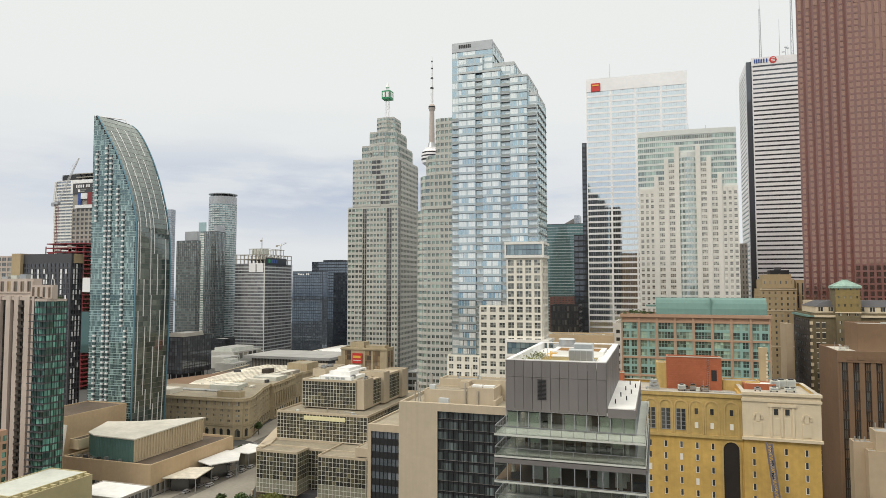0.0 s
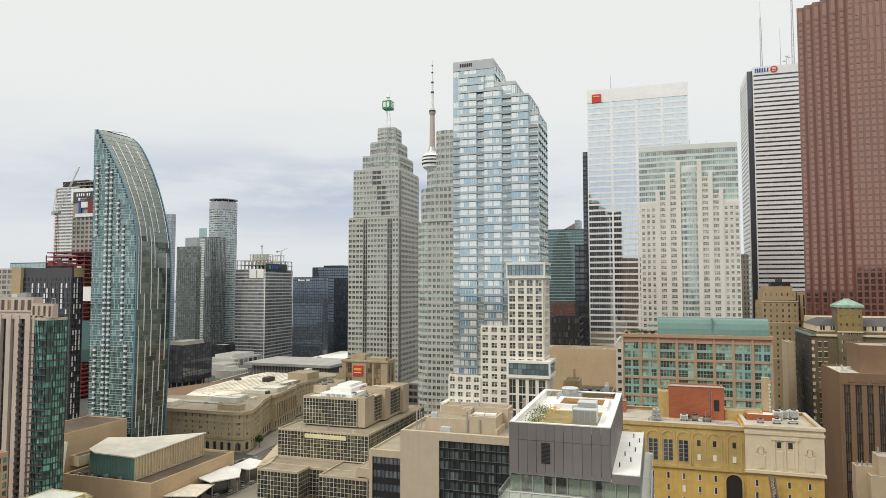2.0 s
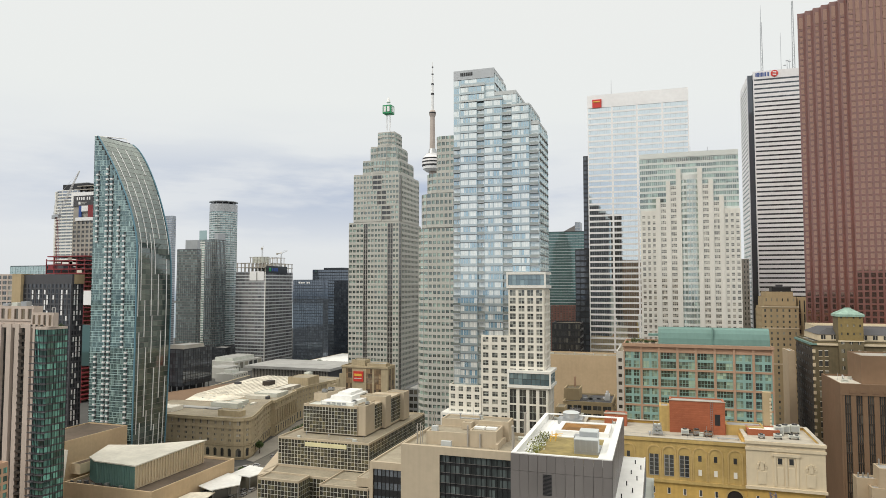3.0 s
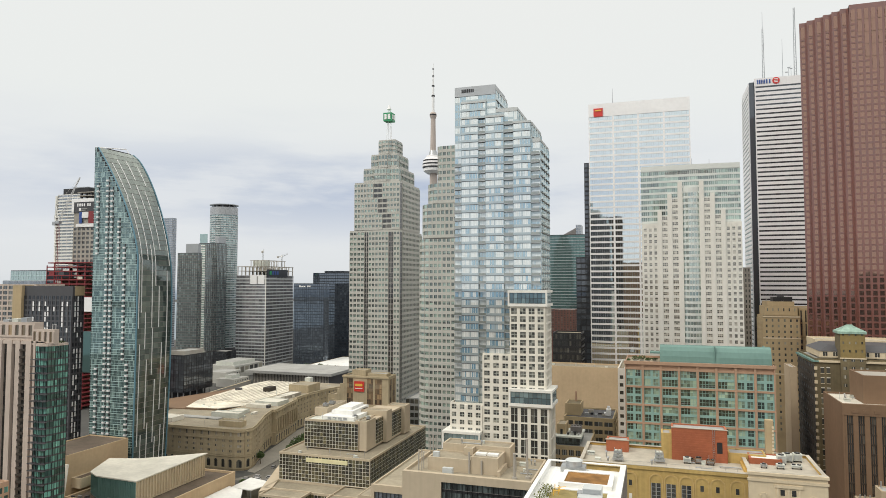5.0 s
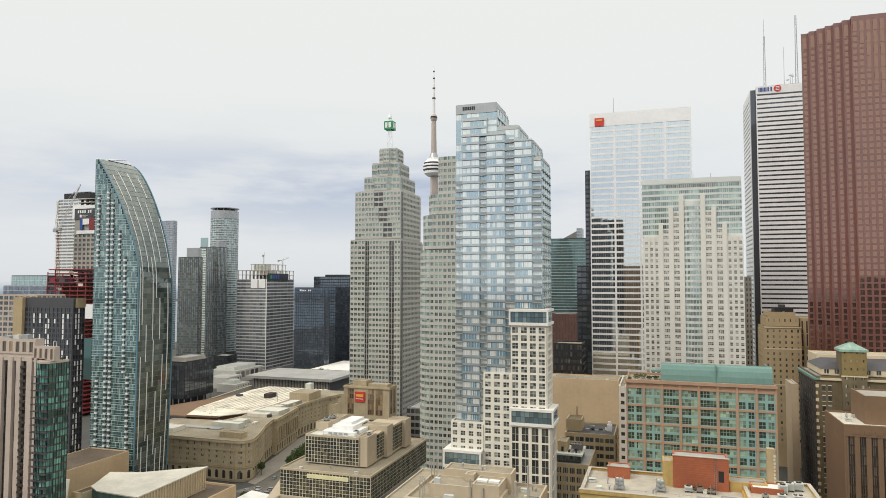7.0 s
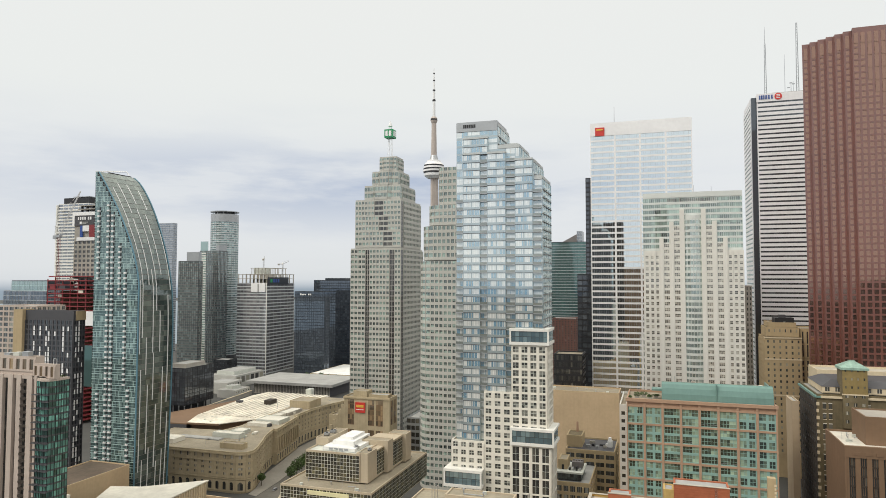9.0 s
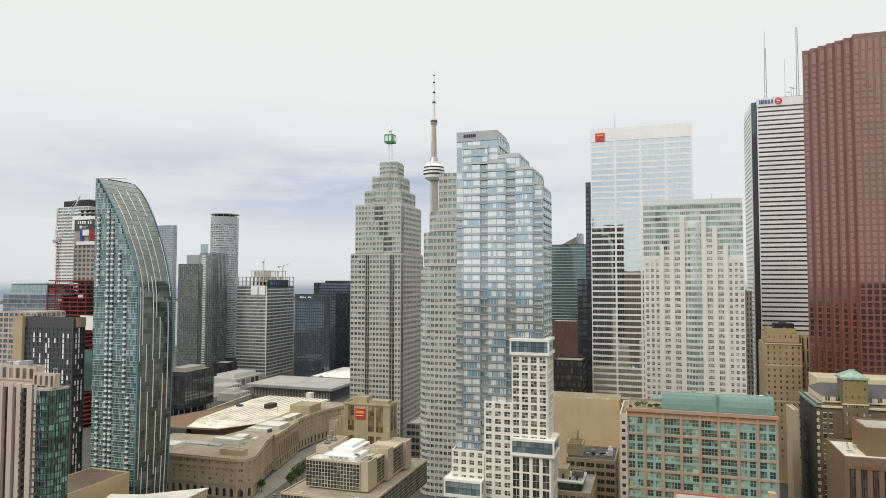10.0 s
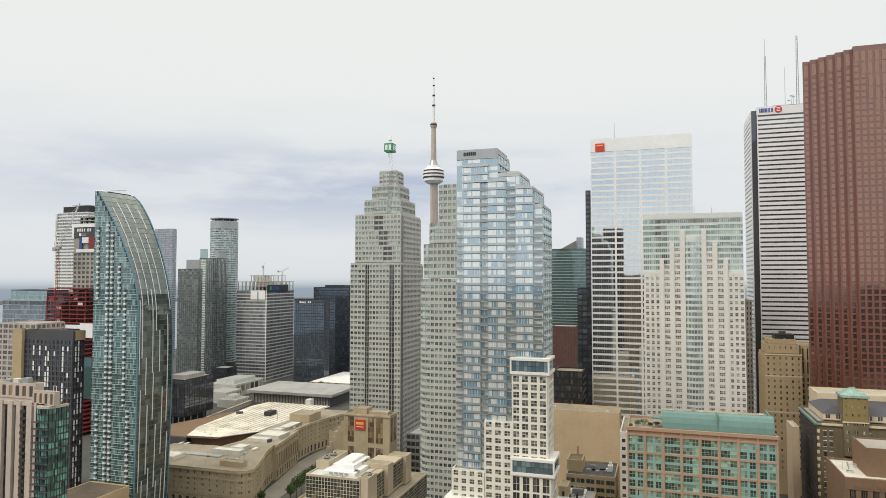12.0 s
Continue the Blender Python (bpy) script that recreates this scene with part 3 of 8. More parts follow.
        for i in range(nu):
            if um[i] != "o":
                continue
            for k in range(nk):
                if zm[k] != "o" or (skip and skip(i, k)):
                    continue
                u = (us[i] + us[i + 1]) / 2
                self.cells.append((pane, round(us[i + 1] - us[i], 3), round(zs[k + 1] - zs[k], 3), p0[0] + r[0] * u + n[0] * 0.02, p0[1] + r[1] * u + n[1] * 0.02, zs[k], turn))

    def done(self):
        xs = [p for m in self.parts.values() for p in m.v]
        lo, hi = [min(p[k] for p in xs) for k in range(3)], [max(p[k] for p in xs) for k in range(3)]
        self.top.location = ((lo[0] + hi[0]) / 2, (lo[1] + hi[1]) / 2, lo[2])
        for ch in self.top.children:
            ch.matrix_parent_inverse = Matrix.Translation(-self.top.location)
        for (name, material, *_), m in self.parts.items():
            if m.f:
                part(name, m, material, self.top)
        for me in self.fronts:
            part("facade", me, "", self.top)
        # the panes at the camera's own heights are parts, the rest one glazing part a kind of glass
        self.cells.sort(key=lambda c: abs(c[5] - self.eye))
        shared, rest = {}, {}
        for q, (g, w, h, x, y, z, turn) in enumerate(self.cells):
            if q < self.limit:
                if (g, w, h) not in shared:
                    m = Mesh()
                    m.obox((0, 0), (1, 0), -w / 2, w / 2, 0, 0.05, 0, h, (0, -1))
                    shared[g, w, h] = m.data("window", g)
                ob = part("window", shared[g, w, h], g, self.top)
                ob.location, ob.rotation_euler = (x, y, z), (0, 0, turn)
            else:
                m = rest.setdefault(g, Mesh())
                c, s = math.cos(turn), math.sin(turn)
                ax, ay, bx, by = x - c * w / 2 + s * 0.05, y - s * w / 2 - c * 0.05, x + c * w / 2 + s * 0.05, y + s * w / 2 - c * 0.05
                m.quad((ax, ay, z), (bx, by, z), (bx, by, z + h), (ax, ay, z + h))
        for g, m in rest.items():
            part("glazing", m, g, self.top, kind="stuff")
        return self.top


# ---- ground ----
g = Mesh()
g.cone(0, 600, GROUND - 3, GROUND, 4700, 4700, 96)
tagged(new("ground", g.data("ground", "city")), "grey city ground between the blocks reaching the horizon", "ground", kind="structure")
g = Mesh()
g.prism([(-900, -2500), (-900, 300), (-1000, 900), (-900, 1500), (-700, 2400), (-900, 4200), (-2600, 3800), (-3900, 2000), (-4300, 600), (-3900, -1200)][::-1], GROUND - 2.5, GROUND + 0.05)
tagged(new("water", g.data("water", "water")), "grey blue lake beyond the harbour front", "lake", kind="structure")


def road(name, poly, label):
    m = Mesh()
    m.prism(poly, GROUND - 1, GROUND + 0.06)
    tagged(new(name, m.data(name, "asphalt")), label, "road", kind="structure")


def pavement(poly, label):
    m = Mesh()
    m.prism(poly, GROUND - 1, GROUND + 0.2)
    tagged(new("pavement", m.data("pavement", "paving")), label, "pavement", kind="structure")


road("road", [(-222, 120), (-206, 120), (-206, 342), (-222, 342)], "grey asphalt street running between the office blocks")
road("road", [(-246, 342), (-130, 342), (-130, 356), (-240, 356)], "asphalt street crossing in front of the long stone building")
road("road", [(-240, 356.2), (-224, 356.2), (-226, 390), (-232, 420), (-238, 465), (-238, 600), (-254, 600), (-254, 465), (-248, 418), (-243, 388)], "curving asphalt street along the long stone building")
pavement([(-206, 225), (-176, 225), (-176, 254), (-194, 300), (-194, 342), (-206, 342)], "pale concrete pavement beside the street")
pavement([(-240.6, 358), (-243.4, 388), (-248.4, 418), (-254.4, 465), (-254.4, 600), (-266, 600), (-278, 500), (-277, 470), (-266, 423), (-262, 402), (-250, 372), (-247.5, 360)], "pale concrete pavement before the long stone building")
pavement([(-232, 312), (-222, 312), (-222, 342), (-232, 342)], "pale concrete pavement at the street corner")


def lattice_mast(parent, x, y, z0, z1, w, mat="signwhite", name="mast"):
    m = Mesh()
    for dx, dy in ((-w, -w), (w, -w), (w, w), (-w, w)):
        m.rod((x + dx, y + dy, z0), (x + dx * 0.5, y + dy * 0.5, z1), 0.16)
    k = max(3, int((z1 - z0) / (2.6 * w)))
    for q in range(k):
        a, c = z0 + (z1 - z0) * q / k, z0 + (z1 - z0) * (q + 1) / k
        s = 1 if q % 2 else -1
        fa, fc = 1 - 0.5 * q / k, 1 - 0.5 * (q + 1) / k
        m.rod((x - s * w * fa, y - w * fa, a), (x + s * w * fc, y - w * fc, c), 0.1)
        m.rod((x + w * fa, y - s * w * fa, a), (x + w * fc, y + s * w * fc, c), 0.1)
    part(name, m, mat, parent)


# ---- far skyline ----
def cn_tower(x, y):
    t = thing("communications_tower", "tall grey concrete communications tower with a round pod and white mast", "tower", at=(x, y, GROUND))
    m = Mesh()
    k = 12
    rings = [(5, 27, 9), (40, 20, 8), (110, 15, 7.5), (200, 11.5, 7), (300, 8.5, 6.5), (336, 8, 6.5)]
    outline = []
    for z, rl, rs in rings:
        outline.append([(x + (rl if j % 4 == 0 else rs) * math.cos(2 * math.pi * j / k + 0.4), y + (rl if j % 4 == 0 else rs) * math.sin(2 * math.pi * j / k + 0.4), z) for j in range(k)])
    for a, b in zip(outline, outline[1:]):
        for j in range(k):
            m.quad(a[j], a[(j + 1) % k], b[(j + 1) % k], b[j])
    m.cone(x, y, 360, 447, 6.0, 4.6, 12)
    part("shaft", m, "towerconcrete", t)
    for name, mat, z0, z1, r0, r1 in (("radome", "signwhite", 335, 340, 12, 18.5), ("radome", "signwhite", 340, 345, 18.5, 19), ("deck", "charcoal", 345.6, 347.6, 20, 20.5),
                                      ("deck", "marble", 348, 351.5, 21, 21), ("deck", "dark", 351.5, 354.5, 20.5, 20.5), ("deck", "marble", 354.5, 358, 20.5, 20),
                                      ("deck", "dark", 358, 361, 19.5, 19.2), ("roof", "marble", 361, 366, 19.5, 15), ("roof", "marble", 366, 370, 14, 13), ("equipment", "steel", 370, 380, 9, 6.5),
                                      ("sky_pod", "towerconcrete", 444, 449, 5.2, 7.0), ("sky_pod", "dark", 449, 452, 6.6, 6.6), ("sky_pod", "towerconcrete", 452, 456, 6.8, 4.5)):
        m = Mesh()
        m.cone(x, y, z0, z1, r0, r1, 40)
        part(name, m, mat, t)
    zs = [456, 487, 490, 507, 509.5, 527, 529, 541, 543, 553]
    rs = [2.9, 2.6, 2.4, 2.0, 1.9, 1.4, 1.3, 0.9, 0.8, 0.5]
    for q in range(9):
        m = Mesh()
        m.cone(x, y, zs[q], zs[q + 1], rs[q] + (0.8 if q % 2 else 0), rs[q + 1] + (0.8 if q % 2 else 0), 12)
        part("mast", m, "dark" if q % 2 else "signwhite", t)


cn_tower(-413, 1201)


def slab_tower(name, label, x0, x1, y0, y1, z1, wall, pane, cols, rows, side=0, z0=GROUND, pier=0.5, span=1.0, depth=0.3, mull=0, panes=50, roof="roofgrey", crown=0.0, swall=None, frame="frame", group=""):
    """A plain tower with gridded east and north faces and, if asked, a plant room on top."""
    b = Building(name, label, "tower", group, panes)
    b.mass(x0, x1, y0, y1, z0, z1, wall, roof)
    b.facade((x0, y0), (x1, y0), z0, z1 - 1.0, cols, rows, pier, span, depth, wall, pane, mull, swall=swall, frame=frame)
    if side:
        b.facade((x1, y0), (x1, y1), z0, z1 - 1.0, side, rows, pier, span, depth, wall, pane, mull, swall=swall, frame=frame)
    if crown:
        dx, dy = (x1 - x0) * 0.22, (y1 - y0) * 0.22
        b.mass(x0 + dx, x1 - dx, y0 + dy, y1 - dy, z1 - 0.9, z1 + crown, wall, roof, 0.5)
    return b


b = slab_tower("condominium_tower", "far grey glass condominium tower", -639.6, -606, 760.3, 768.6, 165, "charcoal", "g_condo", 10, 44, 3, pier=0.35, span=1.2, swall="greypanel", panes=20)
b.mass(-627, -607, 761.5, 767.6, 164, 177.5, "frame", "roofgrey", 0.5)
b.done()
b = Building("condominium_tower", "far green glass condominium tower with pale balcony bands", "tower", panes=20)
b.mass(-637.3, -606.1, 802, 824, GROUND, 181, "charcoal", "roofgrey")
b.facade((-637.3, 802), (-626, 802), GROUND, 180, 2, 50, 0.1, 1.5, 0.6, "white", "g_td", swall="white")
b.facade((-626, 802), (-606.1, 802), GROUND, 180, 6, 50, 0.5, 1.0, 0.3, "charcoal", "g_condo", 1, swall="greypanel")
b.facade((-606.1, 802), (-606.1, 824), GROUND, 180, 7, 50, 0.5, 1.0, 0.3, "charcoal", "g_condo", swall="greypanel")
b.mass(-613, -607, 806, 823, 180, 189.5, "frame", "roofgrey", 0.5)
b.piece("glass_screen", "g_cyan", -637, -624, 803, 803.5, 180, 194.6)
b.done()
b = Building("condominium_tower", "far tall glass condominium tower with a rounded pale crown", "tower", panes=30)
arc = [(-644 + 20.5 * math.cos(a), 868 + 20.5 * math.sin(a)) for a in [math.pi * 2 * q / 16 for q in range(16)]]
b.mesh("wall", "charcoal").prism(arc, GROUND, 228)
for p, q in zip(arc, arc[1:] + arc[:1]):
    if p[1] < 880:
        b.facade(p, q, 24, 228, 2, 58, 0.1, 1.5, 0.5, "paleframe", "g_cyan", swall="paleframe")
b.mesh("crown", "steel").cone(-644, 868, 228, 240, 20.8, 20.8, 28)
b.mesh("crown_core", "charcoal").cone(-644, 868, 240, 243.4, 15, 15, 24)
for q in range(12):
    x, y = -644 + 18 * math.cos(q * math.pi / 6), 868 + 18 * math.sin(q * math.pi / 6)
    b.piece("crown_post", "frame", x - 0.3, x + 0.3, y - 0.3, y + 0.3, 240, 243.4)
b.mesh("crown_cap", "frame").cone(-644, 868, 243.4, 244.6, 21.6, 21.6, 28)
b.done()
slab_tower("office_tower", "far slim grey blue office tower", -893, -853, 998, 1008.7, 243.6, "frame", "g_blue", 5, 58, 3, pier=0.2, span=1.6, panes=10, swall="frame").done()

# the glass block with an unfinished top
b = slab_tower("office_block", "grey blue glass office block with an unfinished concrete top", -582, -533, 815.2, 890, 134, "frame", "g_site", 9, 27, 8, pier=0.15, span=1.5, depth=0.25, mull=0, panes=40, swall="paleframe")
fr = b.mesh("unfinished_frame", "concrete")
for q in range(8):
    for r in range(5):
        fr.box(-581 + q * 6.7, -580 + q * 6.7, 816 + r * 18, 817 + r * 18, 134, 147)
for z in (140, 146.4):
    fr.ring(-582, -533, 815.2, 890, 2.0, z, z + 0.7)
fr.box(-578, -537, 822, 885, 140, 140.6)
for q in range(6):
    for r in range(3):
        fr.box(-567 + q * 5.8, -566.3 + q * 5.8, 828 + r * 22, 828.7 + r * 22, 147, 156)
fr.ring(-568, -537, 827, 875, 0.8, 155.4, 156)
b.piece("lift_core", "terrace", -566, -549, 832, 850, 147, 156.5)
b.piece("plant_screen", "signwhite", -558, -534.5, 814.0, 814.8, 121.5, 134.5)
b.piece("screen_slot", "roofgrey", -547, -545, 813.8, 814.0, 121.5, 133)
b.piece("sign_panel", "navy", -532.3, -531.8, 817, 872, 132, 142.5)
for q, (u, w) in enumerate(((823, 5), (830, 4), (836, 4), (842, 4))):
    b.piece("sign_mark", "signgreen" if q == 0 else "signblue", -531.8, -531.5, u, u + w, 135, 140)
b.piece("corner_fin", "white", -533, -531.9, 814.2, 815, GROUND, 134)
b.done()


def crane(x, y, z, h, jib, turn):
    t = thing("tower_crane", "slender pale tower crane standing over the building site", "crane", "construction cranes", at=(x, y, z))
    m = Mesh()
    c, s = math.cos(turn), math.sin(turn)
    for dx, dy in ((-0.7, -0.7), (0.7, -0.7), (0.7, 0.7), (-0.7, 0.7)):
        m.rod((x + dx, y + dy, z), (x + dx, y + dy, z + h), 0.14)
    for q in range(int(h / 2)):
        k = 1 if q % 2 else -1
        m.rod((x - 0.7 * k, y - 0.7, z + q * 2), (x + 0.7 * k, y - 0.7, z + q * 2 + 2), 0.1)
        m.rod((x + 0.7, y - 0.7 * k, z + q * 2), (x + 0.7, y + 0.7 * k, z + q * 2 + 2), 0.1)
    part("mast", m, "steel", t)
    m = Mesh()
    m.rod((x, y, z + h), (x + jib * c, y + jib * s, z + h + jib * 0.5), 0.35)
    m.rod((x, y, z + h + 3), (x + jib * c * 0.97, y + jib * s * 0.97, z + h + jib * 0.5 + 1), 0.12)
    part("jib", m, "steel", t)
    m = Mesh()
    m.rod((x, y, z + h), (x - 6 * c, y - 6 * s, z + h), 0.5)
    m.box(x - 6 * c - 1, x - 6 * c + 1, y - 6 * s - 1, y - 6 * s + 1, z + h - 2, z + h + 0.6)
    part("counterweight", m, "concrete", t)
    m = Mesh()
    m.box(x - 1, x + 1, y - 1, y + 1, z + h - 0.5, z + h + 2.2)
    part("cab", m, "signwhite", t)


crane(-561, 850, 156.5, 13, 9, 2.0)
crane(-541, 870, 140.6, 22, 9, 0.6)

b = slab_tower("office_tower", "dark blue glass office tower with a white sign", -491.8, -444.3, 823, 838, 122.5, "navy", "g_navy", 14, 30, 4, pier=0.08, span=0.7, panes=30)
top = b.done()
for q, (u, w, h) in enumerate(((-483, 2.6, 2.4), (-479.6, 3.4, 1.8), (-475.4, 2.2, 1.8), (-470, 2.2, 2.2), (-467, 2.0, 2.2))):
    m = Mesh()
    m.box(u, u + w, 822.2, 822.6, 117.2, 117.2 + h)
    part("sign_mark", m, "signwhite", top)
b = slab_tower("office_tower", "broad dark glass office tower behind its neighbour", -500, -440, 892.6, 942, 138.4, "navy", "g_navy", 16, 32, 12, pier=0.08, span=1.2, panes=20, crown=3)
b.done()
slab_tower("office_tower", "far teal glass office tower with pale floor bands", -165, -106, 1020, 1060, 197.5, "dark", "g_lake", 14, 44, 0, pier=0.1, span=0.9, panes=20, crown=0, swall="frame").done()
b = slab_tower("office_tower", "far grey glass office tower with a slanting roof", -131, -122.5, 1120, 1150, 221, "frame", "g_blue", 4, 48, 0, panes=10)
wedge = b.own("slanting_roof", "greypanel")
wedge.v += [(-157, 1121, GROUND), (-131, 1121, GROUND), (-131, 1121, 216), (-157, 1121, 202), (-157, 1149, GROUND), (-131, 1149, GROUND), (-131, 1149, 216), (-157, 1149, 202)]
wedge.f += [(0, 1, 2, 3), (1, 5, 6, 2), (5, 4, 7, 6), (4, 0, 3, 7), (3, 2, 6, 7)]
b.done()
slab_tower("brick_tower", "dark red brown brick tower in the middle distance", -140, -108, 905, 935, 87, "brownbrick", "g_dark", 8, 26, 6, pier=2.2, span=1.6, panes=30).done()
slab_tower("office_tower", "black steel and glass office tower", -62.6, -25, 600, 640, 231, "dark", "g_black", 12, 54, 8, pier=0.4, span=1.2, panes=40).done()
slab_tower("office_tower", "black steel and glass office tower behind the pale one", -64.5, -30, 548, 575, 144, "dark", "g_black", 9, 30, 6, pier=0.4, span=1.2, panes=40).done()
slab_tower("office_block", "low black glass office block", -70, -51, 455, 475, 89, "dark", "g_dark", 12, 18, 6, pier=0.4, span=1.4, panes=40, roof="roof").done()
slab_tower("office_block", "grey masonry block with rows of small windows", 45, 67.5, 560, 590, 135, "concrete", "g_dark", 10, 32, 0, pier=1.4, span=1.8, panes=30).done()

# ---- far left ----
slab_tower("office_tower", "white banded condominium tower with a dark top", -716, -668, 632, 670, 233.6, "white", "g_blue", 6, 58, 6, pier=0.5, span=1.5, panes=60).done()
b = Building("balcony_stack", "white uneven balcony slabs up the banded tower", "balcony", panes=0)
rnd = random.Random(8)
for q in range(56):
    u = rnd.random() * 6
    b.piece("balcony", "white", -719 + u, -672 - rnd.random() * 8, 629.5, 632, 7 + q * 3.95, 8.4 + q * 3.95)
b.mesh("spine", "white").box(-718, -716.2, 630, 640, GROUND, 232)
b.done()
b = Building("plant_room", "dark plant room on the white banded tower", "plant room", panes=0)
b.mass(-712, -671, 636, 664, 233.6, 241.2, "dark")
b.mesh("top_slab", "frame").box(-702, -676, 640, 660, 242.6, 243.4)
b.mesh("top_post", "frame").box(-692, -688, 646, 650, 241.2, 242.6)
b.done()
b = slab_tower("office_block", "grey blue glass office block far off", -751, -684, 590, 640, 126, "frame", "g_blue", 14, 22, 8, pier=0.15, span=0.8, panes=20)
b.mass(-741, -684.2, 592, 638, 125.2, 138, "navy", "roofgrey", 0.6)
b.facade((-741, 592), (-684.2, 592), 126, 137, 14, 2, 0.15, 0.4, 0.3, "tealslab", "g_lakeside")
b.done()
slab_tower("apartment_block", "cream masonry apartment block with narrow windows", -425, -391, 330, 352, 122, "putty", "g_mid", 7, 33, 6, pier=1.2, span=1.2, mull=1, panes=40).done()

b = Building("unfinished_tower", "office tower under construction with red steel floors", "building site", panes=60, eye=150)
b.mesh("concrete_core", "concrete").box(-538, -514, 500, 530, GROUND, 180)
b.facade((-538, 500), (-514, 500), 128, 178, 5, 12, 1.6, 1.4, 0.4, "concrete", "g_dark")
# brown box added behind the open decks to darken their inside
b.mesh("inner_core", "brown").box(-556, -520, 495, 535, GROUND, 128)
rnd = random.Random(3)
for q in range(34):
    z = 8 + q * 4.05
    b.piece("floor_deck", "redsteel", -560.5 + rnd.random() * 2, -512, 484, 540, z, z + 1.0)
for q in range(6):
    for r in range(2):
        b.piece("column", "redsteel", -561 + q * 9.4, -560.3 + q * 9.4, 484.5 + r * 28, 485.2 + r * 28, GROUND, 138 + rnd.random() * 4)
for q in range(26):
    k, u = rnd.randrange(12, 33), -560 + rnd.random() * 42
    b.piece("edge_screen", ("concrete", "charcoal", "redsteel", "shedroof")[q % 4], u, u + 3 + rnd.random() * 5, 484.2, 484.4, 8.7 + k * 4.05, 10 + k * 4.05 + rnd.random() * 2)
b.mesh("hoist", "concrete").box(-538, -512, 493, 499, 140, 200)
b.facade((-538, 493), (-512, 493), 141, 176, 5, 8, 1.9, 1.9, 0.5, "concrete", "g_dark")
for q in range(4):
    b.piece("floor_deck", "concrete", -535, -511, 493.5, 528, 200 + q * 3.4, 200.7 + q * 3.4)
    b.piece("column", "charcoal", -533 + q * 6.4, -531.6 + q * 6.4, 495, 497, 200, 210)
b.mesh("banner", "charcoal").box(-537, -511, 492, 493, 191, 201)
b.piece("trim", "signwhite", -539.6, -511, 491.6, 492.6, 200.8, 204.2)
b.piece("trim", "signwhite", -539.6, -537, 491.6, 492.6, 191, 200.8)
b.piece("trim", "signwhite", -533.8, -511, 491.4, 492.6, 176.6, 179.8)
b.piece("panel", "signwhite", -526.3, -518.4, 491.2, 491.9, 185.4, 191)
b.piece("panel", "signblue", -529.6, -526.4, 491.2, 491.9, 180, 191)
b.piece("panel", "redsteel", -518.3, -512, 491.2, 491.9, 180, 191.6)
for q in range(6):
    u = -533 + q * 2.7 + (1.6 if q > 3 else 0)
    b.piece("sign_mark", "signwhite", u, u + 1.5, 491.7, 491.95, 196.6, 199.4)
b.piece("sign_mark", "signwhite", -530.6, -528.2, 491.7, 491.95, 192.4, 195)
b.piece("sign_mark", "roofgrey", -527.6, -520.6, 491.7, 491.95, 193.8, 194.6)
b.piece("sign_mark", "roofgrey", -527.6, -522.6, 491.7, 491.95, 192.4, 193.2)
b.piece("hoarding", "signwhite", -562, -511, 482.6, 483.6, 104.5, 108)
b.piece("hoarding", "signwhite", -517, -502, 482.4, 483.4, 96.2, 109.6)
b.piece("safety_net", "g_lake", -516, -502, 482.4, 483.4, 40, 78)
b.done()


def luffing_crane(x, y, z0, z1, tip):
    """A tower crane whose jib leans up steeply from the top of a rusty mast."""
    t = thing("tower_crane", "luffing tower crane with a rusty mast and a white jib", "crane", "construction cranes", at=(x, y, z0))
    lattice_mast(t, x, y, z0, z1, 1.6, "redsteel")
    m = Mesh()
    m.box(x - 2.6, x + 2.2, y - 1.6, y + 1.6, z1, z1 + 2.6)
    m.box(x - 6.5, x - 2.6, y - 1.2, y + 1.2, z1 - 1.4, z1 + 2.0)
    part("machine_deck", m, "steel", t)
    m, a, c = Mesh(), Vector((x + 1, y, z1 + 2)), Vector(tip)
    for dy in (-0.8, 0.8):
        m.rod((a.x, a.y + dy, a.z), (c.x, c.y + dy * 0.4, c.z), 0.28)
        m.rod((a.x - 1.2, a.y + dy, a.z + 1), (c.x - 0.6, c.y + dy * 0.4, c.z), 0.22)
    for q in range(16):
        p, r = a + (c - a) * q / 16, a + (c - a) * (q + 1) / 16
        m.rod((p.x, p.y - 0.8, p.z), (r.x - 1.0, r.y + 0.7, r.z + 0.6), 0.14)
    part("jib", m, "signwhite", t)
    m = Mesh()
    m.rod((x - 5.5, y, z1 + 2), (x - 3.6, y, z1 + 18), 0.3)
    m.rod((x + 0.5, y, z1 + 2), (x - 3.6, y, z1 + 18), 0.3)
    m.rod((x - 3.6, y, z1 + 18), tip, 0.1)
    part("back_frame", m, "signwhite", t)


luffing_crane(-540.5, 478, GROUND, 179, (-515.5, 478, 222))


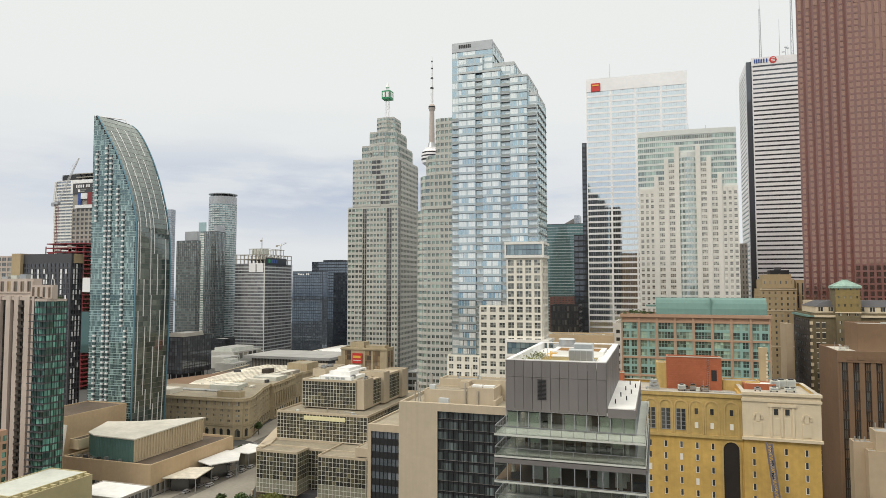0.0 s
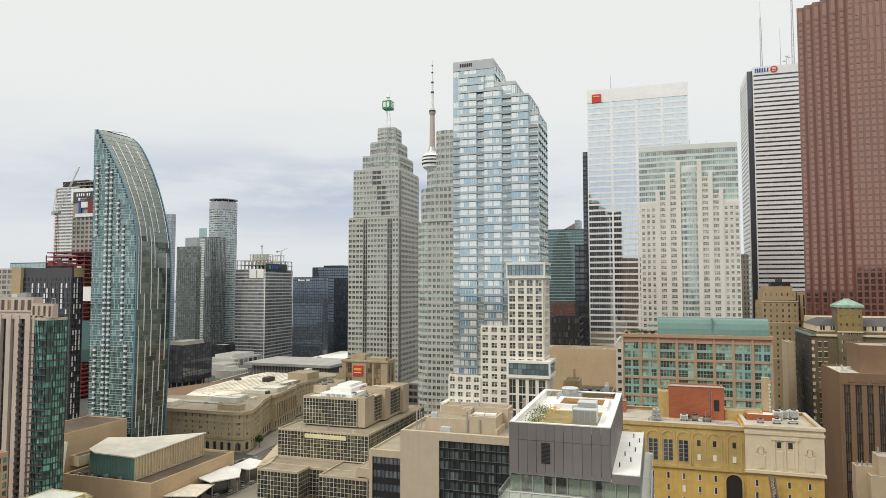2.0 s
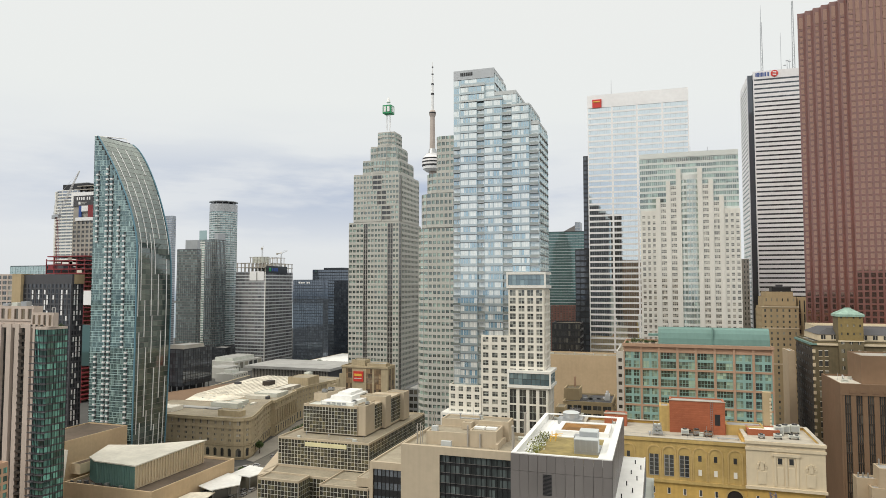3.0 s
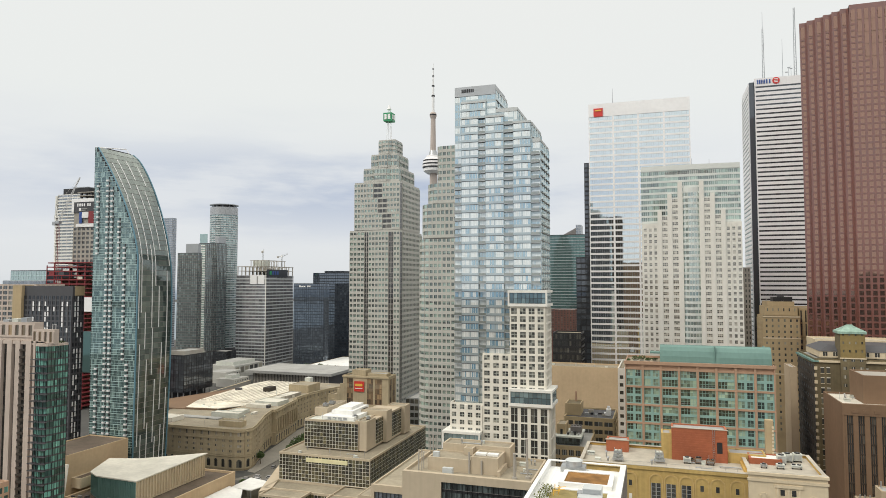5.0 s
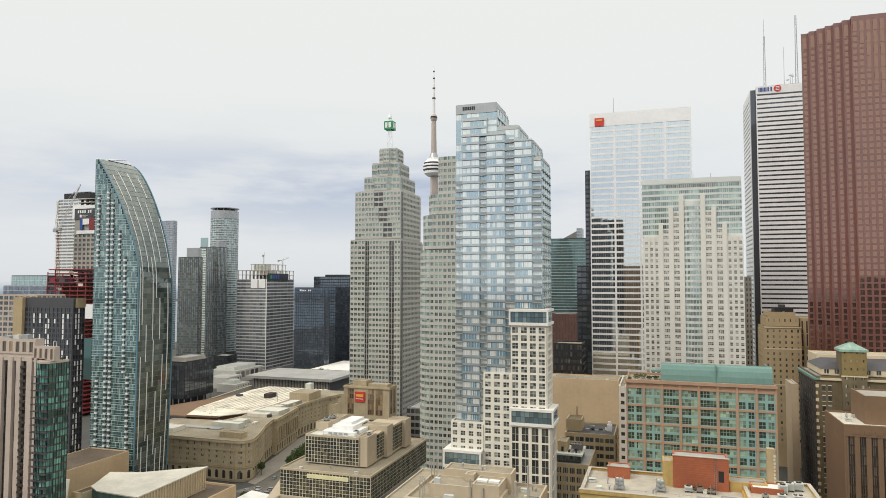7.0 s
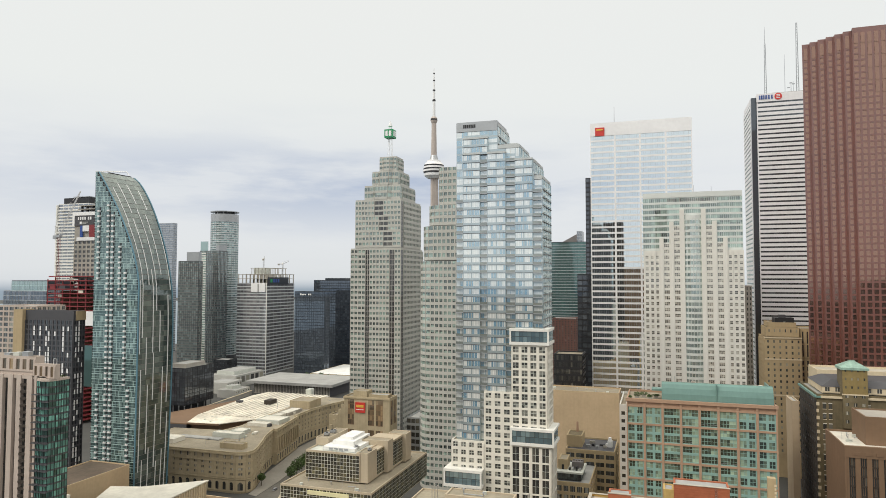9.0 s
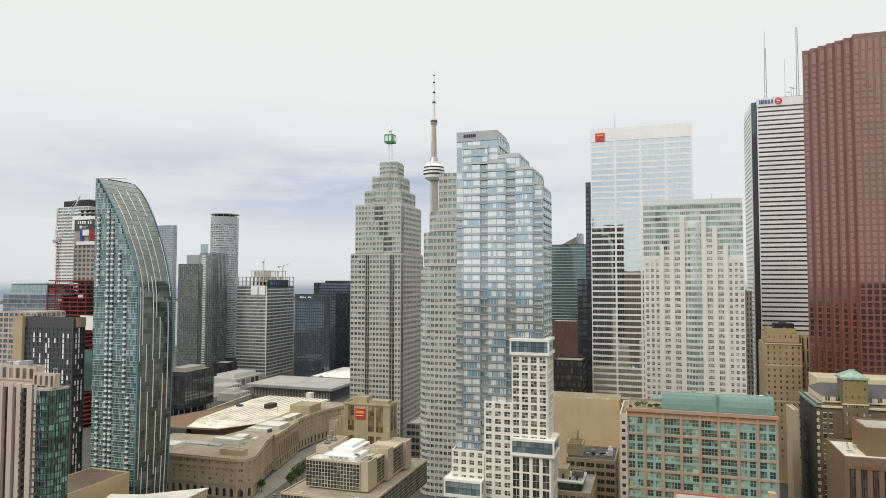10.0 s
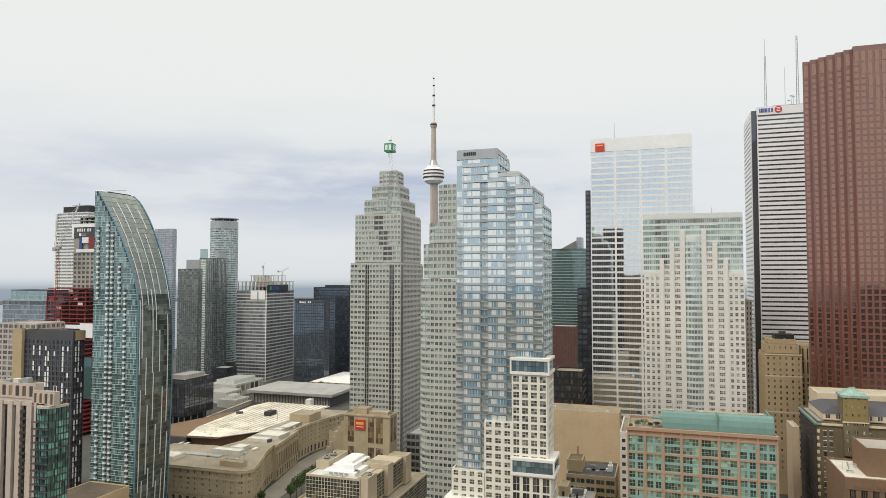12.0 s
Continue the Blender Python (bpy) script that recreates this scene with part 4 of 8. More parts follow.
# the dark condominium with white panels
b = Building("condominium_tower", "charcoal condominium tower with scattered white panels", "tower", panes=60)
b.mass(-364.2, -327.0, 300, 308, GROUND, 121, "charcoal", "roof")
b.facade((-364.2, 300), (-327.0, 300), 11.2, 115.2, 12, 34, 1.0, 0.9, 0.35, "charcoal", "g_black", 1, frame="dark")
b.facade((-327.0, 300), (-327.0, 308), 11.2, 115.2, 4, 34, 0.6, 0.9, 0.35, "charcoal", "g_black", frame="dark")
rnd = random.Random(4)
FH = 104 / 34
for u, many in ((-357.2, 0.35), (-352.4, 0.62), (-347.7, 0.62), (-345.7, 0.4), (-334.6, 0.6), (-330.9, 0.6), (-341.0, 0.12)):
    for k in range(32, 2, -1):
        if rnd.random() < many:
            b.piece("white_panel", "signwhite", u, u + 1.05, 299.5, 299.64, 11.3 + k * FH, 13.9 + k * FH)
for y, many in ((301.2, 0.5), (303.2, 0.75), (305.6, 0.35)):
    for k in range(33, 2, -1):
        if rnd.random() < many:
            b.piece("white_panel", "signwhite", -326.62, -326.48, y, y + 0.8, 11.3 + k * FH, 13.9 + k * FH)
b.mass(-371.5, -364.4, 298, 306, GROUND, 121.4, "tan", "roof")
b.piece("tan_panel", "tan", -327.0, -326.5, 301.5, 308.3, 115.4, 120.9)
b.done()

# the piered condominium with the green glass bay
b = Building("condominium_tower", "beige piered condominium tower with a green glass bay", "tower", panes=170)
b.mass(-300, -256, 222.5, 228, GROUND, 97, "putty", "roof")
b.mass(-300, -268, 228, 232, GROUND, 97, "putty", "roof")
b.mass(-300, -264, 222.6, 227, 97, 105.2, "putty", "roof")
b.mass(-264, -251.6, 221.8, 224.2, 96.2, 102.4, "putty", "roof")
b.facade((-300, 222.5), (-258, 222.5), 8, 95.5, 30, 29, 0.12, 0.8, 0.12, "dark", "g_dark", swall="dark")
for x0, x1 in ((-300, -297.2), (-294.6, -292.2), (-289.4, -287.0), (-283.7, -281.2), (-278.0, -275.2), (-273.0, -270.4), (-266.9, -263.9), (-262.5, -261.2)):
    b.piece("pier", "putty", x0, x1, 220.9, 222.45, GROUND, 97.3)
b.piece("head_band", "putty", -300, -256.2, 221.3, 222.5, 95.6, 97.1)
b.facade((-300, 222.6), (-264, 222.6), 98.6, 104.0, 9, 1, 1.7, 0.8, 0.5, "putty", "g_tan", frame="brown")
b.facade((-264, 221.8), (-251.6, 221.8), 96.4, 101.4, 4, 1, 1.5, 0.4, 0.5, "putty", "g_tan", frame="brown")
for q in range(3):
    b.piece("roof_unit", ("steel", "terrace", "frame")[q], -284 + q * 5.5, -280.6 + q * 5.5, 223.4, 226, 105.1, 106.2 + 0.5 * q)
for box in ((-254.4, -254.25, 102.0, 104.6), (-252.6, -252.45, 102.0, 104.6), (-254.4, -252.45, 104.6, 104.75)):
    b.mesh("roof_rail", "whitepaint").box(*box[:2], 223.2, 223.35, *box[2:])
rnd = random.Random(31)
m = Mesh()
for q in range(150):
    c = Vector((-256.5 + rnd.random() * 3.6, 224.8 + rnd.random() * 4, 96.3 + abs(rnd.gauss(0, 0.5))))
    o = Vector((rnd.gauss(0, 1), rnd.gauss(0, 1), rnd.gauss(0, 1))).normalized() * 0.25
    w = o.orthogonal() * 0.6
    m.quad(tuple(c - o), tuple(c - w), tuple(c + o), tuple(c + w))
part("shrub", m, "leaf", b.top, kind="stuff")
bay = [(-260, 220.4), (-256.5, 219.6), (-253.6, 220.6), (-252.4, 223.2), (-252.0, 229.5)]
b.mesh("bay", "dark").prism(bay + [(-260, 229.5)], 6, 95.2)
b.mesh("bay_roof", "putty").prism([(x + (0.4 if i > 1 else 0), y - 0.3) for i, (x, y) in enumerate(bay)] + [(-260, 229.5)], 95.2, 96.2)
for p, q in zip(bay, bay[1:]):
    k = max(2, round(math.hypot(q[0] - p[0], q[1] - p[1]) / 1.3))
    b.facade(p, q, 6, 95.2, k, 30, 0.1, 0.75, 0.25, "dark", "g_green", swall="charcoal")
for q in range(29):
    b.piece("balcony", "charcoal", -261.5, -257.6, 218.6, 220.6, 6 + q * 2.973, 6.25 + q * 2.973)
    b.piece("floor_band", "charcoal", -257.2, -252.6, 219.0, 220.4, 6 + q * 2.973, 6.2 + q * 2.973)
    b.piece("balcony", "darkbrick", -270.3, -267.0, 220.6, 222.4, 8 + q * 3.02, 8.9 + q * 3.02)
b.done()
b = Building("brick_block", "low red brick block with green windows", "building", panes=20)
b.mass(-276, -242, 190, 195, GROUND, 46, "pinkbrick", "roof")
b.facade((-276, 190), (-242, 190), 6, 44, 12, 12, 1.0, 1.0, 0.3, "pinkbrick", "g_green")
b.facade((-242, 190), (-242, 195), 6, 44, 2, 12, 0.8, 1.0, 0.3, "pinkbrick", "g_green")
b.done()


# ---- the curved glass tower ----
def curved_tower():
    b = Building("curved_glass_tower", "tall teal glass tower whose side sweeps up in a curve", "tower", panes=150)
    y0, y1 = 305.0, 331.5

    def edge(z, back=0):
        """How far the curved side stands out at the height z, at its front or back edge."""
        foot = 3.0 * max(0.0, (100 - z) / 95.0) ** 1.6
        if back:
            q = min(1.0, max(0.0, (z - 108) / 96.0))
            return -283.4 - foot - 21.0 * (1 - (1 - q ** 1.85) ** 0.54) - 12.6 * max(0.0, (z - 130) / 74.0) ** 1.52
        return -285.0 - foot * 0.3 - 31.5 * max(0.0, (z - 135) / 69.0) ** 1.6

    def left(z):
        return -318.4 + 1.5 * (1 - z / 204)

    floors = 65
    COLUMNS = ((3.8, 44, 57), (4.6, 2, 22), (10.9, 2, 58), (14.2, 2, 56), (19.7, 41, 50), (23.9, 24, 45), (26.8, 2, 23))
    fh = (203.5 - GROUND) / floors
    core, fins = b.mesh("core", "dark"), (b.own("blue_fin", "bluefin"), b.own("blue_fin", "bluefin"))
    for k in range(floors):
        z, zt = GROUND + k * fh, GROUND + (k + 1) * fh
        xa, xb, xt = left(z), edge(z + 0.02), edge(zt)
        xc, xd = edge(z, 1), max(edge(zt, 1), left(z) + 0.3)
        if not k:
            core.v += [(xa, y0, z), (xb, y0, z), (xc, y1, z), (xa, y1, z)]
        xs = left(zt)
        core.v += [(xs, y0, zt), (max(xt, xs + 0.1), y0, zt), (max(xd, xs + 0.1), y1, zt), (xs, y1, zt)]
        core.f += [tuple(4 * k + j for j in q) for q in ((0, 1, 5, 4), (1, 2, 6, 5), (2, 3, 7, 6), (3, 0, 4, 7))]
        if k == floors - 1:
            core.f.append(tuple(4 * k + j for j in (4, 5, 6, 7)))
        b.piece("floor_slab", "tealslab", xa - 0.1, xb + 0.12, y0 - 0.2, y0, z, z + 0.24)
        b.piece("sill_rail", "tealslab", xa - 0.05, xb + 0.06, y0 - 0.12, y0 - 0.03, z + 1.3, z + 1.42)
        # east face: panes between the two edges
        w = 1.05
        n = max(1, int((min(xb, xt) - xa - 0.3) / w))
        for j in range(n):
            if any(abs(0.35 + w * (j + 0.5) - u) < 0.5 and first <= k <= last for u, first, last in COLUMNS):
                continue
            b.cells.append(("g_teal", 0.96, round(fh - 0.36, 3), xa + 0.35 + w * (j + 0.5), y0 - 0.03, z + 0.34, 0.0))
        # curved side: leaning panes and slim pale fins
        m = 8
        for j in range(m):
            ya, yb = y0 + 0.2 + (y1 - y0 - 0.4) * j / m, y0 + 0.2 + (y1 - y0 - 0.4) * (j + 1) / m - 0.04
            pane = b.mesh("side_glazing", "g_l_side")
            fa, fb = (ya - y0) / (y1 - y0), (yb - y0) / (y1 - y0)
            pane.quad((xb + (xc - xb) * fa + 0.08, ya, z + 0.12), (xb + (xc - xb) * fb + 0.08, yb, z + 0.12), (xt + (xd - xt) * fb + 0.08, yb, zt - 0.05), (xt + (xd - xt) * fa + 0.08, ya, zt - 0.05))
        ln, h = b.own("side_transom", "greypanel"), 0.1
        ln.v += [(xb, y0, z - h), (xc, y1, z - h), (xc + 0.12, y1, z - h), (xb + 0.12, y0, z - h), (xb, y0, z + h), (xc, y1, z + h), (xc + 0.12, y1, z + h), (xb + 0.12, y0, z + h)]
        ln.f += [(0, 1, 2, 3), (7, 6, 5, 4), (3, 2, 6, 7), (0, 3, 7, 4), (2, 1, 5, 6)]
        for fin, y, xb, xt in ((fins[0], y0, xb, xt), (fins[1], y1, xc, xd)):
            fin.v += [(xb - 0.1, y - 0.35, z), (xb + 0.5, y - 0.35, z), (xb + 0.5, y + 0.35, z), (xb - 0.1, y + 0.35, z),
                      (xt - 0.1, y - 0.35, zt), (xt + 0.5, y - 0.35, zt), (xt + 0.5, y + 0.35, zt), (xt - 0.1, y + 0.35, zt)]
            i = len(fin.v) - 8
            fin.f += [tuple(i + q for q in f) for f in ((0, 1, 5, 4), (1, 2, 6, 5), (2, 3, 7, 6), (3, 0, 4, 7))]
    # balconies: white-fronted slabs in columns; the bare dark core stands for a shaded recess
    deck, front = Mesh(), Mesh()
    deck.box(-0.85, 0.85, -1.0, 0, 0.24, 0.4)
    front.box(-0.74, 0.74, -1.08, -0.98, 0.4, 1.3)
    front.box(-0.74, -0.68, -0.98, 0, 0.42, 1.3)
    front.box(0.68, 0.74, -0.98, 0, 0.42, 1.3)
    deck, front = deck.data("balcony", "paleframe"), front.data("balustrade", "marble")
    for k in range(2, 59):
        z = GROUND + k * fh
        for u, first, last in COLUMNS:
            if first <= k <= last and left(z) + u + 2 < edge(z + fh):
                ob = part("balcony", deck, "paleframe", b.top)
                ob.location = (left(z) + u, y0 - 0.25, z)
                part("balustrade", front, "marble", ob, "white balcony front")
    # pale light fins on the curved side: share of the depth, first and last floor
    for c, k0, k1 in ((.12, 33, 55), (.30, 43, 56), (.42, 30, 46), (.52, 38, 58), (.62, 30, 38), (.70, 45, 57), (.86, 20, 41), (.24, 26, 33), (.45, 21, 30), (.10, 8, 27),
                      (.30, 11, 24), (.55, 8, 20), (.72, 14, 27), (.90, 3, 18), (.20, 1, 10), (.62, 2, 9), (.38, 3, 12), (.78, 3, 11), (.14, 55, 62), (.33, 57, 63), (.56, 59, 63), (.80, 58, 62), (.05, 30, 44), (.95, 42, 54)):
        f, y = Mesh(), y0 + c * (y1 - y0)
        for k in range(k0, k1 + 1):
            z = GROUND + k * fh
            e = edge(z) * (1 - c) + edge(z, 1) * c
            f.v += [(e + 0.1, y - 0.22, z), (e + 0.34, y - 0.22, z), (e + 0.34, y + 0.22, z), (e + 0.1, y + 0.22, z)]
            i = 4 * (k - k0)
            if k > k0:
                f.f += [tuple(i - 4 + p for p in q) for q in ((0, 1, 5, 4), (1, 2, 6, 5), (2, 3, 7, 6), (3, 0, 4, 7))]
        f.f += [(3, 2, 1, 0), (i, i + 1, i + 2, i + 3)]
        part("pale_fin", f, "signwhite", b.top)
    m = Mesh()
    m.rod((-318.4, y0, 203.6), (-321.0, y1, 207.6), 0.3)
    m.rod((-318.0, y1, 204.0), (-321.0, y1, 207.6), 0.3)
    m.rod((-319.6, y0 + 12, 203.2), (-319.7, y0 + 12, 205.5), 0.2)
    part("roof_rim", m, "signwhite", b.top)
    b.mesh("roof_frame", "charcoal").box(-317.5, -316.2, y0 + 8, y1 - 1, 203.0, 204.2)
    b.done()


curved_tower()


# ---- the two stepped granite towers ----
b = Building("office_tower", "grey granite office tower with a stepped crown and green glass", "tower", "stepped granite towers", panes=170)
LEV = [(GROUND, 164, 0, 0), (164, 202.5, 2.6, 1.0), (202.5, 214.5, 8.0, 4.0), (214.5, 226.5, 12.6, 7.5), (226.5, 239, 17.0, 11.0)]
for q, (z0, z1, i, j) in enumerate(LEV):
    x0, x1, y0, y1 = -232.5 + i, -190 - j, 472 + i, 521 - i
    b.mass(x0, x1, y0, y1, z0, z1, "tdstone", "roofgrey", 1.0)
    g = "g_td" if q else "g_tdlow"
    span = 1.95 if q < 2 else 1.85
    pr = 0.95 if q < 2 else 0.35
    ya = y0 + 4.5
    # the dark strip of windows climbs sideways through the second stage
    cuts = [(z0 + 0.6, z1 - 1.4, 0.36)] if q != 1 else [(z0 + 0.6, z0 + 12.7, 0.62), (z0 + 12.7, z0 + 24.8, 0.52), (z0 + 24.8, z1 - 1.4, 0.42)]
    for za, zb, at in cuts:
        rows = max(2, round((zb - za) / 4.03))
        strips = [(at, at + 0.2)] if q == 1 else [(0.30, 0.38), (0.78, 0.88)] if q == 0 else [(0.36, 0.46)]
        u = 0.0
        for sa, sb in strips + [(1.0, 1.0)]:
            xa, xb, xc = x0 + (x1 - x0) * u, x0 + (x1 - x0) * sa, x0 + (x1 - x0) * sb
            b.facade((xa, y0), (xb, y0), za, zb, max(1, round((xb - xa) / 2.9)), rows, pr, span, 0.5, "tdstone", g, 1)
            if xc > xb:
                b.facade((xb, y0), (xc, y0), za, zb, 2, rows, 0.3, 1.4 if q else 1.0, 0.2, "tdstone", "g_dark" if q < 2 else "g_td", 1, frame="dark", swall="greypanel" if q < 1 else None)
            u = sb
        b.facade((x1, y0), (x1, ya), za, zb, 2, rows, 0.25, 1.0, 0.2, "tdstone", "g_dark" if q < 2 else "g_td", swall="greypanel" if q < 2 else None)
        b.facade((x1, ya), (x1, y1), za, zb, max(3, round((y1 - ya) / 3.2)), rows, pr, span, 0.5, "tdstone", g, 1)
    # facets of the glazed bay at the middle of each upper stage
    if q > 1:
        xm, w = (x0 + x1) / 2, (x1 - x0) * 0.17
        rows = max(2, round((z1 - z0 - 2) / 4.03))
        bay = [(xm - w - 2.4, y0), (xm - w, y0 - 2.4), (xm + w, y0 - 2.4), (xm + w + 2.4, y0)]
        b.own("bay", "tdstone").prism(bay, z0, z1 - 0.6)
        for p, s in zip(bay, bay[1:]):
            b.facade(p, s, z0 + 0.6, z1 - 1.4, max(1, round(math.hypot(s[0] - p[0], s[1] - p[1]) / 2.6)), rows, 0.4, 1.9, 0.4, "tdstone", "g_td", 1)
top = b.done()
lattice_mast(top, -208.5, 494, 239, 265, 1.6)
m = Mesh()
m.box(-212.2, -204.8, 490.3, 497.7, 255, 261.8)
part("sign", m, "signgreen", top, "green sign cube on the mast")
m = Mesh()
m.box(-211.2, -209.2, 490.0, 490.3, 256.3, 260.6)
m.box(-208.2, -206.0, 490.0, 490.3, 256.3, 260.6)
part("sign_mark", m, "signwhite", top)
m = Mesh()
m.box(-204.8, -204.5, 491.5, 493.4, 256.3, 260.6)
m.box(-204.8, -204.5, 494.4, 496.4, 256.3, 260.6)
part("sign_mark", m, "signwhite", top)
m = Mesh()
m.cone(-208.5, 494, 265, 269, 1.8, 0.5)
part("finial", m, "signwhite", top)

b = Building("office_tower", "grey granite office tower with rounded corners and green glass", "tower", "stepped granite towers", panes=170)


def round_plan(x0, x1, y0, y1, r):
    pts = []
    for cx, cy, a in ((x0 + r, y0 + r, math.pi), (x1 - r, y0 + r, 1.5 * math.pi), (x1 - r, y1 - r, 0), (x0 + r, y1 - r, 0.5 * math.pi)):
        pts += [(cx + r * math.cos(a + math.pi / 2 * q / 4), cy + r * math.sin(a + math.pi / 2 * q / 4)) for q in range(5)]
    return pts


for q, (z0, z1, i) in enumerate([(GROUND, 152, 0), (152, 175, 1.5), (175, 189, 4.5), (189, 215, 10.5)]):
    plan = round_plan(-151.5 + i, -104 - i, 405 + i, 450 - i, 9 if q < 3 else 4)
    b.mesh("wall", "tdstone").prism(plan, z0, z1 - 0.6)
    b.mesh("roof", "roofgrey").prism([(x * 0.999, y * 1.0005) for x, y in plan], z1 - 0.6, z1 - 0.4)
    rows = max(3, round((z1 - z0 - 1.5) / 4.05))
    for p, s in zip(plan[:11], plan[1:12]):
        L = math.hypot(s[0] - p[0], s[1] - p[1])
        arcs = L < 6
        if s[0] - p[0] < -0.1:
            continue
        b.facade(p, s, z0 + 0.4, z1 - 0.5, 1 if arcs else max(2, round(L / 2.9)), rows, 0.3 if arcs else 0.95, 1.95, 0.4, "tdstone", "g_td" if arcs or q == 2 else "g_tdlow", 0 if arcs else 1)
b.done()


# ---- the blue glass condominium with a pale stone foot ----
def stone_foot(b, x0, x1, y0, y1, z0, z1, cols, rows, side=0, pier=1.5, span=1.2, pane="g_foot"):
    b.mass(x0, x1, y0, y1, z0, z1, "cream", "roof", 0.5)
    b.facade((x0, y0), (x1, y0), z0, z1 - 0.8, cols, rows, pier, span, 0.45, "cream", pane, 1, 1, frame="terrace")
    if side:
        b.facade((x1, y0), (x1, y1), z0, z1 - 0.8, side, rows, pier, span, 0.45, "cream", pane, 1, frame="terrace")


def glass_box(b, x0, x1, y0, y1, z0, z1, cols, side):
    """A glazed storey framed by two pale ledges."""
    b.mesh("wall", "charcoal").box(x0 + 0.4, x1 - 0.4, y0 + 0.4, y1 - 0.3, z0 + 0.3, z1 - 0.4)
    b.facade((x0 + 0.4, y0 + 0.4), (x1 - 0.4, y0 + 0.4), z0 + 1.1, z1 - 1.1, cols, 2, 0.12, 0.15, 0.1, "dark", "g_box")
    b.facade((x1 - 0.4, y0 + 0.4), (x1 - 0.4, y1), z0 + 1.1, z1 - 1.1, side, 2, 0.12, 0.15, 0.1, "dark", "g_box")
    b.piece("ledge", "white", x0 - 0.3, x1 + 0.3, y0 - 0.2, y1, z0, z0 + 1.15)
    b.piece("ledge", "white", x0 - 0.3, x1 + 0.3, y0 - 0.2, y1, z1 - 1.0, z1)
    b.piece("ledge_post", "white", x0 - 0.25, x0 + 0.4, y0 - 0.15, y0 + 0.6, z0 + 1.15, z1 - 1.0)
    b.piece("ledge_post", "white", x1 - 0.4, x1 + 0.25, y0 - 0.15, y0 + 0.6, z0 + 1.15, z1 - 1.0)


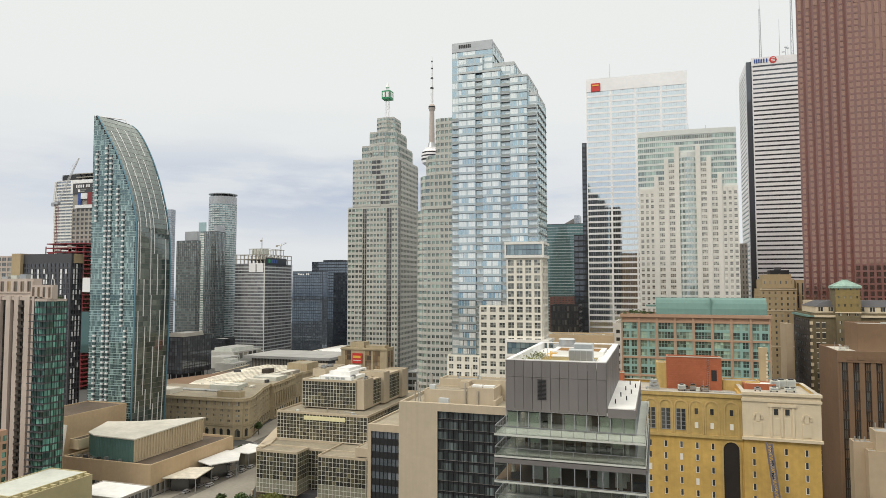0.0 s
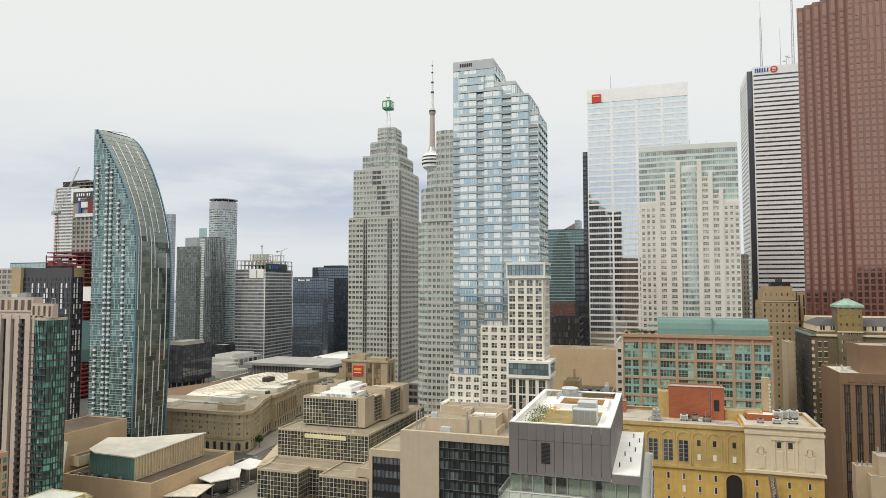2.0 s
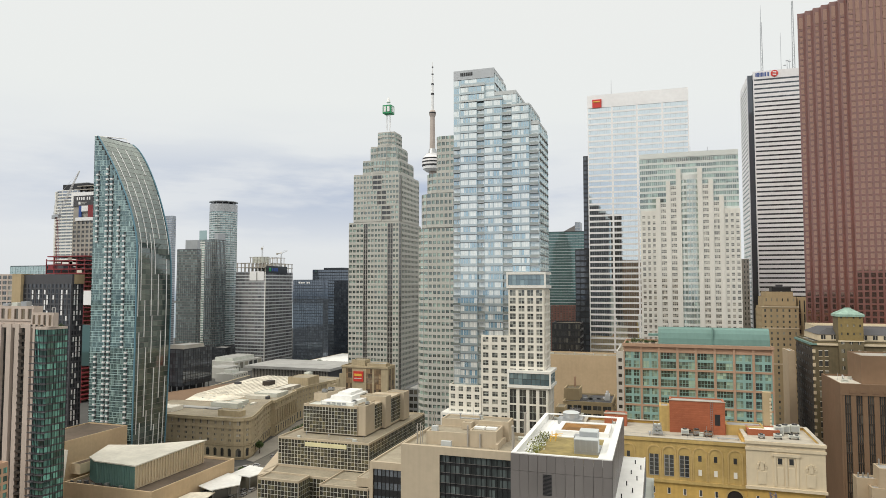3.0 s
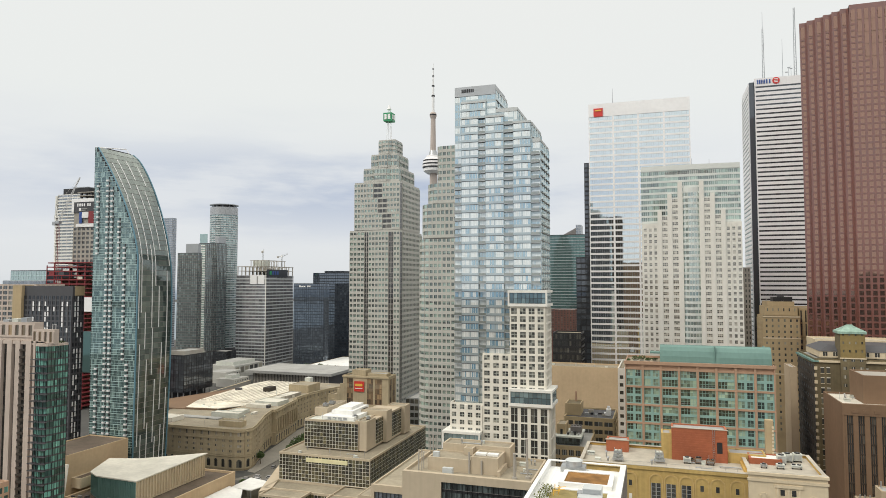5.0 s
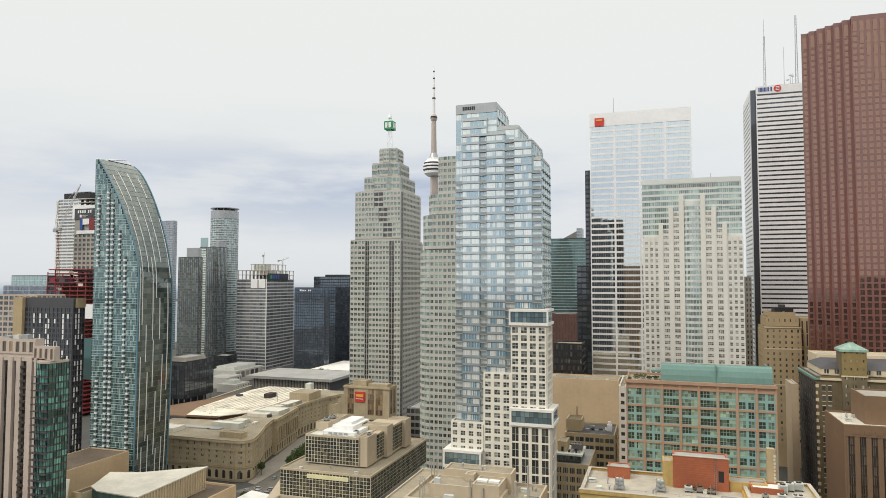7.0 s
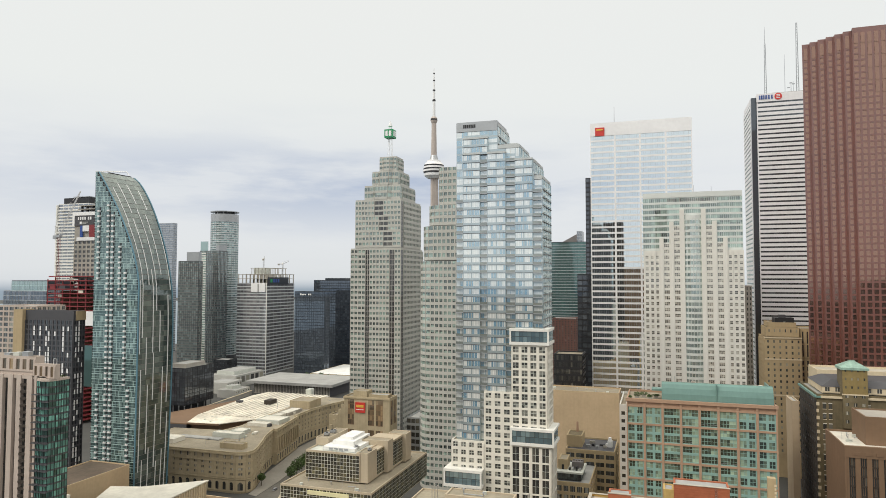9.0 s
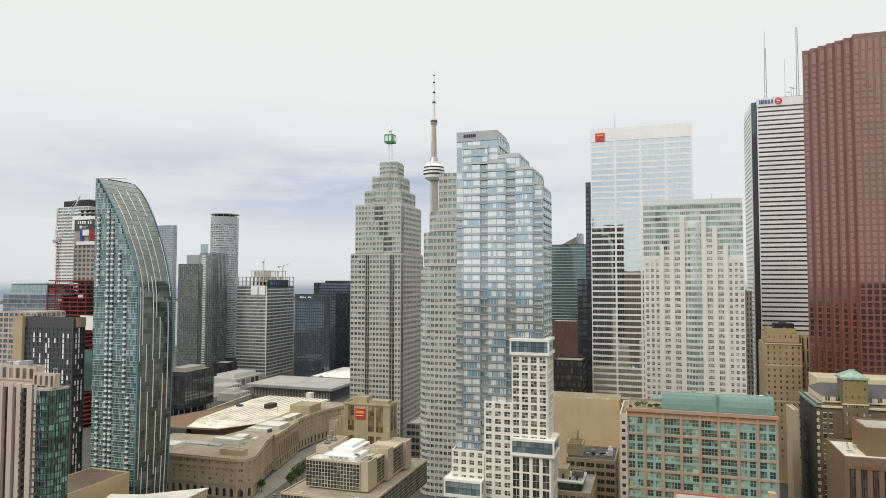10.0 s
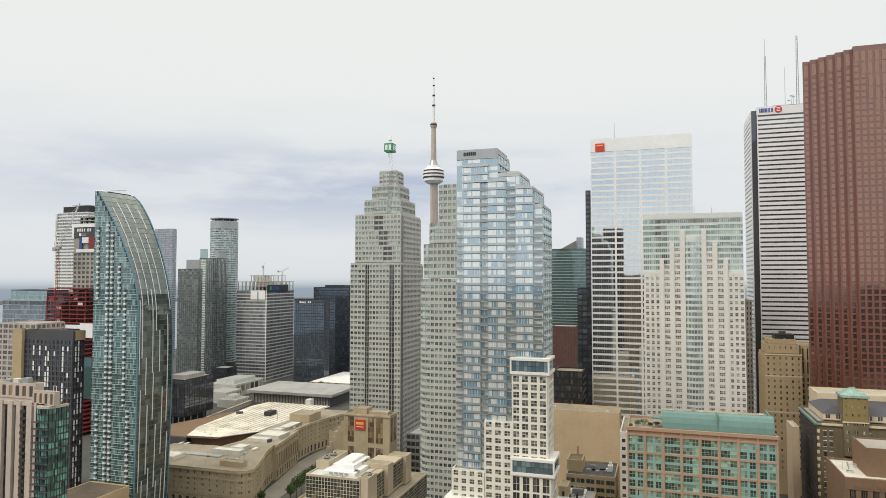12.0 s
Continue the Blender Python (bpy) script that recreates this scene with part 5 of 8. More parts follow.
def blue_tower():
    b = Building("condominium_tower", "tall stepped blue glass condominium tower over a cream stone foot", "tower", panes=150, eye=150)
    FH = 3.32
    steps = [(-82.6, -64.6, 205.4), (-64.6, -55.4, 196.0), (-55.4, -49.2, 189.3), (-49.2, -46.0, 182.4)]
    for x0, x1, z1 in steps:
        # charcoal stands in for the unlit back glass that the bank tower mirrors
        b.own("wall", "charcoal").box(x0, x1, 267, 289, GROUND, z1 - 1.2)
        b.own("roof", "roofgrey").box(x0 + 0.4, x1 - 0.4, 267.4, 288.6, z1 - 1.2, z1 - 1.1)
        b.own("parapet", "paleframe").ring(x0, x1, 266.8, 289, 0.4, z1 - 1.6, z1)
    b.mass(-82.4, -65.0, 267.4, 286, 204.3, 206.7, "frame")
    b.piece("top_panel", "frame", -82.6, -64.6, 266.7, 266.98, 202.4, 206.4)
    # bays that stand proud, each with its own top; balconies fill the recesses between them
    bays = [(-79.4, -72.0, 62.72, 192.2), (-79.4, -68.7, 192.2, 198.84), (-68.9, -61.1, 62.72, 192.2), (-57.1, -49.8, 62.72, 188.88)]
    for x0, x1, za, zt in bays:
        b.own("bay", "charcoal").box(x0, x1, 265.9, 266.98, za, zt)
        b.own("bay_parapet", "paleframe").box(x0 - 0.1, x1 + 0.1, 265.7, 266.98, zt, zt + 0.9)
        rows = round((zt - za) / FH)
        b.facade((x0, 265.9), (x1, 265.9), za, zt, 3 if x1 - x0 > 9 else 2, rows, 0.5, 1.1, 0.1, "g_spandrel", "g_scott", 2, frame="white")
        for k in range(rows + 1):
            z = za + k * FH
            # charcoal strips draw the slab edges together with the shadow line at each floor
            b.piece("floor_edge", "charcoal", x0 - 0.03, x1 + 0.05, 265.66, 265.79, z - 0.09, z + 0.09)
        b.facade((x1, 265.9), (x1, 266.95), za, zt, 1, rows, 0.12, 1.2, 0.06, "g_spandrel", "g_scott")
    # the back wall above and between the bays
    for x0, x1, za, zt in ((-82.6, -79.4, 62.72, 202.2), (-79.4, -68.7, 199.8, 202.3), (-72.0, -68.9, 62.72, 192.2), (-68.7, -64.6, 193.3, 202.3), (-64.6, -61.1, 193.2, 194.3),
                           (-61.1, -57.1, 62.72, 194.3), (-57.1, -55.4, 189.9, 194.3), (-49.8, -49.2, 180.6, 187.6), (-49.8, -46.0, 62.72, 180.6)):
        rows = max(1, round((zt - za) / FH))
        b.facade((x0, 267), (x1, 267), za, zt, max(1, round((x1 - x0) / 3.2)), rows, 0.3, 1.0, 0.08, "g_spandrel", "g_scott", 1, frame="white")
    data = {}
    for x0, x1, top_floor in ((-82.6, -79.4, 34), (-72.0, -68.9, 39), (-61.1, -57.1, 39), (-49.8, -46.2, 35)):
        w = round(x1 - x0, 2)
        if w not in data:
            m, f = Mesh(), Mesh()
            m.box(0.02, w - 0.02, -1.25, 0, -0.2, 0.12)
            f.box(0.05, w - 0.05, -1.25, -1.19, 0.12, 1.15)
            data[w] = m.data("balcony_slab", "frame"), f.data("balustrade", "g_clear")
        for k in range(6, top_floor):
            ob = part("balcony_slab", data[w][0], "paleframe", b.top)
            ob.location = (x0, 267, 62.72 + k * FH)
            part("balustrade", data[w][1], "g_clear", ob, "clear glass balcony front")
    # the north face, folded at every floor
    for (x0, x1, z1), zlow in zip(steps, (196.0, 189.3, 182.4, 60)):
        rows = max(1, round((z1 - 2.0 - zlow) / FH))
        if rows:
            b.facade((x1, 267), (x1, 289), zlow + 0.4, z1 - 1.6, 4, rows, 2.0, 1.2, 0.3, "g_spandrel", "g_scott", 1, frame="white")
            for k in range(rows):
                b.piece("floor_edge", "greypanel", x1, x1 + 0.5, 266.8, 289, zlow + 0.3 + k * FH, zlow + 0.55 + k * FH)
        b.piece("plant_room", "paleframe", x0 + 0.6, x1 - 1.6, 271, 286, z1 - 1.1, z1 + 1.2)
    for q in range(7):
        b.piece("louvre", "dark", -79.5 + q * 0.8, -79.0 + q * 0.8, 266.5, 266.69, 204.0, 205.4)
    # the pale stone foot
    stone_foot(b, -58.4, -44.0, 264, 277, GROUND, 113.3, 4, 34, 4, 1.2, 0.85)
    glass_box(b, -58.8, -43.3, 263.2, 277.5, 113.3, 119.8, 9, 8)
    glass_box(b, -58.2, -41.3, 261.5, 276.5, 73.6, 80.4, 9, 8)
    stone_foot(b, -58.4, -42.5, 262.6, 276, GROUND, 73.6, 4, 11, 4, 1.3, 0.6, "g_dark")
    stone_foot(b, -70.0, -58.5, 264.4, 280, GROUND, 94.0, 3, 28)
    stone_foot(b, -83.8, -70.0, 264.0, 280, GROUND, 73.4, 4, 22)
    glass_box(b, -85.8, -70.3, 260.0, 280, 55.2, 62.4, 8, 2)
    b.done()


blue_tower()


# plain unseen towers added to close the east and darken the bank towers' reflections
for x0, x1, h in ((311, 470, 138), (190, 309, 100), (-57.5, -24, 158), (-23, 62, 126), (-92, -58.5, 238)):
    b = Building("office_block", "plain brown block added out of view to darken mirrored windows", "building", panes=0)
    y = -300 if x0 > 100 else -200
    b.mass(x0, x1, y - 30, y, GROUND, h, "darkbrick" if h > 200 or x0 > 100 else "brown", "roofgrey")
    b.done()


# ---- the bank towers ----
b = Building("office_tower", "white banded bank tower with mirrored windows", "tower", panes=110)
b.mass(-47.2, 22.2, 485, 520, GROUND, 253, "stainless", "roofgrey", 1.0)
b.facade((-47.2, 485), (22.2, 485), GROUND, 243.5, 4, 57, 1.3, 1.35, 0.4, "stainless", "g_sky", 9, frame="frame")
b.mesh("crown_band", "stainless").box(-47.2, 22.2, 484.45, 485, 243.5, 253)
top = b.done()
m = Mesh()
m.box(-43.5, -37.0, 483.6, 484.3, 243.5, 249.5)
part("sign", m, "signred", top, "red square bank sign")
m = Mesh()
m.box(-42.6, -38.0, 483.3, 483.6, 247.4, 248.3)
part("sign_mark", m, "signgold", top)
m = Mesh()
m.cone(-31, 500, 253, 268, 0.25, 0.1, 6)
part("aerial", m, "steel", top)

b = Building("hotel_tower", "white stone tower stepping up to a pale green glass crown", "tower", panes=150, eye=150)
FH = 3.16
b.mass(-9.0, 41.6, 380.2, 405, GROUND, 183.5, "white", "roofgrey", 0.8)
crn = [(-9.0 + 50.6 * q / 16, 380.1 - 1.3 * math.sin(math.pi * q / 16)) for q in range(17)]
ring = crn + [(41.6, 384), (-9.0, 384)]
b.mesh("crown_wall", "mint").prism(ring, 150, 184.4)
b.mesh("crown_fascia", "mint").prism([(x, y - (0.25 if y < 383 else 0)) for x, y in ring], 184.4, 187.2)
for q, (p, w) in enumerate(zip(crn, crn[1:])):
    b.facade(p, w, 155.6, 155.6 + 9 * FH, 1, 9, 0.16, 1.15, 0.22, "mint", "g_td", 2, frame="paleframe")
    if 4 <= q <= 11:
        b.facade(p, w, 180.6, 183.9, 3, 1, 0.22, 0.3, 0.24, "mint", "g_mid", 1, frame="paleframe")
C = 16.7
for s in (-1, 1):
    for lo, hi, zt in ((4.2, 6.6, 178.0), (9.7, 12.0, 171.2), (15.0, 17.2, 162.5)):
        a, c = sorted((C + s * lo, C + s * hi))
        b.piece("pier", "ivory", a, c, 377.9, 381, GROUND, zt)
    for lo, hi, zt in ((6.6, 9.7, 170.2), (12.0, 15.0, 162.2)):
        a, c = sorted((C + s * lo, C + s * hi))
        rows = int((zt - 20) / FH)
        b.piece("wall", "ivory", a, c, 378.6, 381, GROUND, 20 + rows * FH + 0.3)
        b.facade((a, 378.6), (c, 378.6), 20, 20 + rows * FH, 1, rows, 0.35, 1.4, 0.3, "ivory", "g_pale", 2, 1, frame="cream")
    a, c = sorted((C + s * 17.2, C + s * 25.1))
    b.piece("wall", "ivory", a, c, 378.6, 381, GROUND, 155.4)
    b.facade((a, 378.6), (c, 378.6), 20, 20 + 42 * FH, 3, 42, 1.1, 1.4, 0.3, "ivory", "g_pale", 0, 1, frame="cream")
    for e in (19.4, 22.1):
        b.piece("rib", "ivory", C + s * e - 0.3, C + s * e + 0.3, 378.0, 378.4, GROUND, 155.0)
bow = [(C - 4.2 + 8.4 * q / 6, 378.9 - 1.6 * math.sin(math.pi * q / 6)) for q in range(7)]
b.mesh("bow", "mint").prism(bow + [(C + 4.2, 381), (C - 4.2, 381)], GROUND, 174.5)
for p, q in zip(bow, bow[1:]):
    b.facade(p, q, 20, 20 + 48 * FH, 1, 48, 0.14, 1.3, 0.2, "mint", "g_okw", 1, frame="frame")
top = b.done()
for q, (x, h) in enumerate(((18, 5), (27, 4))):
    m = Mesh()
    m.cone(x, 388, 183, 187 + h, 0.18, 0.08, 6)
    part("aerial", m, "steel", top)

b = Building("office_tower", "tall white marble bank tower with dark window bands", "tower", panes=60)
b.mass(81.2, 128, 617, 668, GROUND, 299, "marble", "roofgrey", 1.0)
b.mesh("wall", "marble").box(77.0, 81.2, 621.5, 668, GROUND, 297)
b.facade((81.2, 617), (128, 617), 8.6, 292.3, 1, 73, 1.6, 2.5, 0.3, "marble", "g_black", 12, frame="dark")
b.facade((81.2, 621.5), (81.2, 617), GROUND, 298, 1, 72, 0.2, 0.4, 0.1, "dark", "g_black")
# paler glass on the south windows stands in for the glare on that face
b.facade((77.0, 668), (77.0, 621.5), 8.6, 292.3, 1, 73, 0.8, 2.5, 0.4, "marble", "g_okw", 12, frame="frame")
b.mesh("corner_glass", "g_black").box(77.2, 81.2, 619.5, 621.5, GROUND, 297)
b.mesh("top_band", "marble").box(81.0, 128.2, 616.4, 617, 292.3, 299.2)
b.mesh("roof_plant", "concrete").box(95, 128, 628, 655, 298, 302.5)
top = b.done()
for x, y, z0, z1, w in ((90.4, 630, 298, 347, 0.85), (115.6, 630, 302.5, 363, 0.95)):
    lattice_mast(top, x, y, z0, z1, w, "frame", "aerial")
for x, z0, z1, r in ((90.4, 347, 362.5, 0.22), (105.7, 302.5, 336, 0.24), (110.4, 302.5, 310, 0.3), (112.2, 302.5, 312, 0.2)):
    m = Mesh()
    m.cone(x, 630, z0, z1, r, r * 0.5, 6)
    part("aerial", m, "frame", top)
for x, z in ((108.5, 306), (110.4, 310), (112.2, 309)):
    m = Mesh()
    m.box(x - 1.1, x + 1.1, 629.6, 630.2, z, z + 0.8)
    part("antenna_arm", m, "frame", top)
m = Mesh()
for u, w in ((83.2, 0.8), (84.6, 1.2), (86.4, 0.7), (87.6, 0.6), (88.7, 0.7), (90.3, 1.0), (92.6, 1.0)):
    m.box(u, u + w, 616.0, 616.4, 294.4, 297.8)
part("sign_mark", m, "signblue", top, "dark blue bank lettering drawn as bars")
m = Mesh()
disc = [(98.0 + 2.9 * math.cos(2 * math.pi * q / 24), 296.2 + 2.9 * math.sin(2 * math.pi * q / 24)) for q in range(24)]
m.v += [(x, 616.0, z) for x, z in disc] + [(x, 616.4, z) for x, z in disc]
m.f += [tuple(range(24))] + [(q, q + 24, (q + 1) % 24 + 24, (q + 1) % 24) for q in range(24)]
part("sign", m, "signred", top, "round red bank sign")
m = Mesh()
for z in (294.7, 296.0, 297.3):
    m.box(96.6, 99.4, 615.8, 616.0, z, z + 0.55)
part("sign_mark", m, "signwhite", top)

# the red granite tower with its saw-tooth corner
b = Building("office_tower", "red granite office tower with a saw-tooth corner and square bronze windows", "tower", panes=120, eye=160)
tooth = []
x, y = 90.6, 479.0
for q in range(6):
    tooth += [(x, y), (x + 3.95, y)]
    x, y = x + 3.95, y - 3.55
plan = tooth + [(x, y), (165, y), (165, 540), (106, 540)]
ZT = 294.2
b.mesh("wall", "granite").prism(plan, GROUND, ZT)
b.mesh("roof", "roofgrey").prism([(p * 0.999 + 0.2, q + 0.4) for p, q in plan], ZT, ZT + 0.06)
STOREYS, FH = 73, 3.9
for q in range(6):
    p0 = tooth[2 * q]
    b.facade(p0, (p0[0] + 3.95, p0[1]), GROUND, GROUND + STOREYS * FH, 1, STOREYS, 2.0, 1.1, 0.3, "granite", "g_scotia")
b.facade((x, y), (165, y), GROUND, GROUND + STOREYS * FH, 14, STOREYS, 1.25, 1.1, 0.3, "granite", "g_scotia")
b.mesh("parapet", "granite").prism([(x, y - 0.32), (165, y - 0.32), (165, y + 1), (x, y + 1)], GROUND + STOREYS * FH, ZT + 0.6)
# tall panes of the top storeys, stepping down the broad face
for q in range(6):
    x0 = tooth[2 * q][0]
    b.piece("tall_window", "g_scotia", x0 + 0.85, x0 + 3.1, tooth[2 * q][1] - 0.36, tooth[2 * q][1] - 0.28, 283.6, 291.2)
for c in range(6):
    u = x + 0.8 + c * (165 - x) / 14
    for k in range(c + 1 if c < 2 else c + 2):
        b.piece("tall_window", "g_scotia", u, u + 2.2, y - 0.36, y - 0.28, 285.0 - k * 7.8, 291.6 - k * 7.8)
top = b.done()

# the old stone bank building with setbacks
b = Building("stone_tower", "old tan limestone bank building with setbacks", "building", panes=80)
b.mass(68.3, 91, 505, 535, GROUND, 100, "tan", "roof", 0.8)
b.mass(69.6, 90, 507, 533, 100, 106.6, "tan", "roof", 0.8)
b.mass(71.2, 88.5, 509, 531, 106.6, 110, "tan", "roof", 0.8)
b.mass(91, 125, 509, 540, GROUND, 106, "tan", "roof", 0.8)
b.facade((68.3, 505), (91, 505), 20, 98, 6, 20, 2.6, 2.1, 0.35, "tan", "g_mid")
b.facade((69.6, 507), (90, 507), 100.4, 105.4, 6, 1, 2.6, 2.9, 0.3, "tan", "g_mid")
b.facade((91, 509), (114, 509), 20, 84, 8, 16, 1.7, 1.3, 0.5, "tan", "g_dark")
b.facade((91, 509), (114, 509), 86, 104, 8, 2, 1.9, 0.8, 0.7, "tan", "g_dark")
b.facade((68.3, 535), (68.3, 505), 20, 98, 7, 20, 2.8, 2.1, 0.35, "tan", "g_mid")
for z in (99.2, 84.5, 60.0):
    b.piece("string_course", "stone", 68.0, 91.2, 504.4, 505, z, z + 0.8)
b.mesh("roof_plant", "dark").box(76, 88, 513, 526, 109.2, 113)
b.mesh("roof_plant", "charcoal").box(79, 83, 514, 518, 113, 115)
b.done()

# ---- the right-hand blocks ----
b = Building("hotel_building", "weathered buff brick hotel with a copper-roofed turret", "building", panes=120, eye=80)
b.mass(63.7, 130, 326, 362, GROUND, 90, "olive", "roofgrey", 0.8)
b.mass(66.5, 130, 329, 358, 90, 92.8, "stone", "charcoal", 0.3)
m = b.own("hip_roof", "charcoal")
m.v += [(66.2, 328.7, 92.8), (130, 328.7, 92.8), (130, 358.3, 92.8), (66.2, 358.3, 92.8), (71, 334, 95.4), (130, 334, 95.4), (130, 353, 95.4), (71, 353, 95.4)]
m.f += [(0, 1, 5, 4), (1, 2, 6, 5), (2, 3, 7, 6), (3, 0, 4, 7), (4, 5, 6, 7)]
for q in range(15):
    z = 22.0 + q * 4.4
    for x in (66.6, 68.9, 79.6, 83.4, 91.0, 93.3):
        b.cells.append(("g_mid", 1.25, 2.3, x, 325.93, z, 0.0))
        b.piece("window_sill", "stone", x - 0.75, x + 0.75, 325.75, 326, z - 0.22, z)
        b.piece("window_head", "cream", x - 0.72, x + 0.72, 325.85, 326, z + 2.3, z + 2.6)
# the south face is given a much darker brown than the front
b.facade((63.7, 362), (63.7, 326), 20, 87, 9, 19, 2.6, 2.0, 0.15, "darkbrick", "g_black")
b.facade((66.5, 329), (130, 329), 90.3, 92.6, 16, 1, 2.2, 0.5, 0.2, "stone", "g_dark", 1, frame="cream")
b.own("cornice", "copper").box(62.9, 65.2, 325.1, 325.98, 88.4, 89.0)
b.own("cornice", "copper").box(62.7, 63.68, 326, 362, 88.3, 89.2)
b.own("cornice", "stone").box(65.2, 130, 325.2, 325.98, 88.3, 89.2)
b.mesh("turret", "olive").box(73.4, 82.8, 324.5, 333.5, 76, 101.4)
b.facade((73.4, 324.5), (82.8, 324.5), 76, 90.5, 3, 4, 1.8, 2.2, 0.2, "olive", "g_mid", 1, frame="cream")
b.facade((73.4, 324.5), (82.8, 324.5), 90.5, 101.2, 4, 3, 1.7, 2.5, 0.25, "buff", "g_mid")
b.piece("string_course", "stone", 73.1, 83.1, 324.0, 324.5, 90.2, 90.7)
cup = b.mesh("turret_roof", "verdigris")
base = [(72.8, 323.8), (83.4, 323.8), (83.4, 334.1), (72.8, 334.1)]
tip = [(77.0, 328), (79.2, 328), (79.2, 330), (77.0, 330)]
for q in range(4):
    cup.quad((*base[q], 101.9), (*base[(q + 1) % 4], 101.9), (*tip[(q + 1) % 4], 104.4), (*tip[q], 104.4))
cup.box(72.8, 83.4, 323.8, 334.1, 100.9, 101.9)
cup.box(77.0, 79.2, 328, 330, 104.3, 104.7)
for q in range(22):
    b.piece("quoin", "stone", 63.45, 64.3 + 0.3 * (q % 2), 325.55, 326.0, 22 + q * 3.0, 23.4 + q * 3.0)
b.done()
b = Building("party_wall_block", "pale grey blank-walled slab beside the buff hotel", "building", panes=0)
b.mass(55.8, 58.6, 337, 352, GROUND, 84.5, "mudbeige", "roofgrey", 0.5)
b.done()
b = Building("white_block", "low white rooftop block behind the turret", "building", panes=0)
b.mass(74, 113, 376, 396, GROUND, 94.5, "stone", "paleroof", 1.0)
b.done()

b = Building("office_block", "brown precast office block with tall recessed window strips", "building", panes=120, eye=70)
b.mass(64.2, 125, 285, 314, GROUND, 77.5, "brown", "membrane", 0.8)
b.mass(73.0, 120, 291, 310, 76.7, 87.5, "brown", "concrete", 0.6)
b.facade((64.8, 285), (125, 285), 8, 73.2, 16, 18, 1.7, 0.6, 0.7, "brown", "g_dark", 2, frame="brown", swall="darkbrick")
b.mesh("wall_band", "brown").box(64.2, 125, 284.1, 285, 73.25, 77.5)
b.mesh("corner_pier", "brown").box(64.2, 64.8, 284.1, 285, GROUND, 73.2)
for q in range(15):
    b.piece("band_panel", "brown", 67.2 + q * 3.69, 69.4 + q * 3.69, 283.9, 284.1, 74.2, 75.4)
b.done()
b = Building("beige_block", "plain beige block with a rooftop stair house", "building", panes=20)
b.mass(63.2, 110, 262, 267, GROUND, 48.6, "mudbeige", "roofgrey", 0.5)
b.mass(66.6, 110, 258, 262, GROUND, 46.6, "mudbeige", "roofgrey", 0.4)
b.mass(69.2, 82, 259, 266, 46, 53, "mudbeige", "roofgrey", 0.4)
b.mass(66.8, 110, 240, 258, GROUND, 31, "olive", "roofgrey", 0.5)
b.facade((66.8, 258), (66.8, 240), 10, 29.5, 6, 6, 1.2, 1.4, 0.3, "olive", "g_mid")
b.facade((66.8, 240), (110, 240), 10, 29.5, 14, 6, 1.2, 1.4, 0.3, "olive", "g_mid")
for q, x in enumerate((64.2, 65.6, 67.2, 70.5, 73.5)):
    b.mesh("roof_vent", "steel").cone(x, 264, 48.2 if x < 69 else 53, 50.0 if x < 69 else 55, 0.25, 0.25, 8)
b.done()

# ---- the pink and teal block with a copper roof ----
b = Building("apartment_block", "pink brick block with teal window bays under a copper mansard", "building", panes=220, eye=75)
b.mass(-14.6, 42.3, 288, 312, GROUND, 90.2, "pinkbrick", "roof", 1.0)
for q in range(9):
    x = -14.6 + q * 7.1
    b.piece("pier", "pinkbrick", max(-14.6, x - 0.45), min(42.3, x + 0.45), 287.35, 288, GROUND, 89)
for q in range(12):
    b.piece("band", "pinkbrick", -14.6, 42.3, 287.45, 288, 87.6 - q * 7.4 - 0.8, 87.6 - q * 7.4)
for q in range(8):
    x0, x1 = -14.6 + q * 7.1 + 0.45, -14.6 + (q + 1) * 7.1 - 0.45
    if 2 <= q <= 5:
        b.facade((x0, 288), (x1, 288), 87.6 - 11 * 7.4, 86.8, 1, 22, 0.3, 1.0, 0.3, "teal", "g_bay", 4, 1, frame="teal")
    else:
        b.facade((x0, 288), (x1, 288), 87.6 - 11 * 7.4, 86.8, 2, 22, 1.0, 1.0, 0.3, "teal", "g_bay", 1, 1, frame="teal", edge=0.2)
    for k in range(0, 11):
        if 2 <= q <= 5 and (k * 2 + q) % 3 == 0:
            z = 6.2 + k * 7.4
            b.piece("balcony_rail", "frame", x0 + 0.2, x1 - 0.2, 287.5, 287.54, z + 0.95, z + 1.02)
man = b.mesh("mansard", "copper")
zs = [(90.0, 289.0), (92.6, 289.2), (94.8, 289.9), (96.3, 290.9), (97.0, 292.2)]
for (za, ya), (zb, yb) in zip(zs, zs[1:]):
    for xa, xb in ((-0.6, 20.4), (20.6, 41.4)):
        man.quad((xa, ya, za), (xb, ya, za), (xb, yb, zb), (xa, yb, zb))
    man.quad((41.4, 292.3, za), (41.4, 292.3, zb), (41.4, yb, zb), (41.4, ya, za))
    man.quad((-0.6, ya, za), (-0.6, yb, zb), (-0.6, 292.3, zb), (-0.6, 292.3, za))
man.box(-0.6, 41.4, 292.2, 292.5, 90, 97.1)
man.box(41.0, 41.4, 292.5, 311, 90, 96)
man.box(20.4, 20.6, 288.8, 292.3, 90, 97.1)
man.box(-4.6, -0.6, 291, 296, 93.3, 94.0)
b.mesh("roof_deck", "roof").box(-0.4, 41.0, 292.5, 311, 90, 94.5)
for q in range(8):
    b.piece("roof_hatch", "concrete", 2 + q * 4.7, 3.6 + q * 4.7, 295 + (q * 3) % 7, 297 + (q * 3) % 7, 94.5, 95.4 + (q % 3) * 0.5)
rnd = random.Random(21)
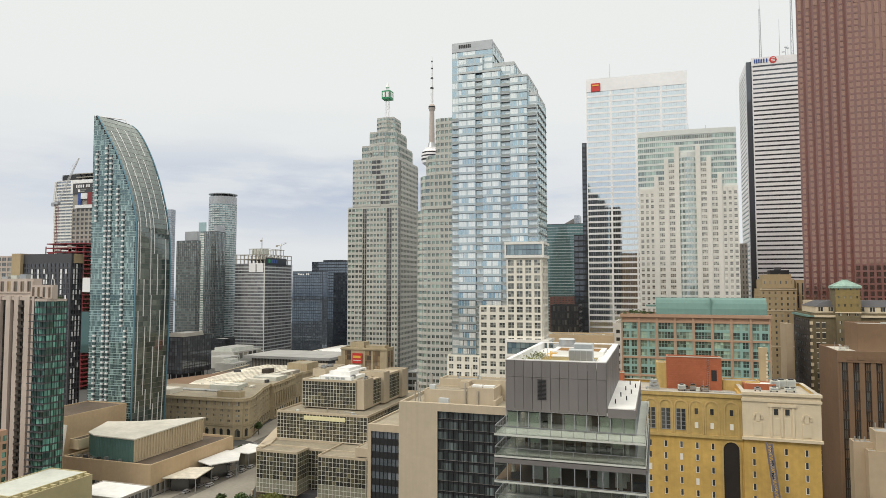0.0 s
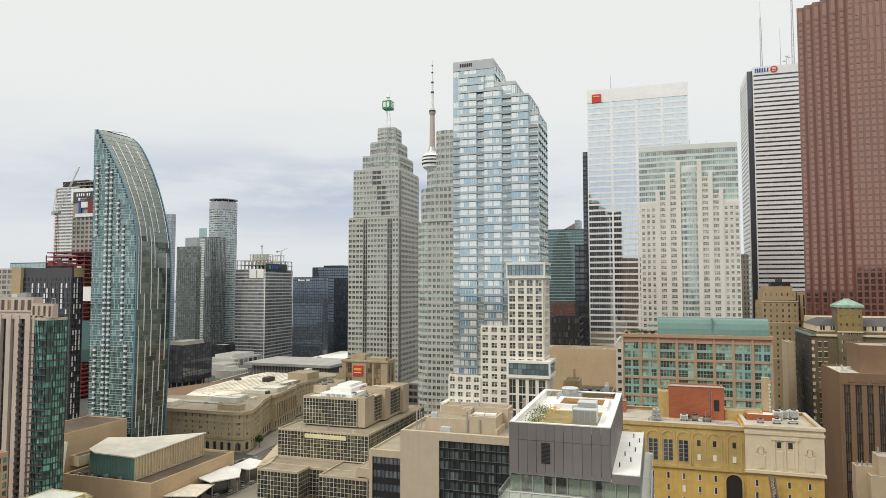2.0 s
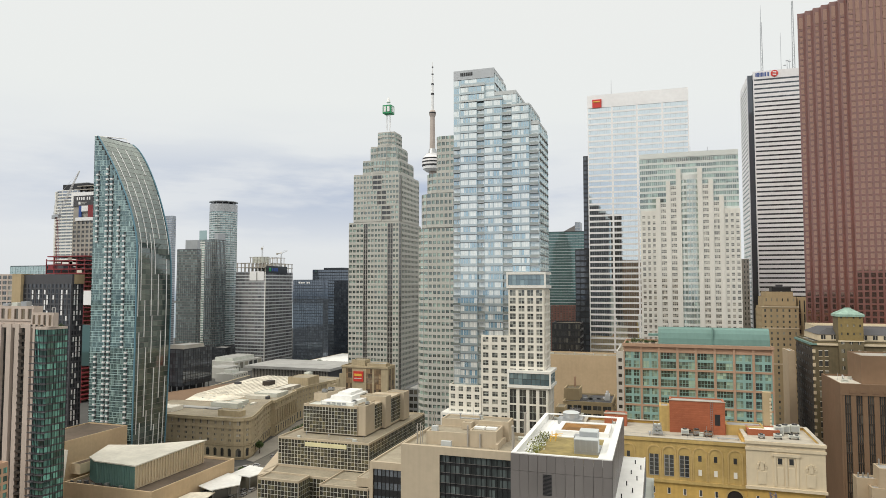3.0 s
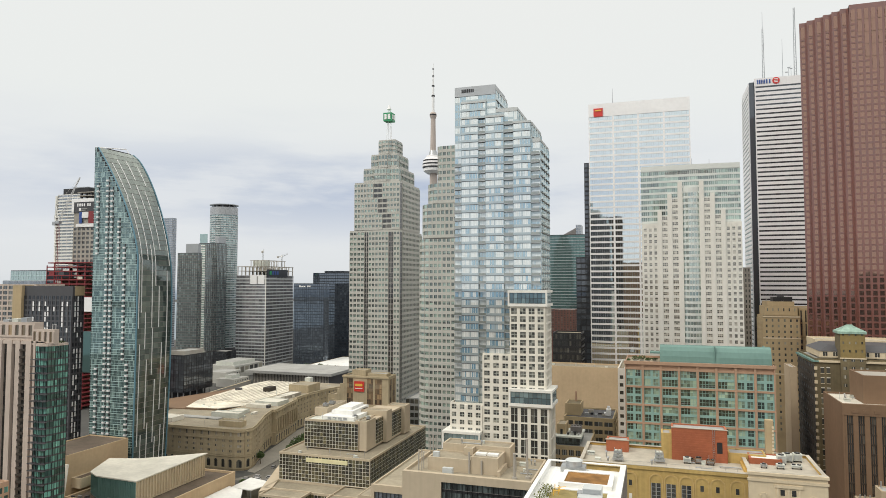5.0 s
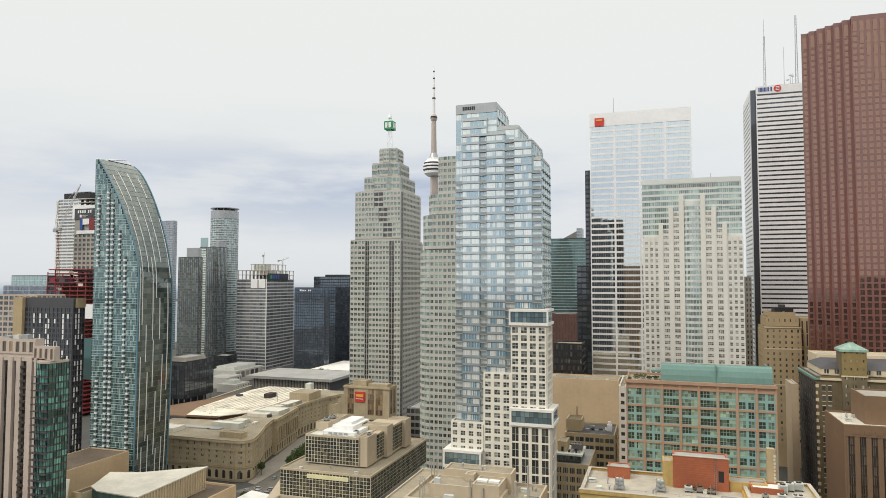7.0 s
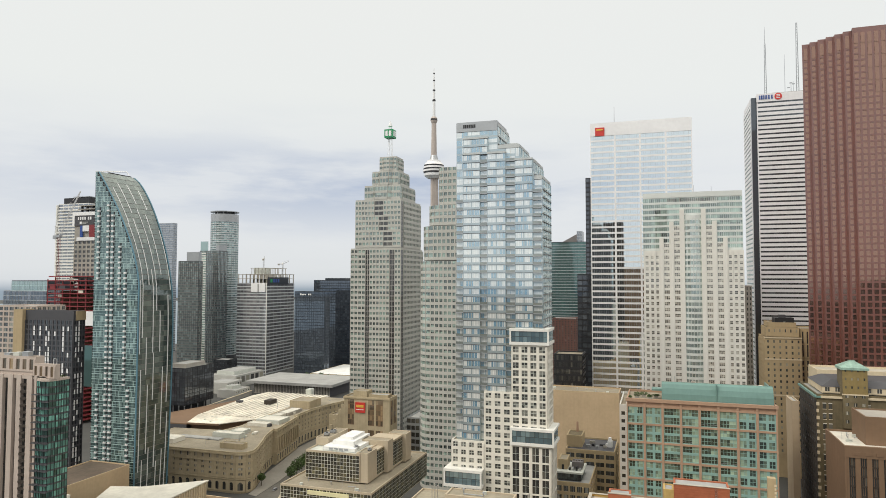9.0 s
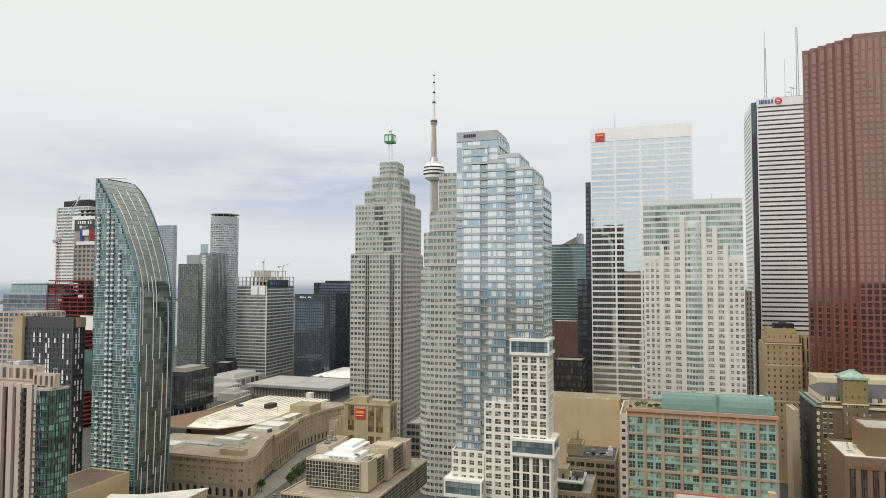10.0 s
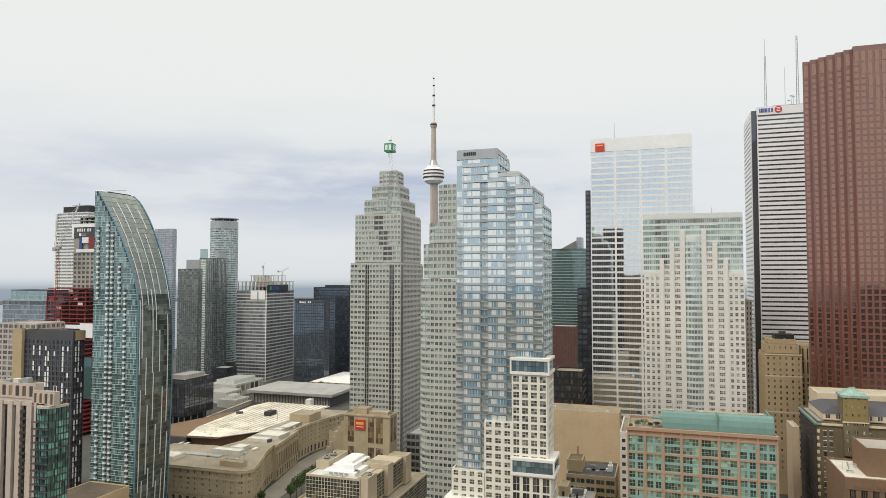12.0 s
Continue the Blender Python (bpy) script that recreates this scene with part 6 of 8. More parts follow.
for q in range(5):
    x, y = -13.2 + q * 2.6, 290 + (q * 3.7) % 8
    b.piece("planter", "concrete", x - 0.8, x + 0.8, y - 0.5, y + 0.5, 89.3, 90.3)
    m = Mesh()
    for r in range(160):
        u = Vector((rnd.gauss(0, 1), rnd.gauss(0, 1), abs(rnd.gauss(0, 1)))).normalized() * rnd.random() ** 0.4
        c = Vector((x + u.x * (0.8 + 0.35 * (q * 2 % 5)), y + u.y * 1.1, 90.3 + u.z * (0.7 + 0.4 * (q * 3 % 4))))
        o = Vector((rnd.gauss(0, 1), rnd.gauss(0, 1), rnd.gauss(0, 1))).normalized() * 0.22
        w = o.orthogonal()
        m.quad(tuple(c - o), tuple(c - w * 0.6), tuple(c + o), tuple(c + w * 0.6))
    part("shrub", m, "leaf", b.top, kind="stuff")
b.mesh("cornice", "pinkbrick").box(-15.0, 42.7, 287.0, 288, 89.0, 90.3)
b.done()
b = Building("cream_block", "cream masonry block with small windows beside the pink one", "building", panes=30, eye=70)
b.mass(-18.0, -14.9, 296, 330, GROUND, 86, "ivory", "roof")
b.facade((-18.0, 296), (-14.9, 296), 30, 83, 1, 16, 1.6, 1.8, 0.3, "ivory", "g_dark")
b.done()
b = Building("blank_tan_block", "tall blank tan masonry wall with a stained face", "building", panes=0)
b.mass(-72, -24.2, 405, 425, GROUND, 72.5, "tanwall", "roof", 0.8)
b.done()
b = Building("brown_lowrise", "small tan office building with a cluttered dark roof", "building", panes=60, eye=50)
b.mass(-44.2, -21.5, 318, 344, GROUND, 59.8, "tan", "charcoal", 0.8)
b.facade((-44.2, 318), (-21.5, 318), 8, 58, 5, 14, 0.8, 1.6, 0.4, "tan", "g_dark", 1)
b.facade((-21.5, 318), (-21.5, 344), 8, 58, 5, 14, 0.8, 1.6, 0.4, "tan", "g_dark", 1)
b.mass(-44.6, -37.2, 325, 337, 59, 64.6, "tan", "olive", 0.5)
b.mesh("chimney", "pinkbrick").cone(-40.5, 335, 64.2, 69.0, 0.6, 0.5, 10)
for q, (x, y, w, d, h) in enumerate(((-35.5, 326, 2.0, 1.6, 1.3), (-33, 329, 1.2, 3.0, 1.0), (-34.5, 333, 2.6, 1.2, 1.5), (-31, 326, 1.4, 1.4, 0.9), (-29.5, 331, 3.0, 0.6, 0.7), (-27.5, 327, 1.6, 1.2, 1.0))):
    b.piece("roof_duct", ("steel", "dark", "concrete")[q % 3], x, x + w, y, y + d, 59.0, 59.0 + h)
un = b.own("cooling_unit", "signwhite")
un.box(-25.6, -23.4, 329, 332, 59.0, 62.0)
un.cone(-24.5, 330.5, 62.0, 63.4, 0.9, 0.7, 12)
un.box(-26.6, -25.6, 329.4, 331, 59.0, 60.4)
b.done()
b = Building("brown_lowrise", "small tan office building with a glazed penthouse", "building", panes=60, eye=40)
b.mass(-44.4, -30.0, 288, 322, GROUND, 53.2, "tan", "roofgrey", 0.5)
b.facade((-44.4, 288), (-30.0, 288), 8, 51.5, 5, 12, 0.8, 1.3, 0.4, "tan", "g_mid", 2)
b.facade((-30.0, 288), (-30.0, 322), 8, 51.5, 9, 12, 0.9, 1.4, 0.4, "tan", "g_mid", 1)
b.mesh("penthouse_wall", "charcoal").box(-44.2, -34.0, 291, 306, 53.0, 56.0)
b.facade((-44.2, 291), (-34.0, 291), 53.1, 55.9, 9, 1, 0.15, 0.2, 0.1, "dark", "g_curtain")
b.facade((-34.0, 291), (-34.0, 306), 53.1, 55.9, 9, 1, 0.15, 0.2, 0.1, "dark", "g_curtain")
b.piece("penthouse_roof", "terrace", -44.6, -33.2, 290.2, 306.8, 56.0, 56.7)
b.mass(-44.2, -40.2, 294, 303, 56.6, 61.0, "tan", "roof", 0.3)
b.piece("stair_door", "dark", -42.6, -41.6, 293.8, 293.99, 56.7, 58.8)
ck = b.own("chiller", "greypanel")
ck.box(-38.6, -33.9, 296.5, 301.5, 57.2, 59.6)
for q in range(4):
    ck.cone(-38.0 + q * 1.2, 299, 59.6, 60.1, 0.5, 0.5, 10)
    ck.box(-38.5 + q * 1.4, -38.3 + q * 1.4, 296.6, 296.8, 56.7, 57.2)
for q in range(4):
    b.piece("roof_duct", "steel" if q % 2 else "dark", -39.6 + q * 1.5, -38.8 + q * 1.5, 293.2, 295.2, 56.7, 57.5 + (q % 3) * 0.4)
b.done()

# ---- the ochre hotel ----
def hotel():
    b = Building("hotel_building", "ochre brick hotel with an arcaded top and a pale stone wing", "building", panes=200, eye=55)
    Y = 187.0
    b.mass(-22.4, 20.4, Y, 211, GROUND, 73.6, "ochre", "paleroof", 0.8)
    b.mass(20.4, 38.0, Y - 0.5, 209, GROUND, 74.6, "ochre", "paleroof", 0.8)
    b.piece("upper_wall", "ochreupper", -22.5, 20.2, Y - 0.2, Y, 63.2, 73.0)
    # pale stone head of the right wing
    b.piece("stone_face", "stone", 20.2, 38.2, Y - 0.9, Y - 0.5, 63.2, 74.8)
    for z, w in ((74.2, 0.5), (72.6, 0.3), (62.9, 0.5)):
        b.piece("stone_band", "stone", 20.1 - w * 0.3, 38.3 + w * 0.3, Y - 0.9 - w, Y - 0.9, z, z + 0.7)
    for x in (26.6, 29.1, 31.7):
        b.piece("stone_pilaster", "stone", x, x + 0.5, Y - 1.15, Y - 0.9, 64.0, 71.4)
    b.piece("stone_lintel", "stone", 26.2, 32.6, Y - 1.3, Y - 0.9, 71.4, 72.1)
    for x in (27.3, 29.9):
        b.piece("stone_panel", "stone", x, x + 1.5, Y - 1.0, Y - 0.9, 64.4, 68.6)
    for x in (22.8, 33.9):
        cp = b.own("carved_panel", "stone")
        cp.box(x, x + 2.0, Y - 1.1, Y - 0.9, 64.2, 67.4)
        for a in range(7):
            u = x + 1.0 + 1.0 * math.cos(math.pi * a / 6)
            cp.box(u - 0.22, u + 0.22, Y - 1.15, Y - 0.9, 68.2 + 1.2 * math.sin(math.pi * a / 6), 68.7 + 1.2 * math.sin(math.pi * a / 6))
        cp.box(x + 0.5, x + 1.5, Y - 1.1, Y - 0.9, 67.7, 69.4)
    # stone cornice and string courses
    tr = b.mesh("cornice", "ochreupper")
    tr.box(-22.8, 20.2, Y - 0.6, Y, 73.0, 73.9)
    tr.box(-22.7, 20.2, Y - 0.6, Y, 62.4, 63.2)
    # arches of the top storeys
    xs = [-20.4, -16.6, -12.7, -8.8, -2.2, 1.6, 5.4, 9.2, 13.0, 17.7]
    for x in xs:
        ar = b.own("arch", "ochretrim")
        for q in range(8):
            a0, a1 = math.pi * q / 8, math.pi * (q + 1) / 8
            p = [(x + 1.5 * math.cos(a), 70.2 + 1.5 * math.sin(a)) for a in (a0, a1)]
            o = [(x + 1.85 * math.cos(a), 70.2 + 1.85 * math.sin(a)) for a in (a0, a1)]
            i = len(ar.v)
            ar.v += [(p[0][0], Y - 0.38, p[0][1]), (o[0][0], Y - 0.38, o[0][1]), (o[1][0], Y - 0.38, o[1][1]), (p[1][0], Y - 0.38, p[1][1])]
            ar.v += [(o[0][0], Y - 0.2, o[0][1]), (o[1][0], Y - 0.2, o[1][1])]
            ar.f += [(i, i + 3, i + 2, i + 1), (i + 1, i + 2, i + 5, i + 4)]
        ar.box(x - 1.85, x - 1.5, Y - 0.38, Y - 0.2, 63.3, 70.2)
        ar.box(x + 1.5, x + 1.85, Y - 0.38, Y - 0.2, 63.3, 70.2)
    def window(x, z, w, h, y, bars=0, pane="g_dark", trim="cream"):
        """A small window with a pale jamb and sill, or a barred one."""
        m = Mesh()
        m.box(x - w / 2 - 0.05, x + w / 2 + 0.05, y - 0.14, y, z - 0.12, z)
        m.box(x - w / 2 - 0.14, x - w / 2, y - 0.1, y, z - 0.12, z + h)
        m.box(x + w / 2, x + w / 2 + 0.05, y - 0.06, y, z, z + h)
        for q in range(1, bars + 1):
            m.box(x - w / 2, x + w / 2, y - 0.1, y, z + h * q / (bars + 1) - 0.05, z + h * q / (bars + 1) + 0.05)
        part("window_frame", m, trim, b.top)
        b.cells.append((pane, w, h, x, y - 0.01, z, 0.0))

    for n, x in enumerate(xs):
        if n in (4, 5, 6):
            for dx in (-0.62, 0.62):
                window(x + dx, 64.2, 0.95, 5.4, Y - 0.2, 4, trim="frame")
        else:
            window(x, 68.4, 0.85, 1.5, Y - 0.2, trim="ochretrim")
            window(x, 64.8, 0.85, 1.5, Y - 0.2, 0, "cream", "ochretrim")
    for x in (28.0, 30.6):
        window(x, 69.4, 1.0, 1.5, Y - 0.9, trim="stone")
    for k in range(15):
        z = 59.5 - k * 3.08
        for x in (-20.7, -16.8, -12.9, -9.0, -2.4, 1.5, 5.4, 9.3, 13.1):
            window(x, z, 0.6, 1.5, Y, 0, "g_dark" if (k * 7 + int(x)) % 6 else "cream")
        for x in (22.8, 27.0, 30.2, 34.8):
            window(x, z, 0.6, 1.5, Y - 0.5)
    # the tall arched slot: a flat panel coloured for the deep shade inside it
    sl = b.mesh("light_well", "wellbrick")
    sl.box(15.6, 19.4, Y - 0.06, Y + 0.5, GROUND, 59.8)
    pts = [(17.5 + 1.9 * math.cos(math.pi * q / 12), 59.8 + 1.9 * math.sin(math.pi * q / 12)) for q in range(13)]
    i = len(sl.v)
    sl.v += [(x, Y - 0.06, z) for x, z in pts]
    sl.f.append(tuple(range(i + 12, i - 1, -1)))
    for q in range(12):
        (xa, za), (xb, zb) = pts[q], pts[q + 1]
        f = 2.35 / 1.9
        oa, ob = (17.5 + (xa - 17.5) * f, 59.8 + (za - 59.8) * f), (17.5 + (xb - 17.5) * f, 59.8 + (zb - 59.8) * f)
        tr.quad((xa, Y - 0.3, za), (xb, Y - 0.3, zb), (ob[0], Y - 0.3, ob[1]), (oa[0], Y - 0.3, oa[1]))
    tr.box(15.15, 15.6, Y - 0.3, Y, GROUND, 59.8)
    tr.box(19.4, 19.85, Y - 0.3, Y, GROUND, 59.8)
    # roof houses
    b.mass(2.1, 16.7, 200, 206.5, 72.6, 81.8, "redbrick", "roofgrey", 0.4)
    b.mass(-0.7, 2.1, 200.5, 206, 72.6, 80.0, "ochreupper", "roofgrey", 0.3)
    b.mass(-16.3, -9.9, 204, 209, 72.6, 76.2, "redbrick", "roofgrey", 0.3)
    b.piece("coping", "paleroof", -16.5, -9.7, 203.8, 204.4, 76.2, 76.45)
    b.mass(16.9, 26.5, 201, 207, 72.6, 75.6, "ochreupper", "roofgrey", 0.3)
    b.mass(22.0, 30.0, 198, 204, 73.6, 75.4, "redbrick", "whitepaint", 0.3)
    b.piece("chimney", "tan", 26.9, 28.9, 204, 206.0, 73, 84.6)
    for q in range(10):
        b.piece("chimney_stone", "stone", 28.5, 28.95 + 0.12 * (q % 2), 203.9, 204.0, 73.4 + q, 74.0 + q)
    # grey copings round the roofs, brick courses and a ladder on the red house
    b.piece("coping", "paleroof", -22.6, 20.3, Y - 0.62, Y + 0.85, 73.92, 74.04)
    b.piece("coping", "paleroof", -22.5, -21.5, Y + 0.9, 211.1, 73.62, 73.76)
    b.piece("coping", "paleroof", -21.5, 20.4, 210.1, 211.1, 73.62, 73.76)
    b.piece("coping", "paleroof", 20.3, 37.4, 208.1, 209.1, 74.62, 74.76)
    b.piece("coping", "paleroof", 20.3, 21.3, Y + 0.4, 208, 74.62, 74.76)
    b.piece("coping", "paleroof", 20.0, 38.4, Y - 1.0, Y + 0.4, 74.82, 74.94)
    b.piece("coping", "paleroof", 37.4, 38.4, Y + 0.4, 209, 74.62, 74.74)
    for q in range(12):
        b.piece("brick_course", "redbrick", 2.1, 16.7, 199.94, 200.0, 73.4 + q * 0.65, 73.85 + q * 0.65)
    for u in (12.9, 13.4):
        b.piece("ladder_rail", "steel", u, u + 0.06, 199.8, 199.88, 72.8, 82.0)
    for q in range(14):
        b.piece("rung", "steel", 12.95, 13.4, 199.82, 199.86, 73.2 + q * 0.6, 73.26 + q * 0.6)
    b.piece("coping", "paleroof", 1.9, 16.9, 199.8, 200.4, 81.8, 81.98)
    b.piece("door", "cream", 22.6, 23.5, 200.9, 201.0, 72.8, 75.0)
    for q in range(12):
        b.piece("rail_post", "steel", -14 + q * 2.9, -13.94 + q * 2.9, Y + 1.2, Y + 1.26, 72.8, 73.9 + 0.6)
    b.piece("rail", "steel", -14, 18, Y + 1.2, Y + 1.26, 74.46, 74.52)
    b.mesh("vent_door", "dark").box(14.0, 15.4, 199.9, 200, 75.4, 78.4)
    b.done()


hotel()


def roof_unit(x, y, z, w, d, h, label="galvanised rooftop cooling unit on a flat roof", mat="steel"):
    t = thing("rooftop_unit", label, "air handler", "rooftop units", at=(x, y, z))
    m = Mesh()
    m.box(x - w / 2, x + w / 2, y - d / 2, y + d / 2, z + 0.4, z + h)
    part("casing", m, mat, t)
    for sx in (-1, 1):
        m = Mesh()
        m.box(x + sx * w * 0.38 - 0.1, x + sx * w * 0.38 + 0.1, y - d / 2, y + d / 2, z, z + 0.4)
        part("support", m, "dark", t)
    k = max(1, round(w / max(d, 0.5)))
    for q in range(k):
        m, f = Mesh(), Mesh()
        u, rr = x - w / 2 + w * (q + 0.5) / k, min(w / k, d) * 0.36
        m.cone(u, y, z + h, z + h + 0.25, rr, rr, 14)
        fan = part("fan_housing", m, "steel" if mat == "paleframe" else "dark", t)
        f.box(u - rr * 0.85, u + rr * 0.85, y - 0.06, y + 0.06, z + h + 0.26, z + h + 0.3)
        f.box(u - 0.06, u + 0.06, y - rr * 0.85, y + rr * 0.85, z + h + 0.26, z + h + 0.3)
        part("fan_guard", f, "steel", fan)
    for q in range(5):
        m = Mesh()
        m.box(x - w * 0.42, x + w * 0.42, y - d / 2 - 0.06, y - d / 2, z + 0.6 + (h - 0.8) * q / 5, z + 0.6 + (h - 0.8) * (q + 0.5) / 5)
        part("louvre", m, "frame", t)


for x, y, z, w, d, h in ((6, 197, 72.9, 2.0, 1.6, 1.6), (9, 197.5, 72.9, 1.8, 1.8, 1.6), (12, 197, 72.9, 2.2, 1.4, 1.3), 
                         (32, 203, 73.9, 2.4, 2, 2.2), (34.6, 204, 73.9, 2.2, 2, 2.2), (29, 195, 73.9, 2, 1.5, 1.2), (33, 196, 73.9, 2.6, 1.4, 1.0), (25, 194.5, 73.9, 1.6, 1.2, 1.0), (30, 200, 73.9, 2.2, 2, 2.4), (8, 198.5, 72.9, 3.0, 1.2, 0.9)):
    roof_unit(x, y, z, w, d, h, *(("pale painted rooftop unit on a flat roof", "terrace") if x > 27 or x == 6 else ("rusty brown rooftop unit on a flat roof", "brown") if x in (9, 12, 8) else ()))


def stacked_cooler(x, y, z):
    """An open steel frame that carries three tiers of pale fan coils."""
    t = thing("stacked_cooler", "weathered open steel frame carrying tiers of pale coolers", "air handler", "stacked coolers", at=(x, y, z))
    for sx in (-1.3, 1.3):
        for sy in (-1.0, 1.0):
            m = Mesh()
            m.rod((x + sx, y + sy, z), (x + sx * 0.75, y + sy * 0.75, z + 3.4), 0.07, 6)
            part("post", m, "steel", t)
    for q, (w, h) in enumerate(((1.5, 0.75), (1.2, 1.65), (0.95, 2.55))):
        m = Mesh()
        m.box(x - w, x + w, y - w * 0.75, y + w * 0.75, z + h, z + h + 0.12)
        tray = part("tray", m, "steel", t)
        for sx in (-0.5, 0.5):
            m = Mesh()
            m.cone(x + sx * w, y, z + h + 0.12, z + h + 0.55, 0.42 * w, 0.42 * w, 12)
            part("cooler", m, "terrace", tray)
        m = Mesh()
        m.box(x - w, x + w, y - w * 0.78, y - w * 0.75, z + h - 0.2, z + h + 0.3)
        part("rail", m, "frame", tray)


stacked_cooler(-12.3, 193.5, 72.9)
stacked_cooler(-1.3, 195.0, 72.9)


def lattice_boom(a, c, w):
    """A leaning square lattice boom with its chords and lacing."""
    t = thing("crane_boom", "grey purple lattice crane boom leaning before the ochre hotel", "crane", at=(c[0], c[1], GROUND))
    a, c = Vector(a), Vector(c)
    d = (c - a).normalized()
    s = Vector((1, 0, 0))
    k = d.cross(s).normalized()
    L = (c - a).length
    corners = [s * x * w + k * y * w for x, y in ((-1, -1), (1, -1), (1, 1), (-1, 1))]
    for o in corners:
        m = Mesh()
        m.rod(tuple(a + o), tuple(c + o), 0.14)
        part("chord", m, "boom", t)
    n = int(L / (1.5 * w))
    m = Mesh()
    for q in range(n):
        p, r = a + d * L * q / n, a + d * L * (q + 1) / n
        for f in range(4):
            o, e = corners[f], corners[(f + 1) % 4]
            if q % 2:
                o, e = e, o
            m.rod(tuple(p + o), tuple(r + e), 0.09)
    part("lacing", m, "boom", t)


lattice_boom((25.9, 184.0, 62.8), (32.2, 181.0, GROUND), 0.62)


# ---- the terraced condominium in front ----
def front_condominium():
    b = Building("terraced_condominium", "grey panelled condominium with glass storeys and projecting white terraces", "building", panes=200, eye=80)
    X0, X1, Y0, Y1 = -19.5, -6.4, 87.4, 116.0
    ZR = 92.1
    b.mesh("wall", "charcoal").box(X0 + 0.2, X1 - 0.2, Y0 + 0.2, Y1 - 0.2, 85.2, ZR - 1.2)
    b.mesh("roof", "roofyellow").box(X0 + 0.3, X1 - 0.3, Y0 + 0.3, Y1 - 0.3, ZR - 1.2, ZR - 1.1)

    def clad(p0, p1, z0, z1, cuts, w):
        L = math.hypot(p1[0] - p0[0], p1[1] - p0[1])
        r = ((p1[0] - p0[0]) / L, (p1[1] - p0[1]) / L)
        n = (r[1], -r[0])
        k = round(L / w)
        for q in range(k):
            for a, c in zip(cuts, cuts[1:]):
                m = Mesh()
                m.obox(p0, r, q * L / k + 0.02, (q + 1) * L / k - 0.02, -0.2, 0.06 + 0.02 * ((q * 7) % 3), a + 0.02, c - 0.02, n)
                part("panel", m, "greypanel", b.top)

    cuts = [85.4, 89.9, ZR]
    clad((X0, Y0), (X1, Y0), 0, 0, cuts, 1.15)
    clad((X1, Y0), (X1, Y1), 0, 0, cuts, 1.6)
    clad((X0, Y1), (X0, Y0), 0, 0, [85.2, ZR], 3.0)
    cap = b.mesh("coping", "whitepaint")
    for a, c, d, e in ((X0, X1, Y0, Y0 + 0.45), (X0, X1, Y1 - 0.6, Y1), (X0, X0 + 0.6, Y0 + 0.45, Y1 - 0.6), (X1 - 0.9, X1, Y0 + 0.45, Y1 - 0.6)):
        cap.box(a, c, d, e, ZR - 0.05, ZR + 0.1)
    pw = b.mesh("parapet", "whitepaint")
    pw.box(X0 + 0.25, X0 + 0.55, Y0 + 0.3, Y1, ZR - 1.1, ZR - 0.05)
    pw.box(X1 - 0.85, X1 - 0.3, Y0 + 0.3, Y1, ZR - 1.1, ZR - 0.05)
    lv = b.mesh("louvre", "dark")
    for q in range(16):
        lv.box(X0 + 4.25, X0 + 5.4, Y0 - 0.14, Y0 - 0.05, 87.0 + q * 0.17, 87.1 + q * 0.17)
    b.own("roof_border", "whitepaint").ring(X0 + 0.55, X1 - 0.85, Y0 + 0.3, Y1 - 0.6, 1.3, ZR - 1.1, ZR - 0.95)
    b.own("roof_border", "whitepaint").box(X0 + 1.85, X1 - 2.15, 103.4, Y1 - 1.9, ZR - 1.1, ZR - 0.98)
    # lower white roof at the side
    b.mesh("side_wall", "greypanel").box(X1 + 0.1, -2.8, Y0 - 0.12, 113.5, 85.2, 86.3)
    b.mesh("side_roof", "whitepaint").box(X1 + 0.1, -3.1, Y0 + 0.15, 113.3, 86.3, 86.4)
    b.mesh("coping", "whitepaint").box(-3.1, -2.9, Y0, 113.5, 86.3, 86.5)
    for q in range(7):
        b.mesh("roof_vent", "dark").box(-5.6 + (q * 1.3) % 2.2, -5.45 + (q * 1.3) % 2.2, 91 + q * 3, 91.15 + q * 3, 86.4, 87.0)
    # storeys of glass with terraces
    b.mesh("core", "concrete").box(X0 + 3.0, -4.8, Y0 + 4.0, Y1, GROUND, 85.4)
    yo, xl, xr = 83.4, -20.2, -1.6
    for k, (z, zt, ya, xa, xb, box) in enumerate(((83.1, 85.4, Y0, X0, -2.9, 0), (80.4, 82.75, Y0, X0, -2.9, 0), (77.2, 79.5, yo, xl, xr, 1), (74.5, 76.85, Y0, X0, -2.9, 0), (71.6, 74.15, Y0, X0, -2.9, 0))):
        # rooms behind the glass: floor, back wall, ceiling
        b.piece("floor_deck", "brown" if box else "concrete", xa + 0.1, xb - 0.1, ya + 0.1, Y1 - 2, z, z + 0.06)
        b.piece("ceiling_deck", "greypanel" if box else "whitepaint", xa, xb, ya, Y1 - 2, zt - 0.02, zt + 0.33 if not box else 80.05)
        for q in range(9):
            if (q * 5 + k * 3) % 4 < 2:
                u = xa + 0.4 + q * (xb - xa) / 9
                b.piece("interior_wall", ("whitepaint", "cream", "brown", "greypanel")[(q + k) % 4], u, u + 1.4, ya + 0.9 + (q % 3) * 0.5, ya + 1.0 + (q % 3) * 0.5, z + 0.06, zt - 0.05)
        b.facade((xa, ya + 0.12), (xb, ya + 0.12), z + 0.06, zt, 11, 1, 0.1, 0.06, 0.12, "frame", "g_room", 0)
        b.facade((xb, ya + 0.12), (xb, Y1 - 3), z + 0.06, zt, 14, 1, 0.1, 0.06, 0.12, "frame", "g_room", 0)
        b.piece("terrace_slab", "terrace", xl, xr, yo, ya + (0.1 if not box else 2), z - 0.22, z)
